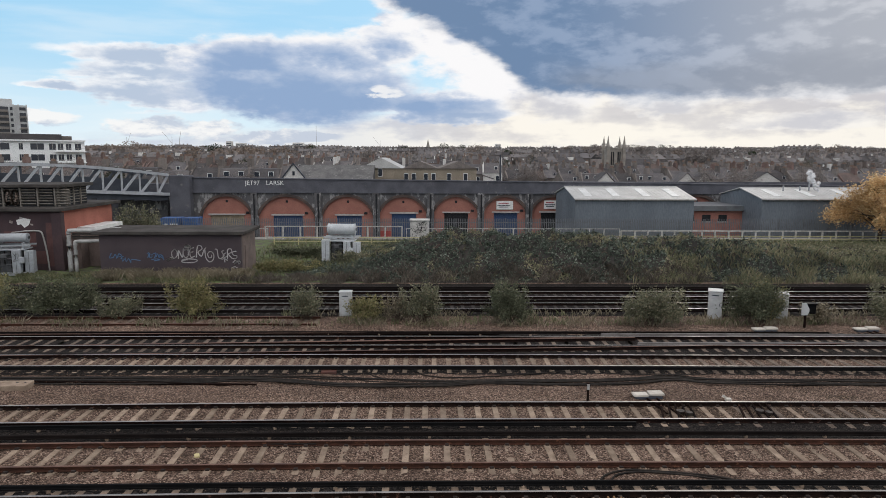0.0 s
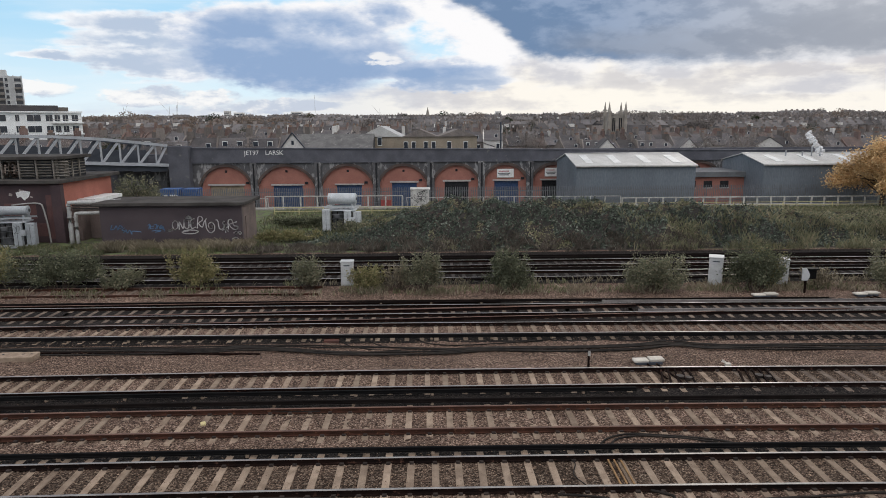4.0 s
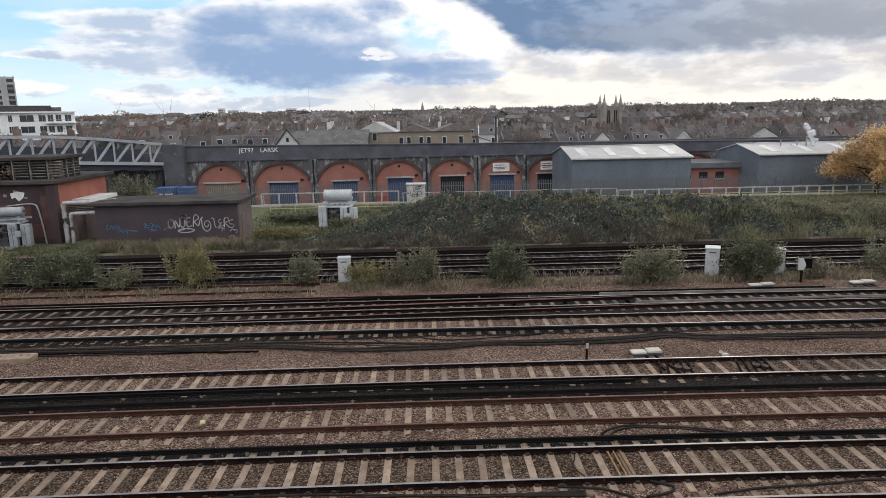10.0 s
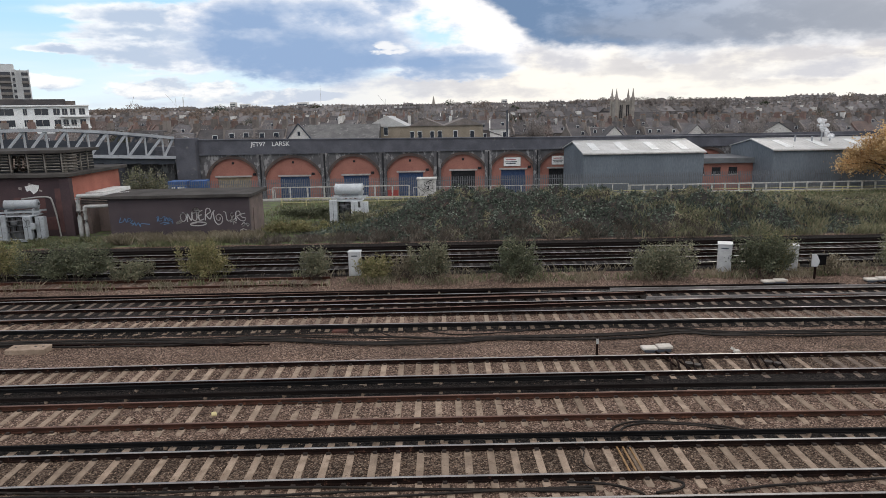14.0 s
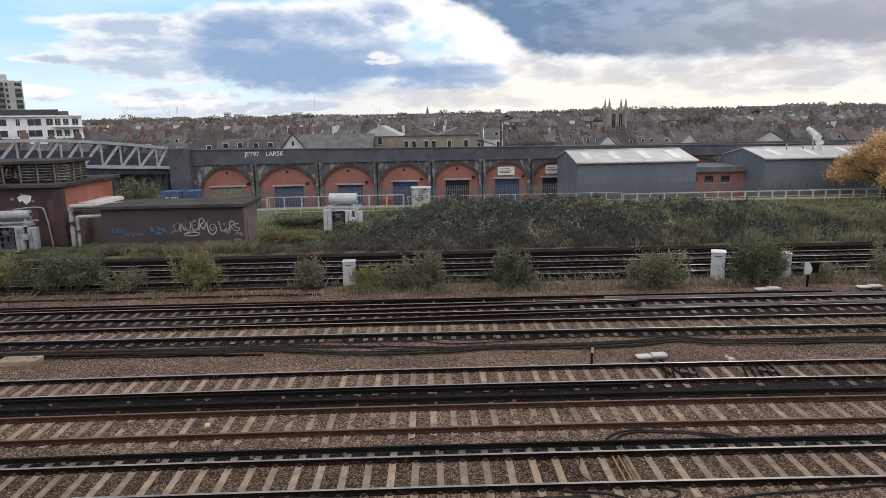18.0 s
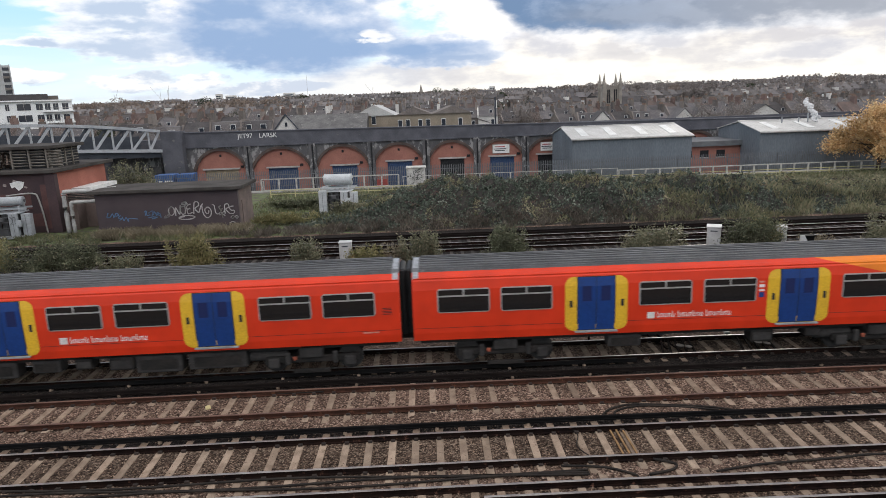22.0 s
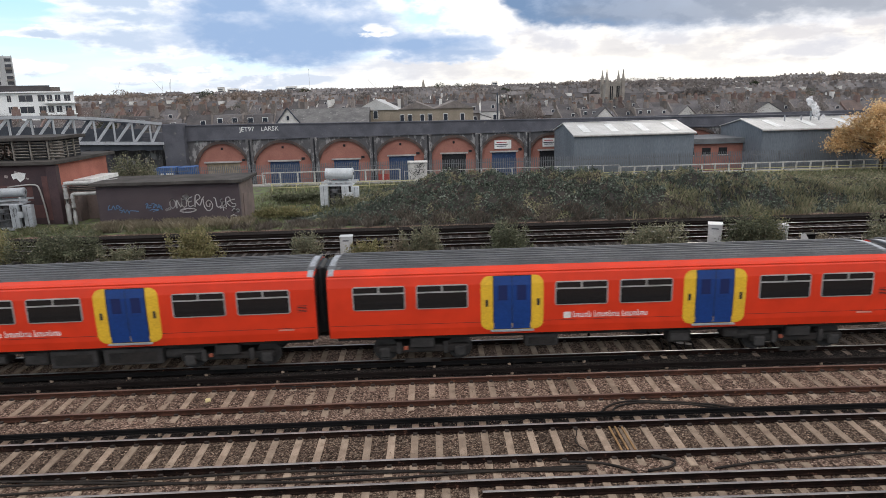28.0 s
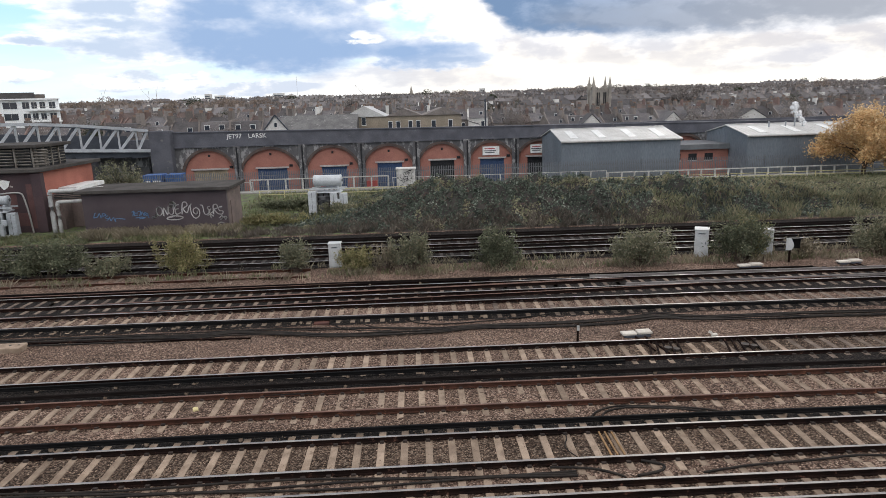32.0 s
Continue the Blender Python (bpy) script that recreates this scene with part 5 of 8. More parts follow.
part("roof", box(bmesh.new(), (-7.9, 4.3, 4.72), (17.0, 9.6, 0.28), bevel=0.03), felt, sub, "grey felted roof slab")
# near-black core paints the shade in the gaps between louvres
lv = part("louvre_house", box(bmesh.new(), (-5.2, 3.2, 5.6), (9.6, 4.2, 1.5)), dark_void, sub, "long louvred house on the roof")
part("cap", box(bmesh.new(), (-5.2, 3.2, 6.46), (10.4, 5.0, 0.26), bevel=0.03), felt, lv)
for i in range(8):
    x = -9.9 + i * 1.33
    for k in range(6):
        part("louvre", box(bmesh.new(), (x + 0.6, 1.02, 5.05 + k * 0.22), (1.12, 0.16, 0.05), rx=-0.6), louvre_mat, lv)
    part("mullion", box(bmesh.new(), (x, 1.04, 5.6), (0.12, 0.18, 1.5)), louvre_mat, lv)
for k in range(4):
    for q in range(6):
        part("louvre", box(bmesh.new(), (-0.42, 1.6 + k * 1.05, 5.05 + q * 0.22), (0.16, 0.92, 0.05), ry=-0.6), louvre_mat, lv)
    part("mullion", box(bmesh.new(), (-0.38, 1.1 + k * 1.05, 5.6), (0.16, 0.12, 1.5)), louvre_mat, lv)
faded_spray = surf("faded_pink_spray", (0.30, 0.225, 0.185), (0.20, 0.155, 0.13), scale=3, fine=20, rough=0.8, bump=0)
for ox in (-7.3, -3.9):
    ovals = [[(u + 0.24 * math.cos(a), 5.58 + 0.56 * math.sin(a)) for a in np.linspace(0, 6.0, 9)] for u in (ox - 0.28, ox + 0.28)]
    spray(lv, ovals + [[(ox - 0.45, 5.2), (ox - 0.3, 5.9)], [(ox + 0.3, 5.25), (ox + 0.4, 5.85)]], 0, 0, 1.0, 0.91, 0.15, faded_spray, "faded oval graffiti over the louvres")
part("low_wing", box(bmesh.new(), (0.62, 4.0, 1.28), (1.2, 6.4, 2.76)), hut_side, sub, "lower brick wing")
part("white_fascia", box(bmesh.new(), (0.72, 5.0, 2.92), (1.5, 4.7, 0.30)), white_paint, sub, "white sloping fascia board")
part("old_poster", extrude(bmesh.new(), ((-3.1, 3.9), (-2.5, 4.05), (-2.0, 3.95), (-2.15, 3.55), (-2.5, 3.3), (-2.75, 3.6), (-3.0, 3.5)), -0.03, 0.0, "y"), white_paint, sub, "torn white poster")
# fat lagged pipes down the corner
lag = surf("pale_lagged_pipe", (0.40, 0.39, 0.375), (0.30, 0.295, 0.28), scale=2, fine=15, rough=0.6, bump=0.1)
for x0, zz, run, rr in ((1.05, 3.15, 3.1, 0.17), (1.5, 2.33, 3.0, 0.14)):
    pts = glide([(x0, -0.5, 0.0), (x0, -0.5, zz - 0.7), (x0 + 0.02, -0.5, zz - 0.14), (x0 + 0.22, -0.48, zz), (run, -0.3, zz + 0.0), (run + 1.5, 0.5, zz + 0.02)], 5)
    pipe = part("lagged_pipe", tube("lagged_pipe", pts, rr, lag), None, sub, "fat pale lagged pipe")
    for z in (0.5, 1.3, 2.0):
        part("band", rod(bmesh.new(), (x0, -0.5, z), (x0, -0.5, z + 0.06), rr + 0.02, 12), grey_lintel, pipe)
for z in (2.55, 2.66, 2.8, 2.92):
    part("cable_run", rod(bmesh.new(), (1.2, -0.25, z), (4.3, 0.6, z - 0.1), 0.04, 6), cable_dark, sub, "dark cable run")
pts = glide([(-3.4, -0.2, 2.95), (-2.2, -0.2, 3.08), (-1.3, -0.2, 3.06), (-1.05, -0.2, 2.7), (-0.85, -0.2, 1.4), (-0.75, -0.2, 0.0)], 5)
part("conduit", tube("conduit", pts, 0.06, grey_lintel), None, sub, "thin grey conduit bent down the wall")
part("brick_end_wall", box(bmesh.new(), (2.6, 2.0, 1.0), (2.6, 0.25, 2.0)), hut_side, sub, "low brick return wall")
spray(sub, [[(0.1, 0.7), (0.5, 0.8), (0.4, 0.5), (0.1, 0.1), (0.6, 0.15)], [(0.0, 0.3), (0.4, 0.4), (0.7, 0.3)], [(0.1, 0.0), (0.4, -0.05), (0.6, 0.0)]], 2.6, 1.15, 0.85, 1.86, 0.09, spray_white, "white graffiti tag")

cd = empty("cable_drum", pose(-33.3, 48.2, 0.0), "dark steel cable drum standing on edge by the wall", "cable drum")
for y in (-0.5, 0.5):
    ring = bmesh.new()
    for k in range(24):
        a0, a1 = math.tau * k / 24, math.tau * (k + 1) / 24
        beam(ring, (1.2 * math.cos(a0), y, 1.25 + 1.2 * math.sin(a0)), (1.2 * math.cos(a1), y, 1.25 + 1.2 * math.sin(a1)), 0.12, 0.14)
    part("flange", ring, dark_steel, cd, "round rim of the drum")
    for k in range(8):
        a0 = math.tau * k / 8
        part("spoke", beam(bmesh.new(), (0, y, 1.25), (1.2 * math.cos(a0), y, 1.25 + 1.2 * math.sin(a0)), 0.06, 0.08), dark_steel, cd)
part("cable_coil", rod(bmesh.new(), (0, -0.45, 1.25), (0, 0.45, 1.25), 0.8, 20), cable_dark, cd, "wound black cable")
patch = surf("flaking_plaster", (0.34, 0.30, 0.28), (0.22, 0.18, 0.165), scale=2, fine=20, rough=0.9, bump=0.2)
dull_red = surf("dull_red_render", (0.112, 0.056, 0.052), (0.085, 0.045, 0.043), scale=1.2, fine=14, rough=0.9, bump=0.2)
for x, z, w, h in ((-2.9, 2.45, 2.4, 1.2), (-0.55, 2.0, 0.7, 3.4), (-1.9, 1.0, 2.2, 1.0)):
    part("red_render", box(bmesh.new(), (x, 0.0, z), (w, 0.02, h), bevel=0.008), dull_red, sub, "duller red patch of old render")
for x, z, w, h in ((-2.6, 4.0, 0.5, 0.18), (-3.5, 3.75, 0.25, 0.2), (-1.95, 3.55, 0.22, 0.12)):
    part("plaster_patch", box(bmesh.new(), (x, -0.012, z), (w, 0.02, h), rx=0.0, ry=0.3), patch, sub, "flaking white plaster")

# ---- transformers ----
tr_grey = surf("pale_grey_transformer_paint", (0.46, 0.475, 0.48), (0.37, 0.38, 0.385), scale=1.5, fine=15, rough=0.55, bump=0.05, c3=(0.3, 0.24, 0.18), spots=0.08)

under_pipe = surf("dark_grey_pipework", (0.09, 0.09, 0.092), (0.05, 0.05, 0.052), scale=2, rough=0.7, bump=0)


def transformer(m, label, paint, drum_r=0.46, drum_z=2.82):
    t = empty("transformer", m, label, "transformer", "transformers")
    part("tank", box(bmesh.new(), (0, 0.2, 0.95), (1.7, 1.1, 1.7), bevel=0.04), under_pipe, t, "dark oil tank")
    part("skid", box(bmesh.new(), (0, 0, 0.1), (2.4, 1.4, 0.2), bevel=0.02), paint, t)
    for x, w, h, y in ((-1.2, 0.66, 1.95, -0.62), (0.56, 0.58, 1.85, -0.6), (1.32, 0.62, 1.75, -0.35)):
        rad = part("radiator", box(bmesh.new(), (x, y, 0.08 + h / 2), (w, 0.30, h), bevel=0.05), paint, t, "pale grey radiator slab")
        for k in range(5):
            part("fin", box(bmesh.new(), (x - w / 2 + w * (k + 0.5) / 5, y + 0.32, 0.1 + h / 2), (0.03, 0.36, h - 0.15)), paint, rad)
        part("seam", box(bmesh.new(), (x, y - 0.152, 0.08 + h / 2), (0.025, 0.012, h - 0.2)), under_pipe, rad)
        part("header_pipe", rod(bmesh.new(), (x, y, h - 0.1), (x * 0.6, 0.1, h + 0.05), 0.07, 8), paint, rad)
    part("cover", box(bmesh.new(), (0, 0.1, 1.9), (2.3, 1.3, 0.1), bevel=0.02), paint, t)
    for y in (-0.45, 0.5):
        part("drum_beam", box(bmesh.new(), (0.05, y, 2.2), (2.9, 0.1, 0.12)), paint, t, "beam under the drum")
    for x in (-0.85, 0.95):
        part("drum_saddle", box(bmesh.new(), (x, 0.05, 2.15), (0.12, 1.0, 0.5)), paint, t)
    d = bmesh.new()
    rod(d, (-1.12, 0.05, drum_z), (1.2, 0.05, drum_z), drum_r, 24)
    bmesh.ops.bevel(d, geom=[e for e in d.edges if len(e.link_faces) == 2 and e.calc_face_angle(0) > 1.0], offset=0.06, segments=2, affect="EDGES")
    drum = part("conservator_drum", d, paint, t, "horizontal oil conservator drum")
    for x in (-1.05, 1.13):
        part("end_ring", rod(bmesh.new(), (x - 0.03, 0.05, drum_z), (x + 0.03, 0.05, drum_z), drum_r + 0.025, 24), paint, drum)
    part("gauge", rod(bmesh.new(), (1.2, 0.05, drum_z), (1.25, 0.05, drum_z), 0.12, 12), under_pipe, drum)
    for k in range(5):
        x = -0.72 + k * 0.22
        part("pipe", rod(bmesh.new(), (x, -0.55, 0.4 + 0.17 * (k % 3)), (x, -0.5, 1.85), 0.03, 6), under_pipe if k % 2 else rust, t)
    for z in (0.75, 1.2, 1.55):
        part("pipe", rod(bmesh.new(), (-0.85, -0.58, z), (0.25, -0.58, z + 0.05), 0.045, 6), under_pipe, t)
    part("valve_box", box(bmesh.new(), (-0.3, -0.66, 1.45), (0.42, 0.18, 0.26), bevel=0.02), under_pipe, t)
    part("control_box", box(bmesh.new(), (0.98, -0.75, 1.15), (0.34, 0.22, 0.45), bevel=0.02), paint, t)
    for k in range(3):
        b = bmesh.new()
        for j in range(4):
            rod(b, (-0.4 + k * 0.4, 0.62, 1.95 + j * 0.09), (-0.4 + k * 0.4, 0.62, 2.01 + j * 0.09), 0.09 - 0.01 * j, 8)
        part("bushing", b, surf("brown_porcelain", (0.10, 0.05, 0.035), rough=0.3, bump=0), t)
    return t


tr_dull = surf("dull_grey_transformer_paint", (0.33, 0.345, 0.355), (0.25, 0.26, 0.268), scale=1.5, fine=15, rough=0.6, bump=0.05, c3=(0.12, 0.115, 0.11), spots=0.10)
transformer(pose(-7.35, 53.5, 0, 0, 0, -4), "pale grey transformer with a drum on top and radiator slabs", tr_grey)
left_tr = transformer(pose(-30.95, 47.9, 0.05, 0, 0, 8), "dull grey transformer with scrawled radiators beside the dark wall", tr_dull, 0.33, 2.72)
spray(left_tr, [[(0.1, 0.9), (0.3, 0.5), (0.1, 0.2), (0.5, 0.3)], [(0.2, 0.7), (0.5, 0.8), (0.45, 0.4)]], 0.3, 0.9, 0.9, -0.78, 0.03, under_pipe, "dark scrawl")

# ---- lineside cabinets and boxes ----
cab_grey = surf("pale_grey_cabinet_paint", (0.44, 0.44, 0.435), (0.36, 0.36, 0.355), scale=2.5, fine=20, rough=0.6, bump=0.05, c3=(0.3, 0.27, 0.23), spots=0.06)


def cabinet(m, w, d, h, label):
    c = empty("lineside_cabinet", m, label, "cabinet", "lineside cabinets")
    part("body", box(bmesh.new(), (0, 0, h / 2 + 0.04), (w, d, h - 0.08), bevel=0.015), cab_grey, c)
    part("lid", box(bmesh.new(), (0, 0, h), (w + 0.06, d + 0.06, 0.07), bevel=0.015), cab_grey, c)
    part("door", box(bmesh.new(), (0, -d / 2 - 0.012, h / 2 + 0.03), (w - 0.08, 0.025, h - 0.24)), cab_grey, c)
    part("handle", box(bmesh.new(), (w * 0.3, -d / 2 - 0.035, h * 0.55), (0.03, 0.03, 0.14)), dark_steel, c)
    part("vent", box(bmesh.new(), (0, -d / 2 - 0.03, h - 0.2), (w * 0.5, 0.02, 0.06)), dark_steel, c)
    part("base", box(bmesh.new(), (0, 0, 0.0), (w + 0.1, d + 0.1, 0.12)), MATS["weathered_concrete_sleeper"], c)
    return c


cabinet(pose(-4.65, 35.1, 0), 0.66, 0.55, 1.42, "pale grey steel lineside cabinet on a concrete base")
cabinet(pose(15.75, 34.5, 0, 0, 0, -24), 0.72, 0.85, 1.6, "pale grey steel lineside cabinet half hidden by a bush")
cabinet(pose(19.4, 34.4, 0, 0, 0, -20), 0.6, 0.6, 1.45, "pale grey steel lineside cabinet behind a bush")
sg = empty("ground_signal", pose(19.7, 32.6, 0), "small black and white ground signal on a post", "signal")
part("post", rod(bmesh.new(), (0, 0, -0.02), (0, 0, 0.75), 0.06, 8), rust, sg)
part("case", box(bmesh.new(), (0.22, 0.05, 1.02), (0.52, 0.4, 0.5), bevel=0.04), black_conductor, sg)
part("backboard", extrude(bmesh.new(), ((-0.35, 0.72), (-0.05, 0.72), (0.05, 0.9), (0.05, 1.05), (-0.12, 1.36), (-0.35, 1.36)), -0.25, -0.2, "y"), cab_grey, sg, "pale angular face plate")
part("hood", box(bmesh.new(), (0.22, 0.0, 1.3), (0.56, 0.46, 0.05)), black_conductor, sg)


lid_cream = surf("weathered_cream_paint", (0.50, 0.46, 0.40), (0.38, 0.34, 0.29), scale=2.5, fine=20, rough=0.75, bump=0.1, c3=(0.22, 0.18, 0.14), spots=0.1)


def point_motor(m, label, size=1.0):
    p = empty("point_machine", m, label, "point machine", "point machines")
    part("cover", box(bmesh.new(), (-0.33 * size, 0, 0.13), (0.62 * size, 0.34, 0.10), bevel=0.025), lid_cream, p, "cream lid")
    part("cover", box(bmesh.new(), (0.32 * size, 0.02, 0.16), (0.62 * size, 0.38, 0.11), bevel=0.025), lid_cream, p, "cream lid")
    part("case", box(bmesh.new(), (0, 0, 0.03), (1.1 * size, 0.36, 0.14), bevel=0.02), dark_steel, p)
    part("rod", rod(bmesh.new(), (-0.1, -0.2, 0.05), (0.1, -1.6, 0.05), 0.035, 6), rust, p)
    part("rod", rod(bmesh.new(), (0.25, -0.2, 0.05), (0.5, -1.9, 0.05), 0.035, 6), rust, p)
    return p


point_motor(pose(8.1, 22.75, 0, 0, 0, 1), "cream-lidded point machine beside the switch rails", 0.9)
point_motor(pose(17.2, 31.85, 0.0), "white-lidded point machine beside the switch rails", 1.0)
point_motor(pose(22.5, 31.85, 0.0), "white-lidded point machine beside the switch rails", 1.0)
sb = empty("detector_box", pose(10.9, 22.3, 0), "small cream detector box on the ballast", "detector")
part("case", box(bmesh.new(), (0, 0, 0.09), (0.2, 0.15, 0.12), bevel=0.02), lid_cream, sb)
part("lever", box(bmesh.new(), (-0.12, 0.08, 0.17), (0.14, 0.06, 0.09), ry=0.5), lid_cream, sb)
# stretcher bars and drive gear in the points
pg = empty("switch_gear", pose(8.4, 21.25, 0), "rusty switch drive gear between the rails", "switch gear")
for k in range(5):
    part("bar", beam(bmesh.new(), (-0.5 + 0.28 * k, -0.7, 0.06), (-0.1 + 0.25 * k, 0.72, 0.07), 0.06, 0.05), rust, pg)
part("crank", rod(bmesh.new(), (0.35, 0.05, 0.04), (0.35, 0.05, 0.1), 0.14, 12), iron, pg)
part("crank", rod(bmesh.new(), (0.6, -0.1, 0.04), (0.6, -0.1, 0.1), 0.12, 12), iron, pg)
pg2 = copy_thing(pg, pose(11.2, 21.25, 0))
# marker post and lumps by the cables
mp = empty("marker_post", pose(5.78, 22.45, 0), "short weathered steel marker post in the ballast", "post")
part("stake", box(bmesh.new(), (0, 0, 0.33), (0.07, 0.07, 0.72)), rust, mp)
part("plate", box(bmesh.new(), (0, -0.05, 0.55), (0.10, 0.02, 0.2)), grey_lintel, mp)
slab = empty("concrete_slab", pose(-16.05, 24.0, 0, 0, 0, 2), "pale concrete troughing slab with lifting holes", "slab")
part("block", box(bmesh.new(), (0, 0, 0.08), (1.5, 0.62, 0.24), bevel=0.02), concrete, slab)
for dx in (-0.5, 0.25, 0.55):
    part("hole", rod(bmesh.new(), (dx, 0.05, 0.19), (dx, 0.05, 0.204), 0.05, 8), dark_void, slab, "near-black disc for the shade in a lifting hole")
tray = empty("rusty_tray", pose(-4.15, 25.62, 0), "rusty red steel tray lying on the ballast", "tray")
part("pan", box(bmesh.new(), (0, 0, 0.03), (0.62, 0.28, 0.1)), surf("red_rust", (0.095, 0.036, 0.026), (0.06, 0.028, 0.022), rough=0.85), tray)
part("rim", box(bmesh.new(), (0, 0.15, 0.08), (0.64, 0.03, 0.06)), rust, tray)
ys = empty("painted_stone", pose(-6.9, 18.2, 0.0), "yellow painted stone on the sleeper end", "stone")
part("lump", box(bmesh.new(), (0, 0, 0.02), (0.15, 0.22, 0.08), bevel=0.02, rz=0.4), surf("pale_yellow_paint", (0.52, 0.44, 0.22), (0.42, 0.35, 0.18), rough=0.8), ys)
# yellow timber battens across the near track
yb = empty("yellow_batten", pose(4.8, 15.05, 0.03), "yellow-edged timber batten lying between the rails", "batten")
ochre = surf("ochre_timber", (0.26, 0.15, 0.065), (0.18, 0.105, 0.05), rough=0.85)
for dx in (-0.14, 0.02, 0.2):
    part("strip", box(bmesh.new(), (dx, 0.05, 0.01), (0.045, 1.2, 0.035), rz=0.03 * dx), ochre, yb, "ochre-painted strip")

# ---- cables on the ballast ----
cable_black = surf("black_cable_sheath", (0.016, 0.014, 0.013), (0.030, 0.025, 0.021), scale=3, fine=20, rough=0.8, bump=0.05, spec=0.08)
rc = np.random.default_rng(5)


def cable(pts, r=0.035, label="black cable snaking over the ballast", group="cables on the ballast"):
    line = glide([(x, y, 0.02 + r + (z if len(p) > 2 else 0)) for p in pts for x, y, z in [(p[0], p[1], p[2] if len(p) > 2 else 0)]], 8)
    single("cable", tube("cable", line, r, cable_black), None, pose(0, 0, 0), label, "cable", group)


MAIN = [(-40, 24.5), (-22, 24.75), (-13.8, 24.85), (-9.3, 24.68), (-7.5, 24.85), (-5.5, 24.6), (-3.6, 24.15), (-1.4, 24.05), (0.5, 24.15), (2.2, 24.4), (5, 24.3), (7.8, 24.55), (9.7, 24.75), (11, 24.4), (13.9, 24.12), (18, 24.05), (30, 23.6), (42, 23.0)]
for k in range(7):
    pts = []
    for x, y in MAIN:
        split = (0.5 * (k in (5, 6)) * math.exp(-((x + 2.6) / 2.6) ** 2) - 0.3 * (k < 2) * math.exp(-((x - 7.6) / 2.2) ** 2) + 0.4 * (k in (3, 4)) * math.exp(-((x - 15.5) / 2.5) ** 2)
                 - 0.25 * (k in (0, 2)) * math.exp(-((x + 14) / 4) ** 2))
        pts.append((x, y + 0.085 * (k - 3) + split + rc.uniform(-0.11, 0.11), rc.uniform(0, 0.04)))
    cable(pts, 0.034 if k < 5 else 0.026, "thick black cable in a loose bundle over the ballast", "cable bundle")
lr = empty("scrap_rail", pose(0, 0, 0), "length of rusty scrap rail lying on the ballast", "rail")
part("bar", sweep(RAIL, [(-30, 25.0), (-13.6, 24.5), (-6.7, 24.13)], -0.05), rust, lr)
cable([(-3.7, 25.5), (-3.2, 24.9), (-2.3, 24.5), (-1.2, 24.4)], 0.02)
cable([(-2.6, 25.6), (-2.1, 25.0), (-1.4, 24.7), (-0.5, 24.5), (2, 24.3)], 0.02)
cable([(-0.6, 25.8), (-0.2, 25.2), (0.9, 24.9), (3, 25.1), (5.4, 25.6)], 0.025)
cable([(4.6, 16.4), (4.95, 16.85), (5.6, 17.1), (6.6, 17.0), (7.8, 16.75), (8.4, 16.5)], 0.03)
cable([(4.95, 16.4), (5.2, 16.8), (5.9, 17.0), (6.9, 16.85), (8.0, 16.55)], 0.03)
for k, y in enumerate((13.72, 13.82, 13.95)):
    cable([(x, y - 0.012 * k * x + bend(x) + 0.09 * math.sin(x * 0.7 + k * 2)) for x in np.arange(-12, 4.5, 1.2)], 0.03, "black cable beside the sleeper ends")
cable([(3.0, 14.1), (4.0, 13.95), (4.6, 13.62), (4.7, 13.5)], 0.03)
cable([(5.3, 14.2), (5.75, 13.95), (5.6, 13.7), (5.0, 13.55)], 0.035)
cable([(6.6, 13.55), (7.8, 13.75), (9.5, 13.85), (10.6, 13.95), (11.6, 13.85), (12.6, 13.7)], 0.03)
cable([(3.5, 16.1), (3.75, 15.6), (3.6, 15.0), (3.8, 14.5)], 0.015, "thin black lead across the sleepers")
cable([(x, 19.0 + bend(x) + 0.08 * math.sin(x * 0.5)) for x in np.arange(-26, -3, 1.5)], 0.025, "black cable beside the conductor rail")

# ---- plants ----
rv = np.random.default_rng(21)
# palest bramble tone stands for sky reflected on glossy leaves
bramble_leaf = leafy("bramble_leaf", (0.028, 0.037, 0.028), (0.112, 0.130, 0.100), (0.21, 0.225, 0.185), 0.14)
bank_leaf = leafy("pale_bank_leaf", (0.110, 0.114, 0.066), (0.20, 0.192, 0.118), (0.28, 0.235, 0.155), 0.3)
bush_leaf = leafy("bush_leaf", (0.100, 0.104, 0.066), (0.210, 0.205, 0.132), (0.36, 0.31, 0.22), 0.2)
bush_dark = leafy("dark_bush_leaf", (0.062, 0.070, 0.044), (0.140, 0.148, 0.092), (0.27, 0.255, 0.17), 0.15)
bush_yellow = leafy("yellowing_leaf", (0.135, 0.132, 0.060), (0.245, 0.222, 0.102), (0.36, 0.29, 0.17), 0.25)
autumn_leaf = leafy("autumn_leaf", (0.44, 0.27, 0.125), (0.60, 0.41, 0.21), (0.70, 0.55, 0.33), 0.4, 0.5)
dry_grass = leafy("dry_grass", (0.15, 0.125, 0.085), (0.23, 0.195, 0.135), (0.36, 0.31, 0.23), 0.3)
green_grass = leafy("green_grass", (0.080, 0.088, 0.045), (0.150, 0.155, 0.082), (0.27, 0.235, 0.155), 0.3)
twig = surf("brown_twig", (0.085, 0.06, 0.045), (0.055, 0.04, 0.032), scale=3, fine=20, rough=0.9, bump=0.1)
# earth colour darkened for the shade below the leaf cover
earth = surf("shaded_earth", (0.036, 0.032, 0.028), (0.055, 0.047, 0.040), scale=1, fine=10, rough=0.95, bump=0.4)


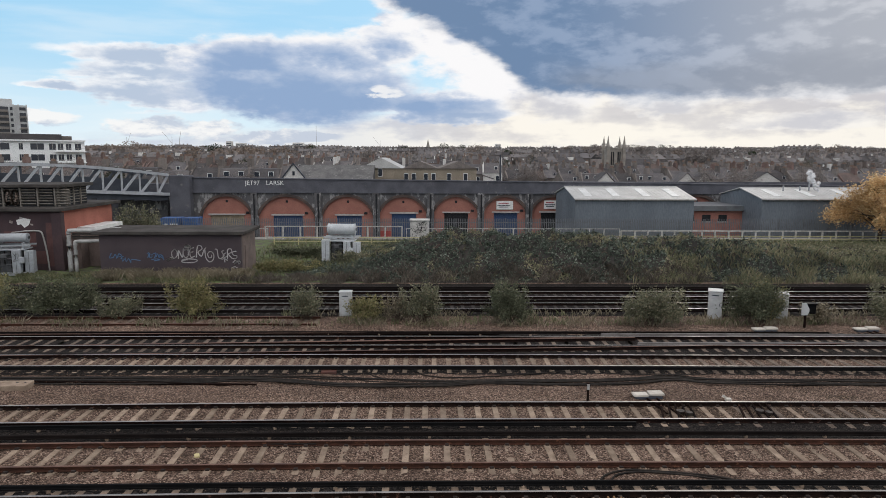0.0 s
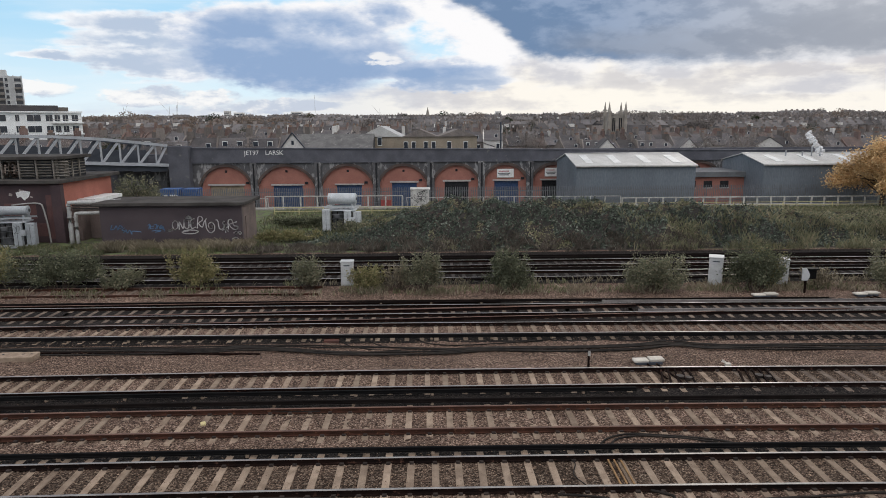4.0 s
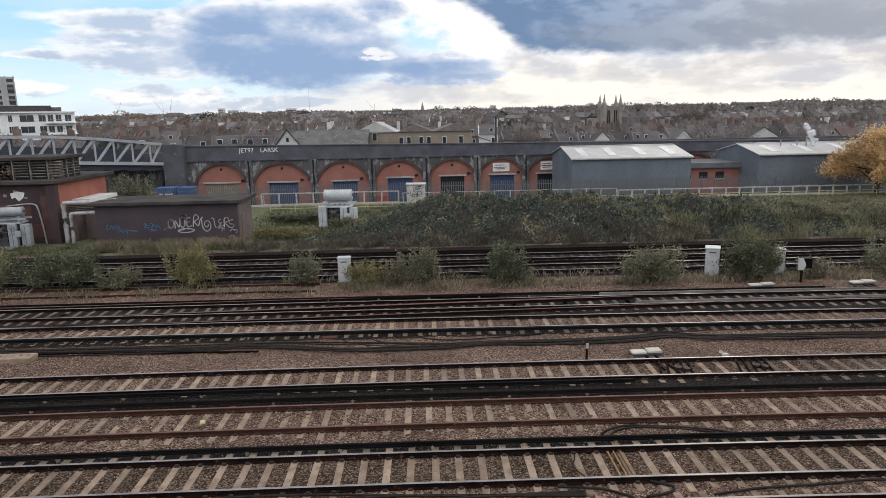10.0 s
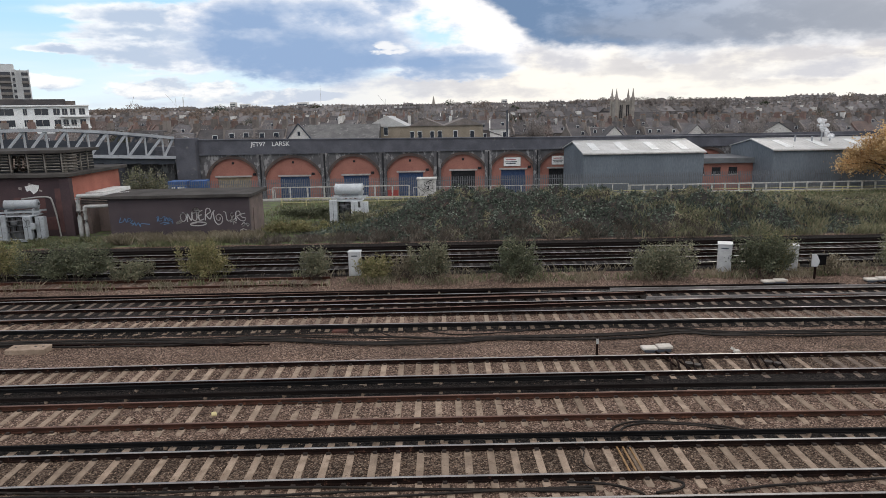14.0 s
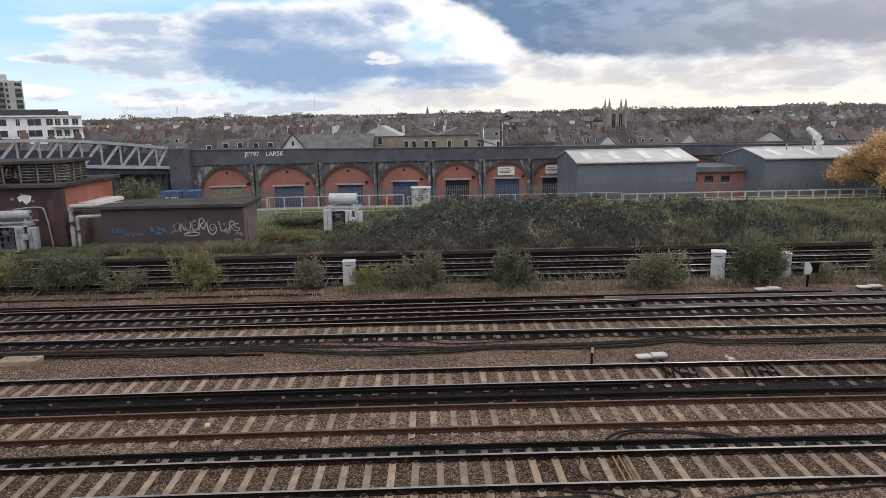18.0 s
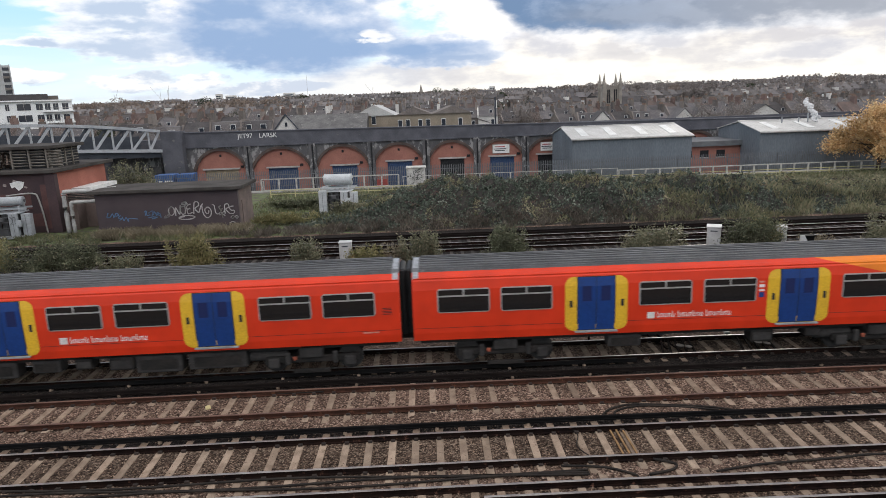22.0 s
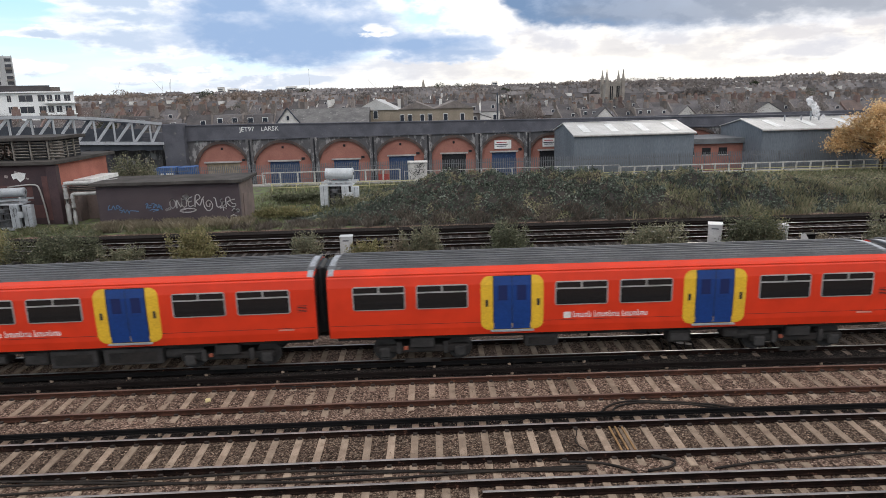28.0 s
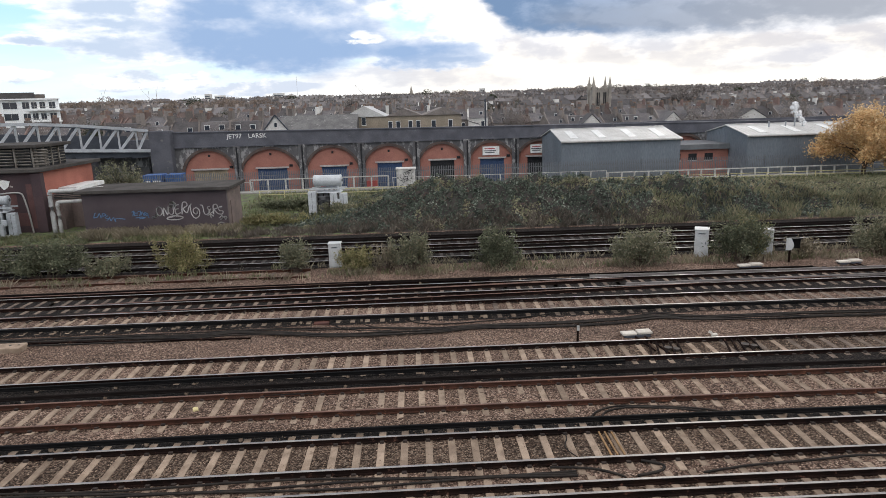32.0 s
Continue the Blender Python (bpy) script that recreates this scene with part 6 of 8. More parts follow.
def hill(x, y):
    """Height of the bramble bank over the yard."""
    x, y = np.asarray(x, float), np.asarray(y, float)
    left = smooth(-7.5, 1.5, x) * 0.75 + 0.25 * smooth(-13, -3, x)
    front = smooth(44.6, 48.2, y)
    back = 1 - 0.72 * smooth(51, 64, y) - 0.28 * smooth(63, 66.5, y)
    far = 1 - 0.15 * smooth(9, 17, x) - 0.33 * smooth(22, 34, x)
    lump = 0.25 * np.sin(x * 0.7 + y * 0.35) + 1.5 * (noise_field(x, y, 0.75) - 0.5) + 0.9 * (noise_field(x + 13, y + 7, 1.7) - 0.5) + 0.35 * (noise_field(x - 5, y * 1.2, 3.6) - 0.5)
    return np.maximum(0.0, left * front * back * far * (2.25 + lump))


def bramble_bank():
    b = empty("bramble_bank", pose(0, 0, 0), "long bank of dark green brambles with reddish stems", "brambles", kind="stuff")
    xs, ys = np.arange(-14, 80, 0.4), np.arange(44.2, 67.4, 0.35)
    X, Y = np.meshgrid(xs, ys)
    Z = hill(X, Y) - 0.12
    n, k = X.shape
    faces = [(i * k + j, i * k + j + 1, (i + 1) * k + j + 1, (i + 1) * k + j) for i in range(n - 1) for j in range(k - 1)]
    me = bpy.data.meshes.new("mound")
    me.from_pydata(np.stack([X, Y, Z], -1).reshape(-1, 3).tolist(), [], faces)
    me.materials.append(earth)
    part("mound", me, earth, b, "earth mound coloured dark for the shade under the leaves")
    m = 330000
    x = rv.uniform(-13, 62, m)
    y = rv.uniform(44.4, 65.5, m)
    h = hill(x, y)
    keep = (h > 0.12) & (rv.uniform(size=m) < np.where(y < 53, 1.0, 0.6))
    x, y, h = x[keep], y[keep], h[keep]
    lump = rv.normal(size=len(x)) * 0.06
    c = np.stack([x, y, h + lump - 0.22 * rv.uniform(size=len(x)) ** 2], -1)
    e = 0.12
    up = np.stack([(hill(x - e, y) - hill(x + e, y)) / (2 * e), (hill(x, y - e) - hill(x, y + e)) / (2 * e), np.ones(len(x))], -1)
    up /= np.linalg.norm(up, axis=1)[:, None]
    mix = (noise_field(x, y, 0.35) > 0.66) | (x + rv.normal(size=len(x)) * 3 + 9 * (noise_field(x, y, 0.5) - 0.5) > 27 + (55 - y) * 0.6)
    part("leaf_cover", soup("leaf_cover", leaves(c[~mix], 0.088, rv, 0.3, 0.7, up[~mix]), bramble_leaf), None, b, "dark green bramble leaves", kind="stuff")
    part("leaf_cover", soup("leaf_cover", leaves(c[mix], 0.088, rv, 0.3, 0.6, up[mix]), bank_leaf), None, b, "paler green leaves and grass", kind="stuff")
    # arching stems
    st = bmesh.new()
    for i in range(420):
        x0, y0 = rv.uniform(-6, 32), rv.uniform(45.0, 54)
        h0 = float(hill(x0, y0))
        if h0 < 0.4:
            continue
        a = rv.uniform(0, math.tau)
        L = rv.uniform(0.5, 1.3)
        p0 = Vector((x0, y0, h0 - 0.15))
        p1 = p0 + Vector((math.cos(a) * L * 0.5, math.sin(a) * L * 0.5, 0.32))
        p2 = p0 + Vector((math.cos(a) * L, math.sin(a) * L, 0.08))
        beam(st, p0, p1, 0.016, 0.016)
        beam(st, p1, p2, 0.014, 0.014)
    part("stem", st, surf("red_brown_stem", (0.16, 0.085, 0.065), (0.11, 0.065, 0.05), rough=0.8, bump=0), b, "reddish arching stems", kind="stuff")


def noise_field(x, y, s):
    """Cheap smooth noise, 0 to 1."""
    v = np.sin(x * s * 2.1 + 1.3 * np.sin(y * s * 1.7)) + np.sin(y * s * 2.9 + 1.1 * np.sin(x * s * 1.3 + 2)) + 0.6 * np.sin((x + y) * s * 4.7 + 0.5) + 0.5 * np.sin((x * 1.7 - y) * s * 6.1)
    return v / 6.2 + 0.5


def tufts(name, xs, ys, zs, height, material, label, wide=0.012):
    """Grass blades standing at the places given."""
    n = len(xs)
    base = np.stack([xs, ys, zs], -1)
    a = rv.uniform(0, math.tau, n)
    h = height * rv.uniform(0.5, 1.3, n)
    lean = rv.normal(size=(n, 2)) * 0.35 * h[:, None]
    w = np.stack([np.cos(a), np.sin(a), np.zeros(n)], -1) * wide
    top = base + np.stack([lean[:, 0], lean[:, 1], h], -1)
    mid = base + np.stack([lean[:, 0] * 0.35, lean[:, 1] * 0.35, h * 0.55], -1)
    q = np.stack([base - w, base + w, mid + w * 0.8, top], 1)
    ob = new(name, soup(name, q, material))
    return tagged(ob, label, "grass", kind="stuff")


def bush(m, w, d, h, material, n, label, seed, leaf=0.055):
    """A shrub: twigs from the root and many small leaves in an uneven crown."""
    r = np.random.default_rng(seed)
    b = empty("bush", m, label, "bush", "lineside bushes")
    tw = bmesh.new()
    tips = []
    for i in range(34):
        a, u = r.uniform(0, math.tau), r.uniform(0.2, 1.0)
        tip = Vector((math.cos(a) * w / 1.8 * u, math.sin(a) * d / 1.9 * u, h * (1.08 - 0.62 * u * u) * r.uniform(0.6, 1.2)))
        root = Vector((tip.x * 0.25, tip.y * 0.25, -0.05))
        midp = root.lerp(tip, 0.55) + Vector(r.normal(size=3) * 0.07)
        rod(tw, root, midp, 0.016, 4, 0.011)
        rod(tw, midp, tip, 0.010, 4, 0.004)
        tips.append((midp, tip))
    for i in range(14):
        a, u = r.uniform(0, math.tau), r.uniform(0.3, 1.1)
        p = Vector((math.cos(a) * w / 2 * u, math.sin(a) * d / 2 * u, h * 0.45))
        q = p + Vector((r.normal() * 0.14 + math.cos(a) * 0.15, r.normal() * 0.1, h * r.uniform(0.35, 0.75)))
        rod(tw, p, q, 0.008, 4, 0.003)
        tips.append((p, q))
    part("twig", tw, twig, b, "brown twigs", kind="stuff")
    k = r.integers(0, len(tips), n)
    t = r.uniform(-0.25, 1.12, n)
    P = np.array([[*a] for a, _ in tips])[k]
    Q = np.array([[*q] for _, q in tips])[k]
    spread = 0.16 + 0.10 * r.uniform(size=n)
    c = P + (Q - P) * t[:, None] + r.normal(size=(n, 3)) * (spread * np.array([[w / 2.6], [d / 2.4], [h / 2.1]])).T * 0.6
    c[:, 2] = np.clip(c[:, 2], 0.02, None)
    part("leaf_crown", soup("leaf_crown", leaves(c, leaf, r, 0.1), material), None, b, "crown of small leaves", kind="stuff")
    return b


bramble_bank()
for i, (x, y, w, d, h, mt, n, lab) in enumerate((
        (-24.6, 36.0, 2.6, 1.8, 1.9, bush_yellow, 5200, "yellow-green bush beside the track"),
        (-20.6, 35.2, 5.0, 2.2, 1.75, bush_dark, 11000, "broad dark green bush beside the track"),
        (-17.0, 34.9, 2.0, 1.4, 1.05, bush_leaf, 3500, "low straggling green bush beside the track"),
        (-12.95, 35.1, 2.7, 1.7, 1.75, bush_yellow, 6500, "yellow-green bush with bare shoots"),
        (-6.7, 34.6, 1.7, 1.3, 1.55, bush_leaf, 3800, "grey-green upright bush beside the track"),
        (-3.45, 34.3, 1.8, 1.2, 1.15, bush_yellow, 3600, "small yellow-green bush by the cabinet"),
        (-1.75, 34.3, 1.4, 1.1, 1.2, dry_grass, 1600, "half-bare browning bush beside the track"),
        (-0.4, 34.1, 2.1, 1.4, 1.75, bush_leaf, 5200, "thin grey-green bush beside the track"),
        (4.2, 33.6, 2.5, 1.7, 1.8, bush_dark, 7500, "dense dark green bush in dry grass"),
        (12.0, 33.3, 3.6, 1.8, 1.65, bush_leaf, 8500, "broad olive-green bush in dry grass"),
        (17.3, 33.4, 3.0, 2.0, 2.0, bush_dark, 8500, "tall dark green bush between cabinets"),
        (18.1, 33.9, 2.0, 1.5, 1.9, bush_yellow, 3500, "yellow-green bush behind the dark one"),
        (21.0, 33.6, 1.6, 1.2, 1.0, dry_grass, 1500, "browning bush beside the ground signal"),
        (25.2, 33.4, 3.4, 2.0, 1.9, bush_leaf, 7500, "olive-green bush beside the track"),
        (31.0, 33.8, 3.4, 2.0, 1.8, bush_leaf, 5500, "olive-green bush beside the track"),
        (-30.0, 36.0, 4.0, 2.0, 1.7, bush_leaf, 5500, "green bush beside the track"))):
    bush(pose(x, y, 0), w, d, h, mt, n, lab, 100 + i)
bush(pose(-27.2, 61.0, 0), 3.6, 3.0, 3.5, bush_leaf, 9000, "tall grey-green shrub behind the hut", 140, 0.08)
bush(pose(-6.0, 51.0, 0), 3.0, 2.0, 1.1, bush_leaf, 4500, "green shrub in front of the transformer", 141, 0.07)
bush(pose(-11.0, 49.3, 0), 4.6, 1.6, 0.7, bush_yellow, 5500, "low green shrub beside the hut", 142, 0.07)
bush(pose(-10.5, 56.5, 0), 7.0, 1.4, 0.8, bush_dark, 6500, "low dark hedge behind the hut", 143, 0.08)
# grass between the tracks and on the banks
n = 16000
x, y = rv.uniform(-34, 34, n), rv.uniform(32.6, 35.6, n)
ok = noise_field(x, y, 0.8) > np.where(x < -4, 0.72, 0.54)
tufts("dry_grass_strip", x[ok], y[ok], np.zeros(ok.sum()), 0.34, dry_grass, "dry straw-coloured grass between the tracks")
n = 9000
x, y = rv.uniform(-34, 34, n), rv.uniform(33.0, 35.6, n)
ok = noise_field(x + 40, y, 0.6) > np.where(x < -4, 0.64, 0.56)
tufts("weeds", x[ok], y[ok], np.zeros(ok.sum()), 0.3, green_grass, "green weeds between the tracks", 0.02)
n = 30000
x, y = rv.uniform(-44, -12, n), 44.5 + 3.4 * rv.uniform(size=n) ** 0.8
ok = noise_field(x, y, 0.7) > 0.44
tufts("rough_grass", x[ok], y[ok], np.zeros(ok.sum()), 0.30, green_grass, "short green grass in front of the hut", 0.02)
n = 12000
x, y = rv.uniform(-24, -13, n), rv.uniform(45.6, 47.7, n)
ok = noise_field(x, y, 1.1) > 0.5
tufts("dry_stems", x[ok], y[ok], np.zeros(ok.sum()), 0.55, dry_grass, "pale dry stems against the hut wall", 0.018)
n = 15000
x, y = rv.uniform(-14, 20, n), rv.uniform(44.3, 46.6, n)
ok = noise_field(x, y, 1.2) > 0.52
tufts("dead_stems", x[ok], y[ok], np.maximum(0, hill(x, y))[ok] * 0.8, 0.45, leafy("dead_brown_stem", (0.075, 0.062, 0.050), (0.125, 0.105, 0.085), (0.23, 0.20, 0.165), 0.2), "dead brown stems at the foot of the bank", 0.014)
n = 26000
x, y = 14 + 46 * rv.power(1.4, n), rv.uniform(44.3, 48.6, n)
ok = noise_field(x, y, 0.7) > 0.47
tufts("yellow_grass", x[ok], y[ok], np.maximum(0, hill(x, y))[ok] * 0.9, 0.5, bank_leaf, "yellow-green grass clumps at the foot of the bank", 0.025)
n = 9000
x, y = rv.uniform(14, 60, n), rv.uniform(48, 62, n)
ok = noise_field(x, y, 0.45) > 0.62
tufts("yellow_grass", x[ok], y[ok], np.maximum(0, hill(x, y))[ok] + 0.0, 0.22, bank_leaf, "yellow-green grass clumps on the bank", 0.03)
n = 26000
x, y = rv.uniform(-16, 60, n), rv.uniform(48, 68, n)
ok = (x < -3) | (y > 62)
tufts("bank_grass", x[ok], y[ok], np.maximum(0, hill(x, y))[ok] * 0.9, 0.32, green_grass, "bright grass on the bank", 0.03)


def autumn_tree(m, h, spread, n, label):
    r = np.random.default_rng(77)
    t = empty("tree", m, label, "tree")
    wood = bmesh.new()
    rod(wood, (0, 0, -0.1), (0.1, 0, h * 0.35), 0.24, 8, 0.16)
    tips = []
    for i in range(44):
        a = r.uniform(0, math.tau)
        u = r.uniform(0.1, 1) ** 0.7
        p0 = Vector((0.08, 0, h * r.uniform(0.15, 0.4)))
        tip = Vector((math.cos(a) * spread * u, math.sin(a) * spread * u, h * (1.0 - 0.62 * u ** 1.7) * r.uniform(0.8, 1.03)))
        mid = p0.lerp(tip, 0.5) + Vector((0, 0, 0.35))
        rod(wood, p0, mid, 0.08, 5, 0.045)
        rod(wood, mid, tip, 0.045, 5, 0.012)
        tips.append((mid, tip))
        for k in range(3):
            q = mid.lerp(tip, r.uniform(0.2, 0.9))
            s = q + Vector(r.normal(size=3) * 0.6)
            rod(wood, q, s, 0.02, 4, 0.006)
            tips.append((q, s))
    part("trunk", wood, twig, t, "brown trunk and limbs")
    k = r.integers(0, len(tips), n)
    P, Q = np.array([[*a] for a, _ in tips])[k], np.array([[*q] for _, q in tips])[k]
    c = P + (Q - P) * r.uniform(0.0, 1.15, n)[:, None] + r.normal(size=(n, 3)) * 0.42
    c = c[c[:, 2] > 0.25]
    part("crown", soup("crown", leaves(c, 0.12, r, 0.1), autumn_leaf), None, t, "orange-yellow autumn leaves", kind="stuff")


autumn_tree(pose(47.6, 66.8, 0.0), 6.8, 5.0, 46000, "autumn tree with orange-yellow leaves beside the fence")

# ---- town beyond the viaduct ----
rcity = np.random.default_rng(9)
roof_slate = surf("grey_slate_roof", (0.074, 0.069, 0.071), (0.112, 0.102, 0.099), scale=0.4, fine=3, rough=0.8, bump=0.1, vary=0.4, spec=0.12)
roof_tile = surf("brown_tile_roof", (0.105, 0.078, 0.068), (0.078, 0.062, 0.057), scale=0.4, fine=3, rough=0.85, bump=0.1, vary=0.3, spec=0.1)
wall_stock = surf("london_stock_brick", (0.175, 0.150, 0.132), (0.125, 0.108, 0.100), scale=0.3, fine=4, rough=0.9, bump=0.1, vary=0.35)
wall_redb = surf("dull_red_brick", (0.165, 0.108, 0.092), (0.125, 0.088, 0.078), scale=0.3, fine=4, rough=0.9, bump=0.1, vary=0.3)
wall_pale = surf("pale_render", (0.55, 0.53, 0.50), (0.45, 0.43, 0.40), scale=0.3, fine=4, rough=0.8, bump=0.05, vary=0.15)
pane_dark = plain_gloss("dark_window_glass", (0.03, 0.035, 0.045), 0.12)
frame_white = surf("white_window_frame", (0.70, 0.70, 0.68), rough=0.6, bump=0)


def window(parent, x, y, z, w, h, frame=True):
    wn = part("window", box(bmesh.new(), (x, y - 0.03, z), (w, 0.1, h)), frame_white, parent)
    part("pane", box(bmesh.new(), (x, y - 0.085, z), (w * 0.84, 0.02, h * 0.86)), pane_dark, wn)


def terrace_house(kind):
    """One narrow house of a terrace, 5.4 m wide, with its roof, stacks and rear windows."""
    wall = (wall_stock, wall_redb, wall_pale, wall_stock)[kind]
    roof = (roof_slate, roof_tile, roof_slate, roof_slate)[kind]
    h = empty("terraced_house", pose(0, 0, -500), ("brown stock brick terraced house with a slate roof", "dull red brick terraced house with a tiled roof", "pale rendered terraced house with a slate roof", "brick terraced house with a slate mansard roof")[kind], "house", "houses of the town")
    W, D, H = 5.4, 9.0, 6.0
    part("wall", box(bmesh.new(), (0, D / 2, H / 2 - 1.5), (W, D, H + 3)), wall, h)
    if kind == 3:
        r = extrude(bmesh.new(), ((-0.2, H), (D + 0.2, H), (D - 1.2, H + 2.3), (1.2, H + 2.3)), -W / 2, W / 2, "x")
        part("roof", r, roof, h)
        for x in (-1.3, 1.3):
            window(h, x, 0.45, H + 1.15, 1.0, 1.3)
    else:
        r = extrude(bmesh.new(), ((-0.35, H - 0.1), (D + 0.35, H - 0.1), (D / 2, H + 2.6)), -W / 2, W / 2, "x")
        part("roof", r, roof, h)
    # party wall that stands up through the roof, and a rear wing with a lean-to roof
    top = ((-0.3, H - 0.6), (D + 0.3, H - 0.6), (D + 0.3, H + 0.25), (D - 1.2, H + 2.65), (1.2, H + 2.65), (-0.3, H + 0.25)) if kind == 3 else ((-0.4, H - 0.6), (D + 0.4, H - 0.6), (D + 0.4, H + 0.2), (D / 2, H + 2.95), (-0.4, H + 0.2))
    part("party_wall", extrude(bmesh.new(), top, -W / 2 - 0.17, -W / 2 + 0.17, "x"), wall, h)
    hw = 4.7 if kind != 1 else 5.3
    part("rear_wing", extrude(bmesh.new(), ((-2.6, -1.5), (0.15, -1.5), (0.15, hw - 0.5), (-1.2 if kind == 1 else -2.6, hw + 0.4)), -4.2, 0.0, "y"), wall, h)
    part("wing_roof", extrude(bmesh.new(), ((-2.75, hw + 0.45), (0.3, hw - 0.55), (0.3, hw - 0.4), (-2.75, hw + 0.6)), -4.4, 0.0, "y"), roof, h)
    window(h, -1.25, -4.2, hw - 1.5, 0.9, 1.3)
    if kind in (0, 2):
        window(h, 0.9, 1.3, H + 1.05, 0.9, 1.1)
    c = part("chimney", box(bmesh.new(), (W / 2 - 0.35, D / 2, H + 2.5), (0.75, 2.5, 3.2)), wall, h)
    pots = bmesh.new()
    for k in range(4):
        rod(pots, (W / 2 - 0.35, D / 2 - 0.9 + k * 0.6, H + 4.05), (W / 2 - 0.35, D / 2 - 0.9 + k * 0.6, H + 4.65), 0.15, 6)
    part("chimney_pot", pots, surf("terracotta_pot", (0.20, 0.135, 0.105), rough=0.9, bump=0), c, "row of clay pots")
    for z in (1.4, 4.3):
        window(h, 1.35, 0.0, z, 1.0, 1.5)
    return h


HOUSES = [terrace_house(k) for k in range(4)]
spots = []


def row(x0, y0, n, turn, kinds, step=5.4):
    d = Vector((math.cos(radians(turn)), math.sin(radians(turn)), 0))
    for i in range(n):
        p = Vector((x0, y0, 0)) + d * step * i
        k = kinds[i % len(kinds)]
        spots.append((0 if k == 2 and p.x > 18 and i % 4 else k, p.x, p.y, turn))


for x0, y0, n, turn, kinds in ((-52, 118, 6, 4, (3, 3, 0)), (-96, 140, 7, 10, (0, 1)), (-70, 165, 8, -6, (1, 0, 0)), (-30, 150, 5, 2, (3, 2, 3)), 
                               (-20, 185, 8, -4, (0, 2, 0)), (-120, 190, 9, 5, (1, 1, 0)), (-60, 215, 10, -3, (0, 0, 2)), (10, 220, 11, 4, (0, 1, 0, 0)),
                               (80, 205, 11, -2, (0, 0, 2, 0)), (40, 180, 6, 8, (0, 3, 0)), (120, 190, 9, -6, (0, 1, 0)), (60, 240, 12, 5, (0, 0, 1, 2)), (130, 245, 10, -4, (0, 2, 0)), (95, 225, 8, 12, (0, 1)), (0, 250, 10, -6, (0, 3, 2)), (-10, 205, 8, 5, (0, 0, 1)), (-150, 260, 12, 3, (0, 1)), (-70, 280, 12, -4, (1, 0)), (5, 290, 13, 2, (2, 0, 0)), (85, 275, 14, -3, (0, 0, 1)), (-230, 380, 14, 4, (0, 1, 2)),
                               (-130, 400, 15, -3, (0, 0)), (-30, 390, 15, 3, (0, 2, 1)), (70, 395, 14, -2, (0, 1)), (165, 370, 14, 4, (0, 0, 2)), (-330, 560, 14, 0, (0, 1)), (-200, 540, 14, 4, (0, 2)), (-90, 570, 14, -3, (1, 0)),
                               (30, 550, 14, 2, (0, 0, 2)), (140, 530, 14, -3, (0, 1)), (250, 560, 14, 3, (0, 2))):
    row(x0, y0, n, turn, kinds)
def put_copies(models, places):
    """Copies of a few models, whose parts are looked up once."""
    kits = [[(o, o.parent) for o in (m, *m.children_recursive)] for m in models]
    for k, m in places:
        made = {}
        for o, up in kits[k]:
            made[o] = o.copy()
            scene.collection.objects.link(made[o])
            made[o].parent = made.get(up)
        made[kits[k][0][0]].matrix_basis = m
    for kit in kits:
        for o, _ in kit[::-1]:
            bpy.data.objects.remove(o)


put_copies(HOUSES, [(k, pose(x, y, float(land(x, y)) + rcity.uniform(-0.6, 0.5) - (2.6 if x > 18 else 0.0), 0, 0, turn)) for k, x, y, turn in spots if y < 300])

# farther streets, joined
far_wall, far_win, far_pale, roof_v, roof_f = [], [], [], [], []
streets = [(x, y, 5.4, radians(turn), 6.0) for k, x, y, turn in spots if y >= 300]
for i in range(250):
    y = 320 + 1080 * rcity.uniform() ** 0.8
    x, turn, n = rcity.uniform(-0.9, 0.9) * y, rcity.normal() * 0.22, int(rcity.integers(5, 15))
    hh = rcity.uniform(5.6, 8.6)
    for j in range(n):
        streets.append((x + j * 5.4 * math.cos(turn), y + j * 5.4 * math.sin(turn), 5.4, turn, hh))
for i in range(160):
    y = rcity.uniform(560, 1400)
    streets.append((rcity.uniform(-0.9, 0.9) * y, y, rcity.uniform(12, 30), rcity.normal() * 0.35, rcity.uniform(7, 11)))
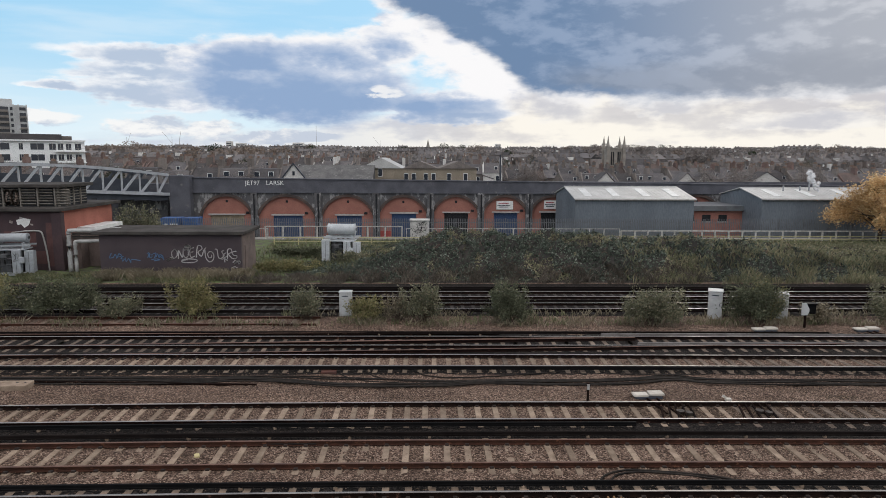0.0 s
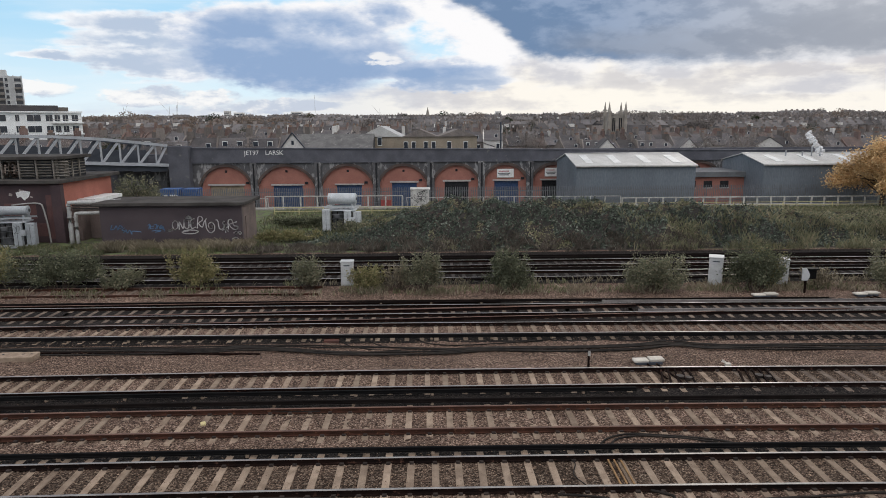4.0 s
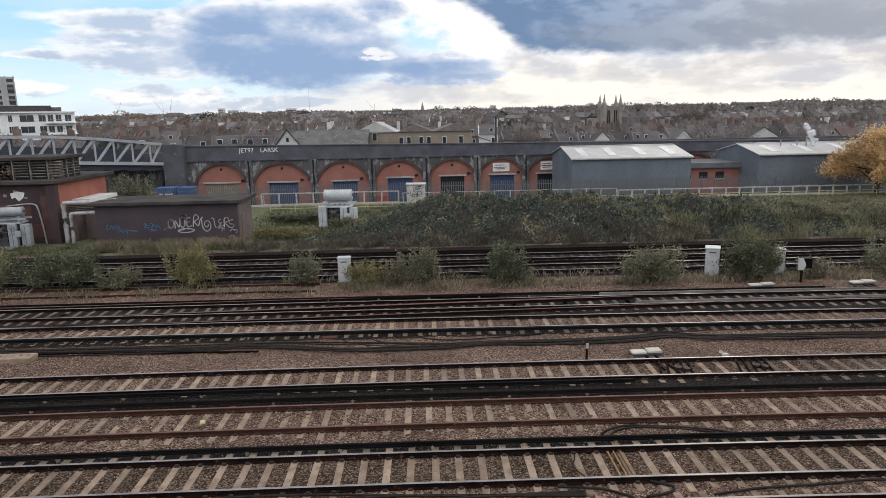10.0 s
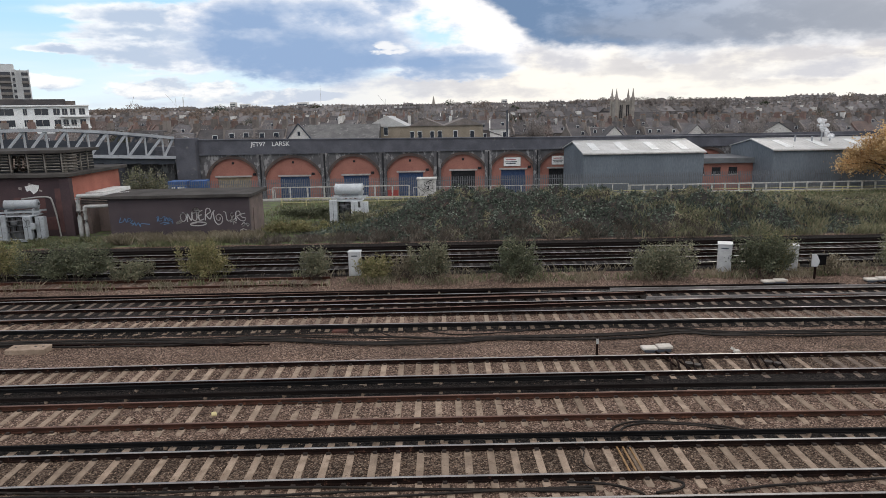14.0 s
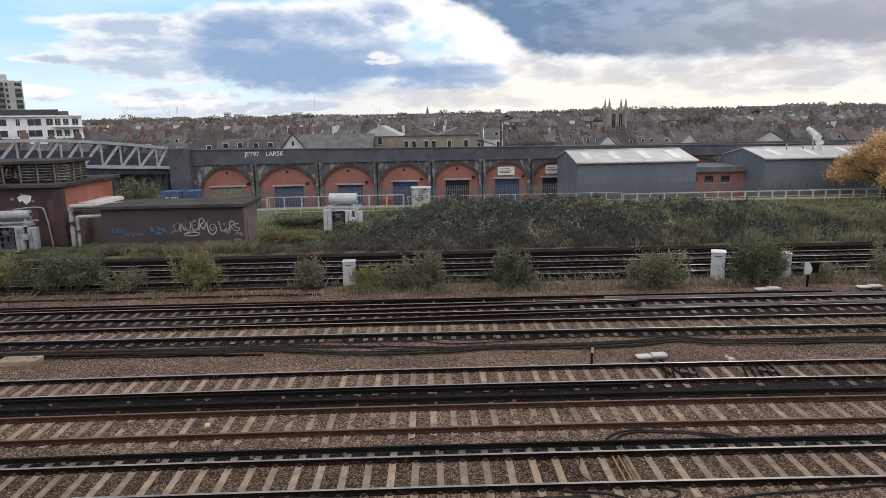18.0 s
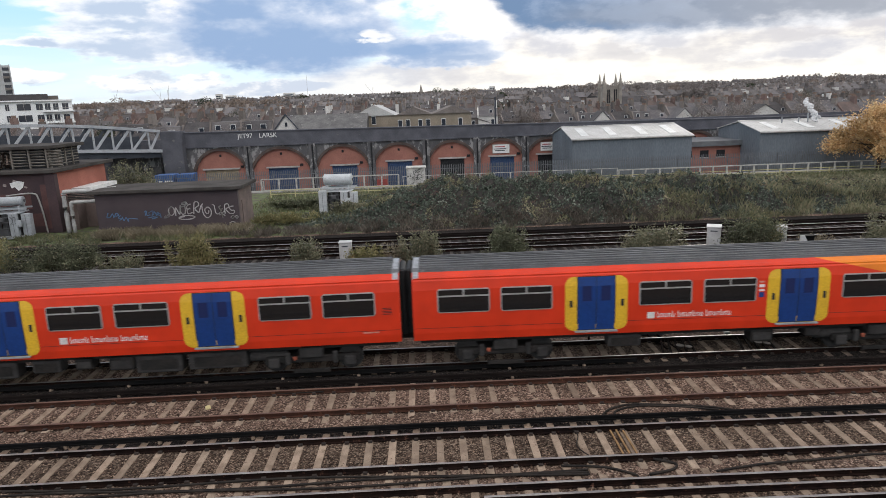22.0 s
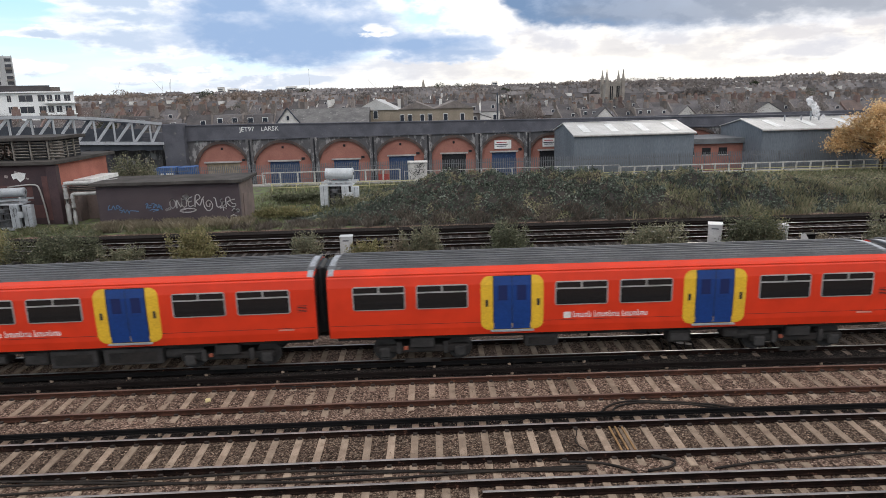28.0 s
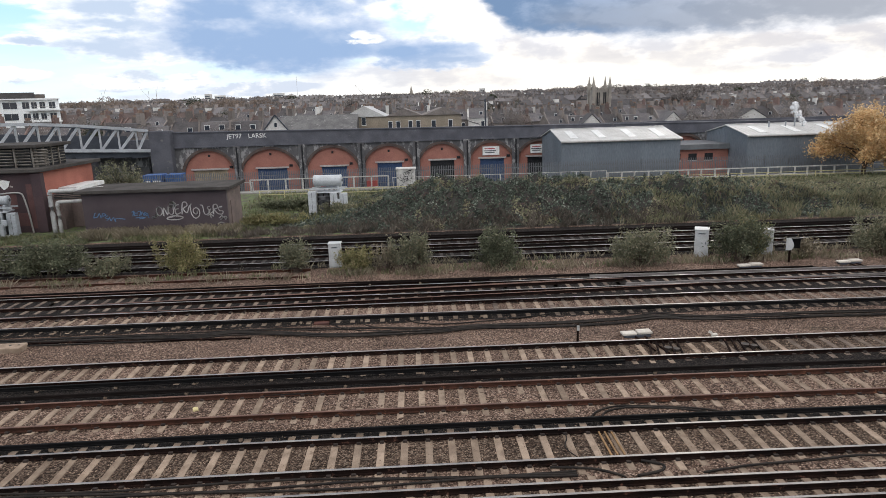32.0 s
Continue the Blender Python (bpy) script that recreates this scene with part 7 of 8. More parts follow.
for i, (x, y, w, a, hh) in enumerate(streets):
    z, d = float(land(x, y)), 9
    ca, sa = math.cos(a), math.sin(a)

    def at(u, v, h):
        return (x + u * ca - v * sa, y + u * sa + v * ca, z + h)

    def gabled(pts, hi):
        b = len(roof_v)
        roof_v.extend(at(*p) for p in pts)
        roof_f.extend([(b, b + 1, b + 5, b + 4), (b + 2, b + 3, b + 4, b + 5), (b + 1, b + 2, b + 5), (b + 3, b, b + 4)])
    far_wall.append((x, y, z + hh / 2 - 1, w, d, hh + 2, a))
    gabled(((-w / 2, -d / 2 - 0.3, hh), (w / 2, -d / 2 - 0.3, hh), (w / 2, d / 2, hh), (-w / 2, d / 2, hh), (-w / 2, 0, hh + 2.7), (w / 2, 0, hh + 2.7)), hh)
    for j in range(max(1, round(w / 5.4))):
        u = -w / 2 + 0.4 + j * 5.4
        far_wall.append((*at(u, 0, hh + 2.6), 0.75, 2.4, 2.8, a))
        far_wall.append((*at(u - 0.3, -1.9, hh + 1.3), 0.3, 4.2, 0.8, a))
        # rear wing with its own small gable towards the line
        k = hh - rcity.uniform(0.6, 2.0)
        far_wall.append((*at(u + 1.6, -d / 2 - 1.9, k / 2 - 1), 2.6, 3.8, k + 2, a))
        gabled(((u + 0.2, -d / 2, k), (u + 0.2, -d / 2 - 3.9, k), (u + 3.0, -d / 2 - 3.9, k), (u + 3.0, -d / 2, k), (u + 1.6, -d / 2, k + 1.1), (u + 1.6, -d / 2 - 3.9, k + 1.1)), k)
        for zz in (1.6, 4.3):
            far_win.append((*at(u + 4.1, -d / 2 - 0.1, zz), 1.1, 0.2, 1.5, a))
            far_win.append((*at(u + 1.6, -d / 2 - 3.85, zz), 1.0, 0.2, 1.3, a))
        if rcity.uniform() < 0.16:
            far_pale.append((*at(u + 2.6, -2.2, hh + 1.6), 2.4, 2.4, 1.6, a))
# distant walls and roofs: base colours paled for aerial haze
hazed_wall_mat = surf("far_brick", (0.155, 0.130, 0.118), (0.23, 0.198, 0.180), scale=0.02, fine=0.3, rough=0.9, bump=0, island=0.5)
hazed_roof_mat = surf("far_slate", (0.098, 0.091, 0.092), (0.135, 0.124, 0.120), scale=0.02, fine=0.3, rough=0.85, bump=0, island=0.45, spec=0.1)
ft = empty("distant_town", pose(0, 0, 0), "rows of brick houses with slate roofs climbing the far hill", "town", kind="stuff")
part("wall", crates("wall", far_wall, hazed_wall_mat), None, ft, "brick walls and stacks", kind="stuff")
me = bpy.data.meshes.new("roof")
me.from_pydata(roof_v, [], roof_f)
me.materials.append(hazed_roof_mat)
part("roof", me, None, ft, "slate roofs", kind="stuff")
part("window", crates("window", far_win[::3], frame_white), None, ft, "pale windows", kind="stuff")
part("dormer", crates("dormer", far_pale, wall_pale), None, ft, "pale rendered dormers", kind="stuff")

# ---- bare winter trees among the houses and on the skyline ----
# twig colours raised to stand in for the haze of distance
bare = leafy("bare_twigs", (0.165, 0.147, 0.140), (0.235, 0.208, 0.192), (0.28, 0.235, 0.20), 0.2, 0.42)
bare_rust = leafy("russet_twigs", (0.185, 0.150, 0.130), (0.235, 0.188, 0.155), (0.27, 0.205, 0.155), 0.3, 0.42)
evergreen = leafy("dark_evergreen", (0.025, 0.035, 0.020), (0.045, 0.055, 0.03), (0.06, 0.06, 0.035), 0.2)


def town_tree(material, seed, label, n=4500):
    r = np.random.default_rng(seed)
    t = empty("winter_tree", pose(0, 0, -500), label, "tree", "trees of the town")
    wood = bmesh.new()
    rod(wood, (0, 0, -2), (0, 0, 4), 0.35, 6, 0.22)
    tips = []
    for i in range(16):
        a, u = r.uniform(0, math.tau), r.uniform(0.1, 1)
        tip = Vector((math.cos(a) * 3.6 * u, math.sin(a) * 3.6 * u, 9.5 * (1 - 0.5 * u * u) * r.uniform(0.8, 1.05)))
        rod(wood, (0, 0, r.uniform(2, 4)), tip, 0.14, 4, 0.02)
        tips.append(tip)
    part("trunk", wood, twig, t)
    T = np.array([[*v] for v in tips])[r.integers(0, 16, n)]
    c = T * r.uniform(0.55, 1.08, n)[:, None] + r.normal(size=(n, 3)) * 0.75
    c[:, 2] = np.clip(c[:, 2], 2.2, None)
    part("crown", soup("crown", leaves(c, 0.15, r, 0.0, 0.45), material), None, t, kind="stuff")
    return t


TREES = [town_tree(bare, 1, "bare grey-brown winter tree between houses"), town_tree(bare, 2, "bare grey-brown winter tree between houses"), town_tree(bare_rust, 3, "tree with the last russet leaves"), town_tree(evergreen, 4, "dark evergreen tree between houses")]
places = []
for i in range(330):
    y = 110 + 620 * rcity.uniform() ** 1.3
    x = rcity.uniform(-0.8, 0.8) * y
    k = (0, 1, 0, 2, 1, 3, 0)[i % 7]
    if (abs(x) < 30 and y < 150) or (x > -10 and y < 330 and i % 3) or (abs(x - 0.27 * y) < 18 and y < 300):
        continue
    places.append((k, Matrix.Translation((x, y, float(land(x, y)) - 1.5)) @ Matrix.Rotation(rcity.uniform(0, 6), 4, "Z")))
put_copies(TREES, places)
# woods along the skyline: clumps of bare crowns of uneven height
def skyline_woods(name, count, material, y0, y1, label, low=5, top=17, side=-0.9, end=0.9):
    cx = rcity.uniform(side, end, count)
    cy = rcity.uniform(y0, y1, count)
    cx = cx * cy
    ok = noise_field(cx, cy * 0.3, 0.016) > 0.40
    cx, cy = cx[ok], cy[ok]
    hgt = rcity.uniform(low, top, len(cx)) * (0.75 + 0.5 * noise_field(cx, cy * 0, 0.02))
    per = 620
    u = rcity.normal(size=(len(cx), per, 3))
    u /= np.linalg.norm(u, axis=2)[..., None]
    u *= rcity.uniform(0.0, 1.0, (len(cx), per, 1)) ** 0.33 * 0.9
    c = np.stack([cx[:, None] + u[..., 0] * hgt[:, None] * 0.55, cy[:, None] + u[..., 1] * 5, (land(cx, cy) + hgt * 0.6)[:, None] + u[..., 2] * hgt[:, None] * 0.45], -1).reshape(-1, 3)
    tagged(new(name, soup(name, leaves(c, 0.62, rcity, 0.0, 0.6), material)), label, "woods", kind="stuff")


skyline_woods("far_woods", 520, bare, 950, 1350, "brown winter woods along the skyline", 5, 13)
skyline_woods("middle_woods", 330, bare, 420, 900, "bare winter trees among the far streets", 5, 12)
skyline_woods("ridge_woods", 130, bare, 620, 900, "tall bare trees standing above the roofs", 8, 15, -0.1)
skyline_woods("brow_woods", 75, bare, 600, 780, "tall bare trees along the brow of the hill", 11, 16, 0.27, 0.75)
skyline_woods("hillside_woods", 260, bare_rust, 330, 800, "russet-brown woods on the near hillside", 7, 15, -0.75, -0.22)
skyline_woods("russet_woods", 90, bare_rust, 380, 1000, "russet trees among the far streets")
skyline_woods("evergreens", 60, evergreen, 600, 1300, "dark evergreen trees on the far hill")

# ---- landmarks ----
stone = surf("dark_gothic_stone", (0.28, 0.25, 0.215), (0.20, 0.178, 0.155), scale=0.3, fine=3, rough=0.9, bump=0.1)
ch = empty("church", pose(85.0, 300.0, 0.0), "dark stone gothic church tower with four tall corner pinnacles", "church")
tw = 7.4
part("tower", box(bmesh.new(), (0, 0, 4.4), (tw, tw, 16.2)), stone, ch)
part("nave", extrude(bmesh.new(), ((-5, -3), (5, -3), (5, 4), (0, 8), (-5, 4)), tw / 2, 17, "x"), roof_slate, ch, "long nave")
for sx in (-1, 1):
    for sy in (-1, 1):
        p = part("pinnacle", box(bmesh.new(), (sx * tw / 2, sy * tw / 2, 9.0), (1.3, 1.3, 9.0)), stone, ch)
        part("spirelet", rod(bmesh.new(), (sx * tw / 2, sy * tw / 2, 13.4), (sx * tw / 2, sy * tw / 2, 18.6), 0.85, 8, 0.05), stone, p, "pointed spirelet")
for k in range(5):
    part("battlement", box(bmesh.new(), (-2.6 + k * 1.3, -tw / 2, 12.8), (0.8, 0.5, 0.7)), stone, ch)
for x in (-1.5, 1.5):
    w = part("belfry_window", box(bmesh.new(), (x, -tw / 2 - 0.05, 8.3), (1.3, 0.3, 6.0)), dark_void, ch, "tall belfry opening coloured near-black for its unlit depth")
    part("mullion", box(bmesh.new(), (x, -tw / 2 - 0.2, 8.3), (0.2, 0.2, 6.0)), stone, w)
sp = empty("church_spire", pose(-2.2, 800, 8), "slender dark church spire on the skyline", "church")
part("tower", box(bmesh.new(), (0, 0, 2), (5, 5, 14)), stone, sp)
part("spire", rod(bmesh.new(), (0, 0, 9), (0, 0, 22), 3.0, 8, 0.05), stone, sp)

# white apartment block
def along(x):
    return (x + 11.7) * 0.886


wb = empty("apartment_block", pose(-120.2, 176.0, -2.0, 0, 0, 30), "white rendered apartment block with dark windows and a set-back roof storey", "apartment block")
bright_render = surf("bright_white_render", (0.80, 0.80, 0.78), (0.70, 0.70, 0.68), scale=0.3, fine=4, rough=0.8, bump=0.05)
part("outer_wall", box(bmesh.new(), (12.5, 5, 6.6), (25.0, 10, 16.2)), bright_render, wb)
part("band", box(bmesh.new(), (12.5, -0.3, 14.85), (25.5, 1.0, 0.35)), bright_render, wb, "white projecting roof edge")
part("roof_storey", box(bmesh.new(), (10.0, 5, 15.8), (19, 8, 1.7)), roof_slate, wb, "dark set-back roof storey")
part("plant_room", box(bmesh.new(), (18.0, 5.5, 15.6), (8.0, 6, 1.2)), wall_stock, wb, "low brown plant room on the roof")
for z in (13.2, 10.2):
    for x, w in ((-6.1, 4.2), (-0.8, 0.9), (3.5, 3.2), (7.6, 1.6), (9.8, 1.3), (12.0, 1.3), (14.6, 1.5)):
        wn = part("window", box(bmesh.new(), (along(x), -0.03, z), (w, 0.1, 1.7)), pane_dark, wb, "dark wide window")
        part("mullion", box(bmesh.new(), (along(x), -0.1, z), (0.1, 0.06, 1.7)), grey_lintel, wn)
for z in (11.9, 8.8):
    bal = part("balcony", box(bmesh.new(), (along(12.5), -0.9, z), (7.6, 1.8, 0.3)), bright_render, wb, "white balcony slab")
    part("guard_rail", box(bmesh.new(), (along(12.5), -1.75, z + 0.9), (7.6, 0.05, 0.06)), grey_lintel, bal)
    for k in range(5):
        part("guard_post", box(bmesh.new(), (along(12.5) - 3.7 + k * 1.85, -1.75, z + 0.5), (0.06, 0.05, 0.8)), grey_lintel, bal)
ob = empty("brick_block", pose(-128.0, 172.0, -2.0), "brown brick block with a flat roof beside the white apartments", "apartment block")
part("outer_wall", box(bmesh.new(), (-6, 7, 6.6), (24, 14, 15.6)), wall_stock, ob)
part("parapet", box(bmesh.new(), (-6, 6.9, 14.6), (24.4, 14.4, 0.5)), roof_slate, ob)
for z in (9.2, 12.2):
    for k in range(7):
        window(ob, -15.5 + k * 3.1, 0.0, z, 1.5, 1.6)
# tower block
tb = empty("tower_block", pose(-190.5, 300.0, -2.0, 0, 0, 30), "tall pale concrete tower block with stacked brown balconies", "tower block")
tower_pale = surf("pale_concrete_tower", (0.52, 0.52, 0.51), (0.42, 0.42, 0.41), scale=0.2, fine=3, rough=0.85, bump=0.05)
tower_brown = surf("brown_balcony_panel", (0.22, 0.20, 0.18), (0.16, 0.145, 0.13), scale=0.2, fine=3, rough=0.85, bump=0.05)
part("outer_wall", box(bmesh.new(), (-0.6, 5, 16.2), (16.6, 10, 34.0)), tower_pale, tb)
part("roof_house", box(bmesh.new(), (-1.0, 6, 34.6), (6.2, 8, 2.8)), tower_pale, tb, "pale lift housing on the roof")
for x in (-8.9, -5.6, -3.9, 1.0, 2.7, 4.6, 7.7):
    part("pier", box(bmesh.new(), (x, -0.35, 16.6), (0.45, 0.9, 33.8)), tower_pale, tb, "pale upright pier")
for k in range(13):
    z = 1.6 + k * 2.5
    for x, w in ((-7.2, 2.5), (1.85, 1.0), (6.1, 2.4)):
        part("window", box(bmesh.new(), (x, -0.06, z), (w, 0.2, 1.35)), pane_dark, tb)
    part("window", box(bmesh.new(), (-1.4, -0.06, z + 0.1), (4.2, 0.2, 1.4)), pane_dark, tb)
    part("balcony", box(bmesh.new(), (-1.4, -0.8, z - 1.1), (4.3, 1.5, 1.0)), tower_brown, tb, "brown balcony front")
    if k % 2:
        part("balcony", box(bmesh.new(), (6.1, -0.6, z - 1.1), (2.6, 1.2, 0.9)), tower_brown, tb, "brown balcony front")
# gabled hall and long yellow-brick works behind the viaduct
gh = empty("gabled_hall", pose(-23.4, 112.0, -2.0), "old hall with a white gable and a long patched slate roof", "hall")
part("gable_wall", extrude(bmesh.new(), ((-2.1, 0), (2.1, 0), (2.1, 6.9), (0, 9.45), (-2.1, 6.9)), 0, 0.4, "y"), wall_pale, gh, "whitewashed gable")
part("gable_window", box(bmesh.new(), (0, -0.03, 7.9), (0.4, 0.1, 0.7)), pane_dark, gh)
part("bargeboard", beam(bmesh.new(), (-2.3, -0.1, 6.7), (0, -0.1, 9.6), 0.3, 0.2), dark_steel, gh)
part("bargeboard", beam(bmesh.new(), (2.3, -0.1, 6.7), (0, -0.1, 9.6), 0.3, 0.2), dark_steel, gh)
part("roof", extrude(bmesh.new(), ((-0.5, 6.2), (11, 6.2), (5.2, 9.3)), 0.2, 13.5, "x"), surf("patched_old_slate", (0.13, 0.125, 0.12), (0.085, 0.082, 0.08), scale=0.6, fine=4, rough=0.8, bump=0.1, c3=(0.2, 0.19, 0.18), spots=0.14), gh, "long patched slate roof")
part("wall", box(bmesh.new(), (7, 5, 3), (13, 10, 6.4)), wall_stock, gh)
yel = surf("yellow_stock_brick", (0.27, 0.225, 0.17), (0.215, 0.178, 0.135), scale=0.4, fine=5, rough=0.9, bump=0.1)
old_roof = surf("brown_felt_roof", (0.19, 0.165, 0.15), (0.14, 0.122, 0.112), scale=0.5, fine=5, rough=0.9, bump=0.1, spec=0.1)
fw = empty("brick_works", pose(-11.5, 118.0, -2.0), "long yellow-brick works with pale sheeted roofs", "works")
part("outer_wall", box(bmesh.new(), (10, 8, 4.3), (20, 16, 8.8)), yel, fw)
for x0, x1, z in ((-1.2, 6.5, 10.6), (6.5, 13.0, 10.0), (13.0, 20.2, 10.0)):
    part("roof_bay", extrude(bmesh.new(), ((x0, 8.7), (x1, 8.7), ((x0 + x1) / 2, z)), -0.3, 16, "y"), roof_sheet if x0 < 0 else old_roof, fw, "shallow pitched roof bay")
for x in (2.5, 7.2, 8.6, 10.8, 12.2, 15.0, 18.0):
    window(fw, x, 0, 7.1 if x > 5 else 7.9, 0.8, 1.5)
part("loading_mast", rod(bmesh.new(), (24, -3, 0), (24, -3, 11.2), 0.16, 8), dark_steel, fw)
# cranes and masts on the skyline
for x, y, z, lean in ((-505, 1100, 46, 0.25), (-430, 1100, 48, -0.5), (-418, 1100, 50, 0.1), (-75, 1000, 38, -0.5), (-190, 1100, 58, 0.0)):
    g = empty("tower_crane" if lean else "lattice_mast", pose(x, y, float(land(x, y))), "thin distant crane with a raised jib" if lean else "thin distant lattice mast", "crane" if lean else "mast")
    h = z - float(land(x, y))
    part("mast", box(bmesh.new(), (0, 0, h * 0.4), (0.35, 0.35, h * 0.8)), grey_lintel, g)
    part("jib", beam(bmesh.new(), (0, 0, h * 0.45), (lean * h * 0.9, 0, h), 0.32, 0.32), grey_lintel, g)
for x, w, h in ((-330, 16, 17), (-350, 9, 20), (-230, 18, 18), (-215, 12, 15), (90, 20, 13), (120, 9, 17)):
    d = empty("far_flats", pose(x, 1150, float(land(x, 1150))), "distant pale block of flats on the skyline", "flats", "far flats")
    part("outer_wall", box(bmesh.new(), (0, 0, h / 2), (w, 12, h)), wall_pale, d)
    for k in range(4):
        part("window_band", box(bmesh.new(), (0, -6.1, h * (0.3 + 0.17 * k)), (w * 0.86, 0.3, 1.4)), pane_dark, d)
# long mansion blocks among the trees of the ridge
for x, y, w, hgt in ((470, 930, 46, 9), (540, 940, 60, 12), (606, 930, 40, 10), (330, 900, 34, 8), (250, 960, 40, 9)):
    z0 = float(land(x, y))
    g = empty("mansion_block", pose(x, y, z0 - 1), "long brick mansion block with stacks on the ridge", "mansion block", "mansion blocks")
    part("wall", box(bmesh.new(), (0, 0, hgt / 2), (w, 12, hgt)), hazed_wall_mat, g)
    part("roof", extrude(bmesh.new(), ((-6.3, hgt), (6.3, hgt), (3.0, hgt + 3.0), (-3.0, hgt + 3.0)), -w / 2, w / 2, "x"), hazed_roof_mat, g)
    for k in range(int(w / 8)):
        part("chimney", box(bmesh.new(), (-w / 2 + 4 + 8 * k, 0, hgt + 3.2), (2.4, 1.4, 3.4)), hazed_wall_mat, g)
        part("gable", extrude(bmesh.new(), ((-2, hgt - 0.2), (2, hgt - 0.2), (0, hgt + 2.4)), -6.3, -2, "y"), wall_pale if k % 3 == 1 else hazed_wall_mat, g).location.x = -w / 2 + 4 + 8 * k
        for q in range(3):
            part("window", box(bmesh.new(), (-w / 2 + 4 + 8 * k, -6.05, 2.2 + 2.9 * q), (2.6, 0.2, 1.6)), frame_white, g)
# white gables and dormers that catch the light
for x, y, w in ((41, 150, 4.0), (60, 150, 4.2), (64.5, 151, 4.0), (84, 160, 7), (-70, 150, 5), (-49, 145, 5)):
    g = empty("pale_gable", pose(x, y, -3.8), "pale rendered rear extension with a gabled roof", "extension", "pale extensions")
    part("wall", extrude(bmesh.new(), ((-w / 2, 0), (w / 2, 0), (w / 2, 6.9), (0, 9.0), (-w / 2, 6.9)), 0, 5, "y"), wall_pale, g)
    part("roof", extrude(bmesh.new(), ((-w / 2 - 0.3, 6.8), (0, 9.2), (w / 2 + 0.3, 6.8), (0, 9.05)), -0.2, 5, "y"), roof_slate, g)
# steam from the flue: drifting puffs
steam = bpy.data.materials.new("steam")
steam.use_nodes = True
nt = steam.node_tree
bs = nt.nodes["Principled BSDF"]
bs.inputs["Base Color"].default_value, bs.inputs["Roughness"].default_value = (0.9, 0.9, 0.9, 1), 1.0
bs.inputs["Alpha"].default_value = 0.3
bs.inputs["Subsurface Weight"].default_value = 0.0


def puff_mesh(seed):
    r = np.random.default_rng(seed)
    bm = bmesh.new()
    for i in range(5):
        bmesh.ops.create_icosphere(bm, subdivisions=2, radius=0.22 * r.uniform(0.6, 1.2), matrix=Matrix.Translation(r.normal(size=3) * 0.16))
    for v in bm.verts:
        v.co += v.normal * 0.05 * noise.noise(v.co * 7)
    return mesh_of("steam_puff", bm, steam, True)


PUFFS = []
for k in range(9):
    p = single("steam_puff", puff_mesh(k), None, pose(46.3, 76.4, 5.5), "white puff of steam rising from a roof flue", "steam", "steam puffs")
    PUFFS.append(p)

# ---- train ----
PITCH = 18.95
TRACK_C = T3 + 0.7525


def livery(name, cab):
    """Red body paint; on a driving car blue at the nose with an orange sweep behind it."""
    mat = bpy.data.materials.new(name)
    mat.use_nodes = True
    nt = mat.node_tree
    b = nt.nodes["Principled BSDF"]
    link = nt.links.new
    tc = nt.nodes.new("ShaderNodeTexCoord")
    sep = nt.nodes.new("ShaderNodeSeparateXYZ")
    link(tc.outputs["Object"], sep.inputs[0])

    def m(op, a, c, clamp=False):
        n = nt.nodes.new("ShaderNodeMath")
        n.operation, n.use_clamp = op, clamp
        for s, v in ((n.inputs[0], a), (n.inputs[1], c)):
            if isinstance(v, (int, float)):
                s.default_value = v
            else:
                link(v, s)
        return n.outputs[0]

    def mix(f, a, c):
        n = nt.nodes.new("ShaderNodeMix")
        n.data_type = "RGBA"
        link(f, n.inputs[0])
        for s, v in ((n.inputs[6], a), (n.inputs[7], c)):
            if isinstance(v, tuple):
                s.default_value = (*v, 1)
            else:
                link(v, s)
        return n.outputs[2]
    dirt = nt.nodes.new("ShaderNodeTexNoise")
    link(tc.outputs["Object"], dirt.inputs["Vector"])
    dirt.inputs["Scale"].default_value, dirt.inputs["Detail"].default_value = 1.3, 5
    d = nt.nodes.new("ShaderNodeMapRange")
    link(dirt.outputs[0], d.inputs[0])
    d.inputs[1].default_value, d.inputs[2].default_value, d.inputs[3].default_value, d.inputs[4].default_value = 0.3, 0.7, 0.88, 1.08
    col = None
    red, orange, navy = (0.55, 0.033, 0.009), (0.66, 0.175, 0.014), (0.010, 0.046, 0.175)
    if cab:
        u = m("SUBTRACT", PITCH / 2 - 0.3, sep.outputs[0])          # metres behind the nose
        z = m("MAXIMUM", m("SUBTRACT", sep.outputs[2], 1.5), 0.0)
        e1 = m("MULTIPLY", m("POWER", m("DIVIDE", z, 1.85), 0.62), 1.95)
        flare = m("POWER", m("MAXIMUM", m("DIVIDE", m("SUBTRACT", sep.outputs[2], 2.65), 0.8), 0.0), 1.5)
        e2 = m("ADD", m("ADD", m("MULTIPLY", m("POWER", m("DIVIDE", z, 1.35), 0.95), 2.25), 0.3), m("MULTIPLY", flare, 1.9))
        f1 = m("MULTIPLY", m("SUBTRACT", u, e1), 60.0, True)
        f2 = m("MULTIPLY", m("SUBTRACT", u, e2), 60.0, True)
        col = mix(f1, navy, orange)
        col = mix(f2, col, red)
    else:
        rgb = nt.nodes.new("ShaderNodeRGB")
        rgb.outputs[0].default_value = (*red, 1)
        col = rgb.outputs[0]
    h = nt.nodes.new("ShaderNodeHueSaturation")
    link(col, h.inputs["Color"])
    link(d.outputs[0], h.inputs["Value"])
    link(h.outputs[0], b.inputs["Base Color"])
    b.inputs["Roughness"].default_value = 0.42
    b.inputs["Specular IOR Level"].default_value = 0.28
    return mat


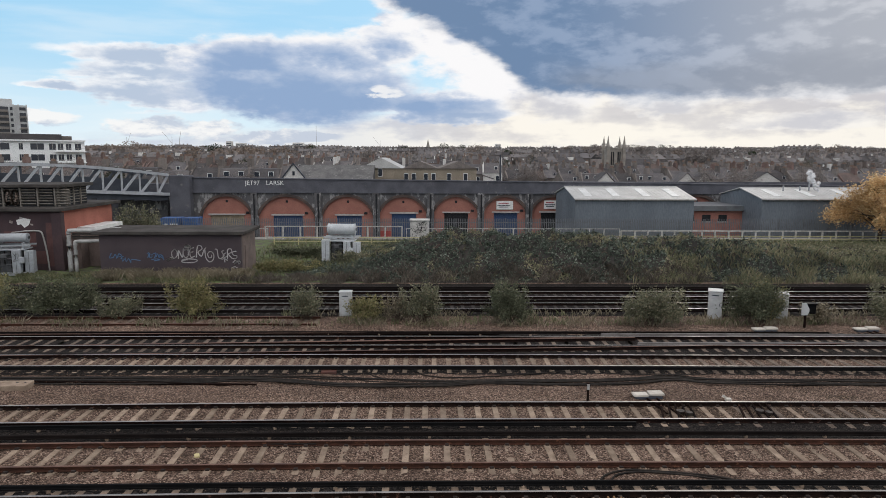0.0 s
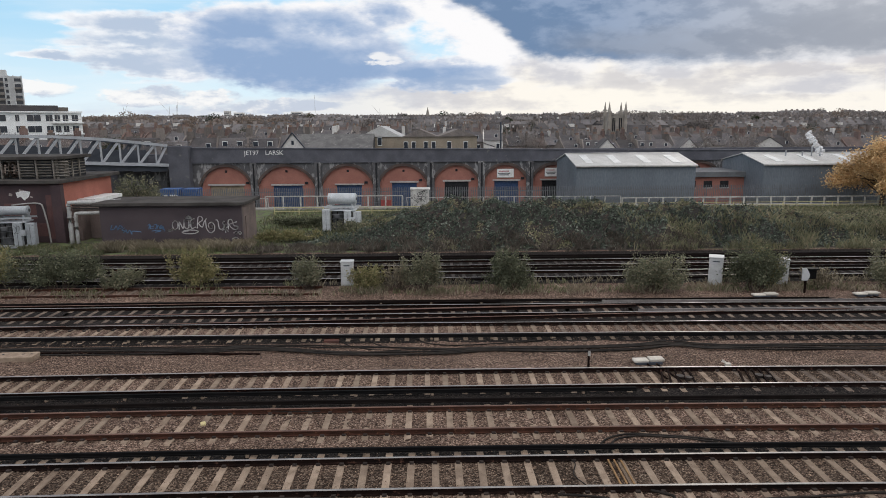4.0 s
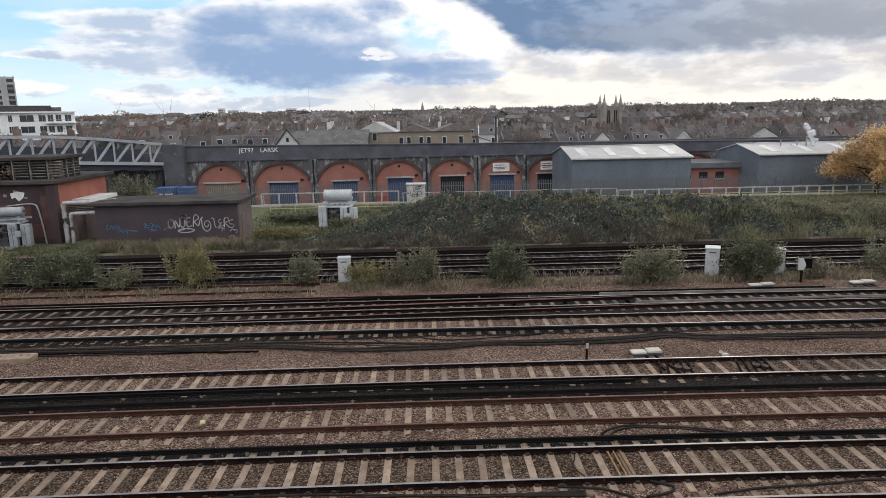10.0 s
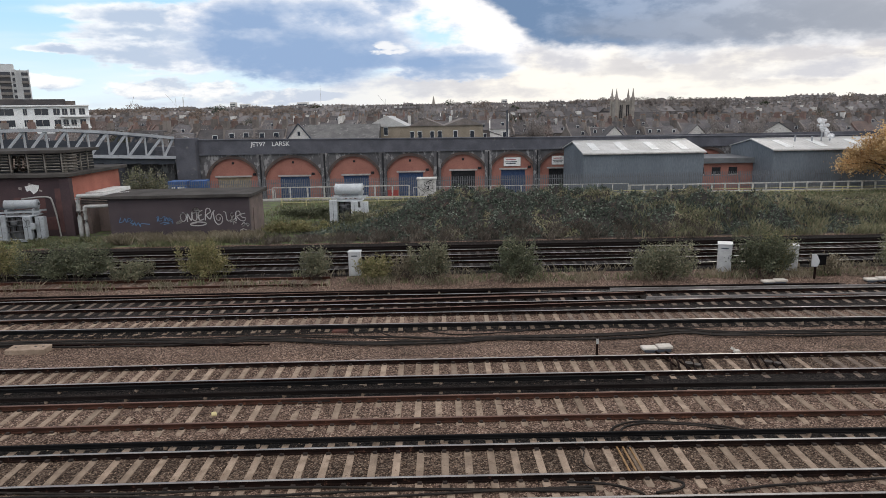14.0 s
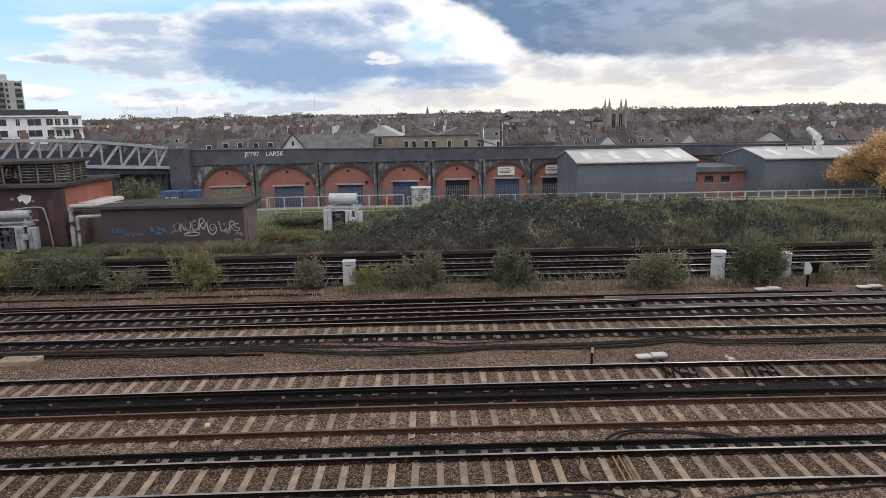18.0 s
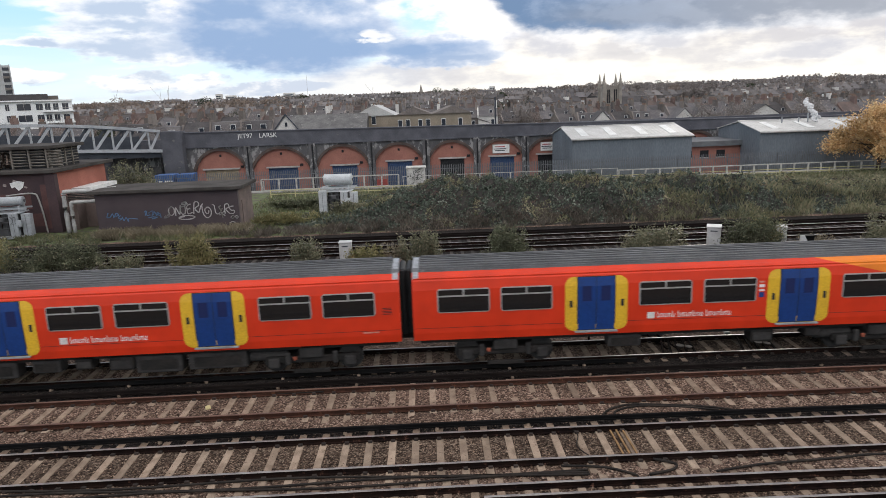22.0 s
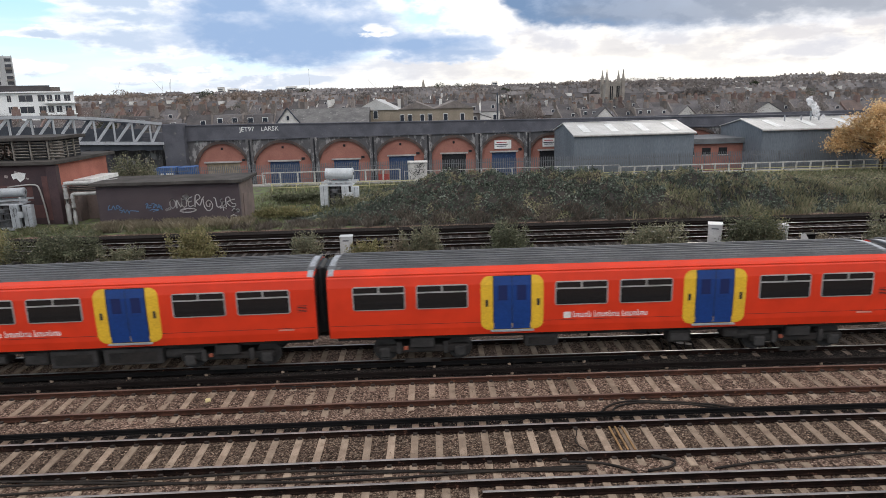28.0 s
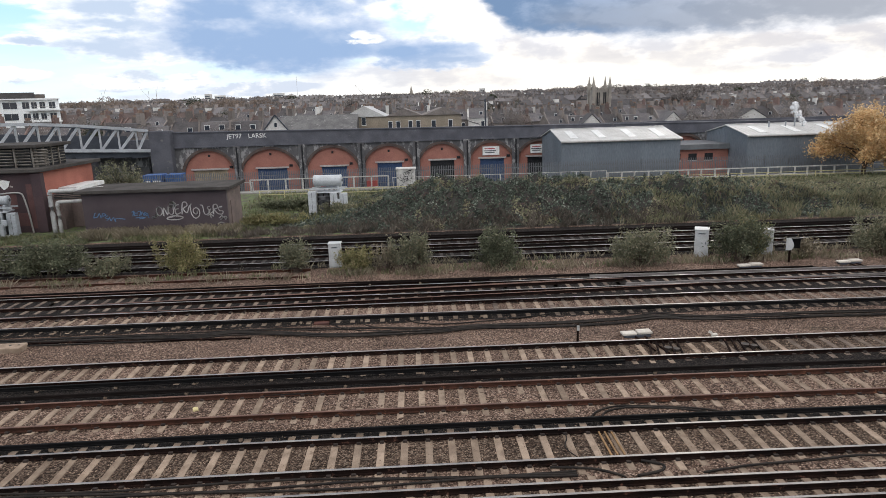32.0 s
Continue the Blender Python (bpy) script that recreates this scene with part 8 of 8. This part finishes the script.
body_red, body_cab = livery("red_coach_paint", False), livery("driving_car_paint", True)
car_yellow = surf("yellow_door_surround", (0.62, 0.37, 0.025), (0.56, 0.33, 0.025), scale=1, fine=15, rough=0.45, bump=0)
car_blue = surf("blue_door_paint", (0.008, 0.038, 0.165), (0.007, 0.031, 0.135), scale=1, fine=15, rough=0.4, bump=0)
car_roof = surf("grey_coach_roof", (0.105, 0.105, 0.108), (0.075, 0.075, 0.078), scale=0.7, fine=12, rough=0.7, bump=0.1, c3=(0.15, 0.145, 0.14), spots=0.08)
alu = surf("aluminium_window_frame", (0.36, 0.345, 0.33), (0.30, 0.285, 0.27), scale=3, fine=20, rough=0.45, metal=0.3, bump=0)
door_glass = plain_gloss("blue_tinted_glass", (0.010, 0.018, 0.075), 0.25)
coach_glass = plain_gloss("tinted_coach_glass", (0.012, 0.011, 0.011), 0.08)
under = surf("underframe_grime", (0.018, 0.017, 0.016), (0.030, 0.026, 0.024), scale=2, fine=15, rough=0.9, bump=0.2, spec=0.1)
under_lite = surf("dusty_equipment_case", (0.045, 0.042, 0.040), (0.028, 0.026, 0.025), scale=2, fine=15, rough=0.9, bump=0.1, spec=0.1)
rubber = surf("black_rubber", (0.012, 0.012, 0.013), (0.02, 0.02, 0.02), rough=0.7, bump=0.1)
orange_mark = surf("orange_axlebox_paint", (0.30, 0.075, 0.04), rough=0.7, bump=0)
logo_white = surf("white_lettering", (0.70, 0.66, 0.64), rough=0.6, bump=0)
faded_pink = surf("faded_pink_lettering", (0.55, 0.22, 0.17), rough=0.6, bump=0)
bell_grey = surf("pale_gangway_edge", (0.30, 0.31, 0.33), (0.2, 0.205, 0.21), rough=0.5, bump=0)

SIDE = ((-1.36, 1.19), (-1.40, 1.45), (-1.41, 2.2), (-1.395, 2.9), (-1.345, 3.2), (-1.22, 3.345), (-1.04, 3.42))
ROOF = [(-1.05, 3.40)] + [(-1.05 * math.cos(a), 3.415 + 0.10 * math.sin(a) ** 0.8) for a in np.linspace(0.2, math.pi - 0.2, 15)] + [(1.05, 3.40)]


def side_y(z):
    """Half width of the body at height z."""
    return -np.interp(z, [p[1] for p in SIDE], [p[0] for p in SIDE])


def rounded_panel(x0, x1, z0, z1, r, thick, y=0.0):
    """A panel with rounded corners that follows the bulge of the side, facing -y."""
    bm = bmesh.new()
    levels = [z0 + r * (1 - math.cos(radians(a))) for a in (0, 18, 36, 54, 72, 90)] + [z0 + r + (z1 - z0 - 2 * r) * k / 5 for k in range(1, 5)]
    levels += [z1 - r * (1 - math.cos(radians(a))) for a in (90, 72, 54, 36, 18, 0)]
    rows = []
    for z in levels:
        d = max(z0 + r - z, z - (z1 - r), 0.0)
        ins = r - math.sqrt(max(0.0, r * r - d * d))
        rows.append([bm.verts.new((x, -side_y(z) - t, z)) for x in (x0 + ins, x1 - ins) for t in (thick, -0.03)])
    for p, q in zip(rows, rows[1:]):
        for a, b in ((0, 2), (2, 3), (3, 1), (1, 0)):
            bm.faces.new((p[a], p[b], q[b], q[a]))
    bm.faces.new((rows[0][0], rows[0][1], rows[0][3], rows[0][2]))
    bm.faces.new((rows[-1][0], rows[-1][2], rows[-1][3], rows[-1][1]))
    bmesh.ops.recalc_face_normals(bm, faces=bm.faces[:])
    return bm


def cut_panel(x0, x1, z0, z1, thick):
    bm = bmesh.new()
    zs = np.linspace(z0, z1, 7)
    out = [[bm.verts.new((x, -side_y(z) - thick, z)) for z in zs] for x in (x0, x1)]
    inn = [[bm.verts.new((x, -side_y(z) + 0.03, z)) for z in zs] for x in (x0, x1)]
    for g in (out, inn):
        for k in range(6):
            bm.faces.new((g[0][k], g[1][k], g[1][k + 1], g[0][k + 1]))
    for s in (0, 1):
        for k in range(6):
            bm.faces.new((out[s][k], out[s][k + 1], inn[s][k + 1], inn[s][k]))
    for k in (0, 6):
        bm.faces.new((out[0][k], out[1][k], inn[1][k], inn[0][k]))
    bmesh.ops.recalc_face_normals(bm, faces=bm.faces[:])
    return bm


def mirrored(ob, car):
    """The same part on the other side of the car."""
    made = {}
    for o in (ob, *ob.children_recursive):
        made[o] = o.copy()
        scene.collection.objects.link(made[o])
        made[o].parent = made.get(o.parent, car)
    made[ob].scale = (1, -1, 1)


def side_window(car, x0, x1):
    z0, z1 = 2.13, 2.93
    f = part("window", rounded_panel(x0, x1, z0, z1, 0.09, 0.022, side_y(2.5)), alu, car, "aluminium-framed window")
    part("pane", cut_panel(x0 + 0.04, x1 - 0.04, z0 + 0.035, 2.665, 0.030), coach_glass, f, "dark tinted pane")
    mid = (x0 + x1) / 2
    for a, b in ((x0 + 0.04, mid - 0.03), (mid + 0.03, x1 - 0.04)):
        part("hopper_pane", cut_panel(a, b, 2.72, z1 - 0.035, 0.030), coach_glass, f, "small opening pane")
    return f


def side_door(car, x0, x1):
    s = part("door", rounded_panel(x0, x1, 1.34, 3.16, 0.28, 0.008, side_y(2.3)), car_yellow, car, "blue double door in a yellow surround")
    a, b = x0 + 0.42, x1 - 0.42
    mid = (a + b) / 2
    part("recess", cut_panel(a - 0.03, b + 0.03, 1.35, 3.16, 0.012), rubber, s)
    for p, q in ((a, mid - 0.012), (mid + 0.012, b)):
        leaf = part("door_leaf", cut_panel(p, q, 1.37, 3.14, 0.022), car_blue, s, "blue door leaf")
        m = (p + q) / 2
        part("door_pane", cut_panel(m - 0.15, m + 0.15, 2.35, 2.85, 0.028), door_glass, leaf, "dark door window")
    for x in (x0 + 0.2, x1 - 0.16):
        part("button_panel", cut_panel(x - 0.05, x + 0.04, 2.15, 2.38, 0.016), rubber, s, "black button panel")
    part("step", box(bmesh.new(), ((a + b) / 2, -side_y(1.3) - 0.05, 1.32), (b - a + 0.2, 0.14, 0.04)), bell_grey, s, "pale door step")
    return s


def bogie(car, x):
    g = part("bogie", box(bmesh.new(), (x, 0, 0.62), (2.9, 1.9, 0.18), bevel=0.03), under, car, "grimy motor bogie")
    for s in (-1, 1):
        part("side_frame", box(bmesh.new(), (x, s * 1.1, 0.66), (3.1, 0.14, 0.24), bevel=0.03), under, g)
        part("spring", box(bmesh.new(), (x, s * 1.12, 0.9), (0.8, 0.3, 0.36), bevel=0.05), under_lite, g)
        for dx in (-1.25, 1.25):
            part("axle_box", box(bmesh.new(), (x + dx, s * 1.14, 0.57), (0.36, 0.2, 0.34), bevel=0.04), under_lite, g)
            part("damper", box(bmesh.new(), (x + dx * 0.62, s * 1.18, 0.72), (0.16, 0.14, 0.42), bevel=0.03), under_lite, g)
        part("axle_end", box(bmesh.new(), (x - 0.55, s * 1.2, 0.72), (0.12, 0.08, 0.13), bevel=0.02), orange_mark, g, "orange painted axle box cover")
    for dx in (-1.25, 1.25):
        for s in (-0.75, 0.75):
            bm = rod(bmesh.new(), (x + dx, s - 0.065, 0.57), (x + dx, s + 0.065, 0.57), 0.42, 20)
            part("wheel", bm, under_lite, g, "steel wheel", smooth=False)
        part("axle", rod(bmesh.new(), (x + dx, -0.9, 0.57), (x + dx, 0.9, 0.57), 0.08, 8), under, g)
    part("shoe_beam", box(bmesh.new(), (x, -1.3, 0.32), (1.2, 0.1, 0.12)), under, g)
    return g


red_skirt = surf("red_front_skirt", (0.42, 0.034, 0.012), (0.30, 0.03, 0.014), scale=1.5, rough=0.5, bump=0)
# paler than the hood sides: sky sheen put into the base colour
hood_blue = surf("sky_lit_blue_hood", (0.075, 0.12, 0.24), (0.05, 0.09, 0.20), scale=1.5, rough=0.35, bump=0)


def coach(cab, powered=False):
    car = empty("train_car", pose(0, 0, -600), "red electric train driving car with a blue and orange nose" if cab else "red electric train intermediate car with a grey ribbed roof", "train car", "cars of the train")
    L = PITCH / 2 - 0.22
    x_front = L if not cab else L - 0.08
    outline = list(SIDE) + [(-y, z) for y, z in SIDE[::-1]]
    part("body", extrude(bmesh.new(), outline, -L, x_front, "x"), body_cab if cab else body_red, car)
    rl = x_front - (0.0 if not cab else 1.2)
    part("roof", extrude(bmesh.new(), ROOF, -L, rl, "x"), car_roof, car, "grey ribbed roof")
    for k in range(9):
        a = 0.36 + k * (math.pi - 0.72) / 8
        y, z = -1.05 * math.cos(a), 3.415 + 0.10 * math.sin(a) ** 0.8
        part("roof_rib", box(bmesh.new(), ((rl - L) / 2, y, z + 0.012), (rl + L - 0.5, 0.045, 0.05), rx=(a - math.pi / 2) * 0.18), car_roof, car)
    for y in (-1, 1):
        part("rain_strip", box(bmesh.new(), ((x_front - L) / 2, y * 1.30, 3.27), (x_front + L - 0.1, 0.03, 0.03)), body_cab if cab else body_red, car)
        part("waist_line", box(bmesh.new(), ((x_front - L) / 2, y * 1.40, 1.62), (x_front + L - 0.1, 0.012, 0.012)), rubber, car)
    # roof ends in pale metal hoops, black rubber gangway between the cars
    for x in ((-L + 0.12,) if cab else (-L + 0.12, L - 0.12)):
        hoop = extrude(bmesh.new(), [(-1.30, 3.26), (-1.23, 3.36), (-1.05, 3.44), (-0.5, 3.53), (0, 3.55), (0.5, 3.53), (1.05, 3.44), (1.23, 3.36), (1.30, 3.26)], x - 0.09, x + 0.09, "x")
        part("roof_end", hoop, bell_grey, car, "pale metal roof end")
        s = 1 if x > 0 else -1
        part("gangway", box(bmesh.new(), (x + s * 0.22, 0, 2.3), (0.22, 1.3, 2.3), bevel=0.06), rubber, car, "black rubber gangway")
        part("end_panel", box(bmesh.new(), (x + s * 0.125, 0, 2.25), (0.02, 2.6, 2.1)), rubber, car)
        part("coupler", box(bmesh.new(), (x + s * 0.2, 0, 0.98), (0.5, 0.3, 0.25)), under, car)
        part("jumper_bracket", box(bmesh.new(), (x + s * 0.06, -1.2, 3.05), (0.12, 0.1, 0.14)), bell_grey, car)
    c = -PITCH / 2
    wins = [(1.02, 2.72), (3.07, 4.75), (7.56, 9.28), (9.66, 11.38), (14.20, 15.88), (16.23, 17.93)]
    if cab:
        wins = [(1.02, 2.72), (3.07, 4.75), (7.56, 9.28), (9.66, 11.38), (14.18, 15.85)]
    for a, b in wins:
        mirrored(side_window(car, c + a, c + b), car)
    for a, b in ((5.16, 7.19), (11.75, 13.78)):
        mirrored(side_door(car, c + a, c + b), car)
    # brand lettering as plain bars, mark first on either side
    for flip in (False, True):
        x = c + 7.85

        def along_side(p, q):
            return (p, q) if not flip else (2 * x + 3.0 - q, 2 * x + 3.0 - p)
        made = [part("logo_mark", cut_panel(*along_side(x, x + 0.24), 1.67, 1.89, 0.006), logo_white, car, "small white square mark")]
        for a, count in ((0.32, 5), (1.0, 7), (1.92, 7)):
            word = bmesh.new()
            for k in range(count):
                # each letter as two thin uprights and a short bar
                u, tall = x + a + k * 0.122, 1.90 if k in (0, 4) else 1.83
                for p, q, z0, z1 in ((u, u + 0.022, 1.69, tall), (u + 0.065, u + 0.087, 1.69, 1.83), (u + 0.022, u + 0.065, 1.80 if k % 2 else 1.69, 1.83 if k % 2 else 1.72)):
                    me = bpy.data.meshes.new("letter_bar")
                    bar = cut_panel(*along_side(p, q), z0, z1, 0.006)
                    bar.to_mesh(me)
                    bar.free()
                    word.from_mesh(me)
                    bpy.data.meshes.remove(me)
            made.append(part("lettering", word, logo_white, car, "white lettering drawn as bars"))
        if flip:
            for o in made:
                o.scale = (1, -1, 1)
    mirrored(part("number_bar", cut_panel(c + 17.5, c + 18.0, 1.54, 1.59, 0.006), faded_pink, car, "pale number bar"), car)
    for k in range(5):
        mirrored(part("grille_slot", cut_panel(c + 18.15, c + 18.45, 2.16 + k * 0.05, 2.18 + k * 0.05, 0.006), rubber, car), car)
    if cab:
        for z0, z1, mt, lab in ((2.25, 2.42, car_blue, "blue notice"), (2.45, 2.52, logo_white, "white notice"), (2.58, 2.68, logo_white, "white notice"), (2.74, 2.80, faded_pink, "pink notice")):
            mirrored(part("notice", cut_panel(c + 11.47, c + 11.64, z0, z1, 0.006), mt, car, lab), car)
        # cab side window, cab door with its window
        mirrored(part("cab_window", cut_panel(L - 1.0, L - 0.62, 2.2, 2.85, 0.012), door_glass, car, "dark cab side window"), car)
        dr = part("cab_door", cut_panel(L - 2.12, L - 1.45, 1.36, 3.2, 0.012), body_cab, car, "narrow cab door")
        part("cab_door_pane", cut_panel(L - 1.98, L - 1.62, 2.3, 2.98, 0.02), coach_glass, dr, "dark cab door window")
        part("door_gap", cut_panel(L - 2.14, L - 2.11, 1.36, 3.2, 0.016), rubber, dr)
        part("door_gap", cut_panel(L - 1.46, L - 1.43, 1.36, 3.2, 0.016), rubber, dr)
        mirrored(dr, car)
        # blue roof dome over the cab with a raised front hood
        dome = bmesh.new()
        rings = []
        for x, k, dz in ((L - 1.3, 1.0, -0.02), (L - 0.9, 1.0, -0.04), (L - 0.45, 0.98, -0.09), (L - 0.1, 0.95, -0.16)):
            rings.append([dome.verts.new((x, y * k, z + dz)) for y, z in ROOF])
        for p, q in zip(rings, rings[1:]):
            for i in range(len(ROOF) - 1):
                dome.faces.new((p[i], p[i + 1], q[i + 1], q[i]))
        dome.faces.new(rings[-1])
        dome.faces.new(rings[0][::-1])
        bmesh.ops.recalc_face_normals(dome, faces=dome.faces[:])
        part("cab_dome", dome, car_blue, car, "blue cab roof dome")
        hd = extrude(bmesh.new(), ((-1.12, 3.34), (1.12, 3.34), (0.74, 3.56), (-0.74, 3.56)), L - 1.1, L - 0.12, "x")
        for v in hd.verts:
            if v.co.z < 3.7 and v.co.x < L - 0.5:
                v.co.y *= 1.1
                v.co.x -= 0.25
        part("roof_hood", hd, car_blue, car, "raised blue hood with the headcode recess")
        part("hood_top", box(bmesh.new(), (L - 0.70, 0, 3.568), (0.9, 1.46, 0.03), bevel=0.01), hood_blue, car, "top of the hood, coloured paler blue for sky sheen")
        part("hood_recess", box(bmesh.new(), (L - 0.5, -0.94, 3.455), (0.42, 0.06, 0.06), rx=-0.9), rubber, car)
        # front: blue frame, dark windscreens, yellow panels with lamps, black gangway
        part("front_panel", box(bmesh.new(), (L - 0.05, 0, 2.30), (0.1, 2.62, 2.10), bevel=0.03), car_blue, car, "blue front frame")
        for y in (-0.93, 0.93):
            w = part("windscreen", box(bmesh.new(), (L + 0.004, y, 2.74), (0.03, 0.66, 0.86), bevel=0.01), coach_glass, car)
            part("windscreen_seal", box(bmesh.new(), (L - 0.004, y, 2.74), (0.03, 0.74, 0.94)), rubber, w)
            part("wiper", beam(bmesh.new(), (L + 0.03, y - 0.2, 2.4), (L + 0.03, y + 0.12, 2.9), 0.02, 0.02), rubber, w)
            part("yellow_panel", box(bmesh.new(), (L - 0.02, y * 1.05, 1.93), (0.12, 0.70, 0.62), bevel=0.05), car_yellow, car, "yellow warning panel")
            lamp = part("headlight", box(bmesh.new(), (L + 0.05, y, 1.85), (0.05, 0.34, 0.18), bevel=0.02), rubber, car, "dark lamp cluster")
            for dy in (-0.08, 0.08):
                part("lens", rod(bmesh.new(), (L + 0.07, y + dy, 1.85), (L + 0.085, y + dy, 1.85), 0.055, 10), bell_grey, lamp, "pale round lens")
            part("tail_lamp", rod(bmesh.new(), (L + 0.06, y * 1.24, 1.85), (L + 0.08, y * 1.24, 1.85), 0.05, 10), surf("red_lens", (0.4, 0.02, 0.02), rough=0.2, bump=0), lamp)
            part("hose", tube("hose", glide([(L + 0.06, y * 0.72, 1.75), (L + 0.16, y * 0.74, 1.55), (L + 0.14, y * 0.7, 1.3), (L + 0.04, y * 0.66, 1.2)], 4), 0.025, rubber), None, car, "black brake hose")
            part("red_skirt", box(bmesh.new(), (L - 0.03, y, 1.32), (0.1, 0.72, 0.5), bevel=0.03), red_skirt, car, "red lower front")
        part("gangway", box(bmesh.new(), (L - 0.01, 0, 2.30), (0.2, 0.86, 2.1), bevel=0.05), rubber, car, "black front gangway")
        part("gangway_door", box(bmesh.new(), (L + 0.095, 0, 2.3), (0.02, 0.6, 1.8), bevel=0.008), under, car, "dark gangway door")
        part("coupler", box(bmesh.new(), (L + 0.02, 0, 1.0), (0.5, 0.4, 0.35), bevel=0.04), under, car)
        part("front_step", box(bmesh.new(), (L - 0.6, -1.2, 0.98), (1.1, 0.08, 0.05)), bell_grey, car)
        mirrored(part("yellow_flank", rounded_panel(L - 0.46, L - 0.06, 1.58, 2.24, 0.19, 0.012), car_yellow, car, "rounded yellow end of the front panel"), car)
        mirrored(part("marker_box", cut_panel(L - 0.25, L - 0.1, 2.95, 3.1, 0.05), bell_grey, car, "small pale lamp box"), car)
    bogie(car, -L + 3.0)
    bogie(car, L - 3.0)
    part("underframe", box(bmesh.new(), (0, 0, 1.1), (2 * L - 0.4, 2.2, 0.2)), under, car)
    kit = ((-2.3, 1.1, 0.40, under_lite), (2.3, 0.75, 0.42, under), (4.0, 0.5, 0.3, under))
    if powered:
        kit = ((-4.1, 1.75, 0.55, under_lite), (-2.3, 0.9, 0.42, under_lite), (-1.1, 0.55, 0.36, under), (0.1, 0.8, 0.44, under), (1.3, 1.5, 0.58, under_lite), (3.2, 1.9, 0.55, under_lite))
    for x, w, h, mt in kit:
        case = part("equipment_case", box(bmesh.new(), (x, -0.98, 1.06 - h / 2), (w, 0.5, h), bevel=0.03), mt, car, "dusty underfloor equipment case")
        part("case_lid", box(bmesh.new(), (x, -1.235, 1.05 - h / 2), (w * 0.8, 0.02, h * 0.6)), under if mt is under_lite else under_lite, case)
        mirrored(case, car)
    part("air_tank", rod(bmesh.new(), (4.2, -0.9, 0.75), (5.4, -0.9, 0.75), 0.17, 12), under_lite, car)
    return car


DRIVING, MOTOR, TRAILER = coach(True), coach(False, True), coach(False)
cars = [DRIVING, MOTOR, TRAILER]
for k in range(3, 8):
    cars.append(copy_thing(DRIVING if k in (3, 4, 7) else MOTOR if k == 6 else TRAILER, pose(0, 0, -600)))
TRAIN = [(cars[0], False), (cars[1], False), (cars[2], False), (cars[3], True), (cars[4], False), (cars[5], False), (cars[6], False), (cars[7], True)]


def nose_at(t):
    """Where the train's nose is along the line, in metres."""
    ts = (19.0, 20.0, 20.4, 21.0, 21.6, 22.2, 22.8, 23.4, 24.0, 24.7, 25.5, 27.5, 28.1, 28.7, 29.3, 29.9, 30.5, 31.1, 31.7)
    xs = (-25.3, -11.2, -5.4, 3.52, 12.25, 21.07, 30.25, 39.37, 48.6, 59.43, 71.88, 102.38, 111.68, 120.93, 130.17, 139.27, 148.45, 157.45, 166.3)
    if t < ts[0]:
        return xs[0] + (t - ts[0]) * 14.0
    if t > ts[-1]:
        return xs[-1] + (t - ts[-1]) * 15.0
    return float(np.interp(t, ts, xs))


def motions():
    times = [0.0, 6.0, 12.0, 16.0, 18.0] + [19.0 + 0.5 * k for k in range(27)]
    for k, (car, turned) in enumerate(TRAIN):
        rows = []
        for t in times:
            x = nose_at(t) - PITCH * (k + 0.5)
            a, b = x - 6, x + 6
            ya, yb = bend(a), bend(b)
            turn = math.degrees(math.atan2(yb - ya, b - a))
            rows.append((t, pose(x, TRACK_C + (ya + yb) / 2, 0.012, 0, 0, turn + (180 if turned else 0))))
        walk(car, rows)
    # steam puffs climb, drift and come round again below the roof
    for k, p in enumerate(PUFFS):
        rows = []
        for i in range(65):
            t = i * 0.5
            ph = (t / 2.6 + k / 9) % 1.0
            x = 46.2 - 0.9 * ph - 0.5 * ph * ph + 0.12 * math.sin(t * 2 + k)
            rows.append((t, pose(x, 76.4, 5.2 + 2.2 * ph, 20 * math.sin(k + t * 0.3), 0, 30 * math.sin(k * 2 + t * 0.4))))
        walk(p, rows)


motions()
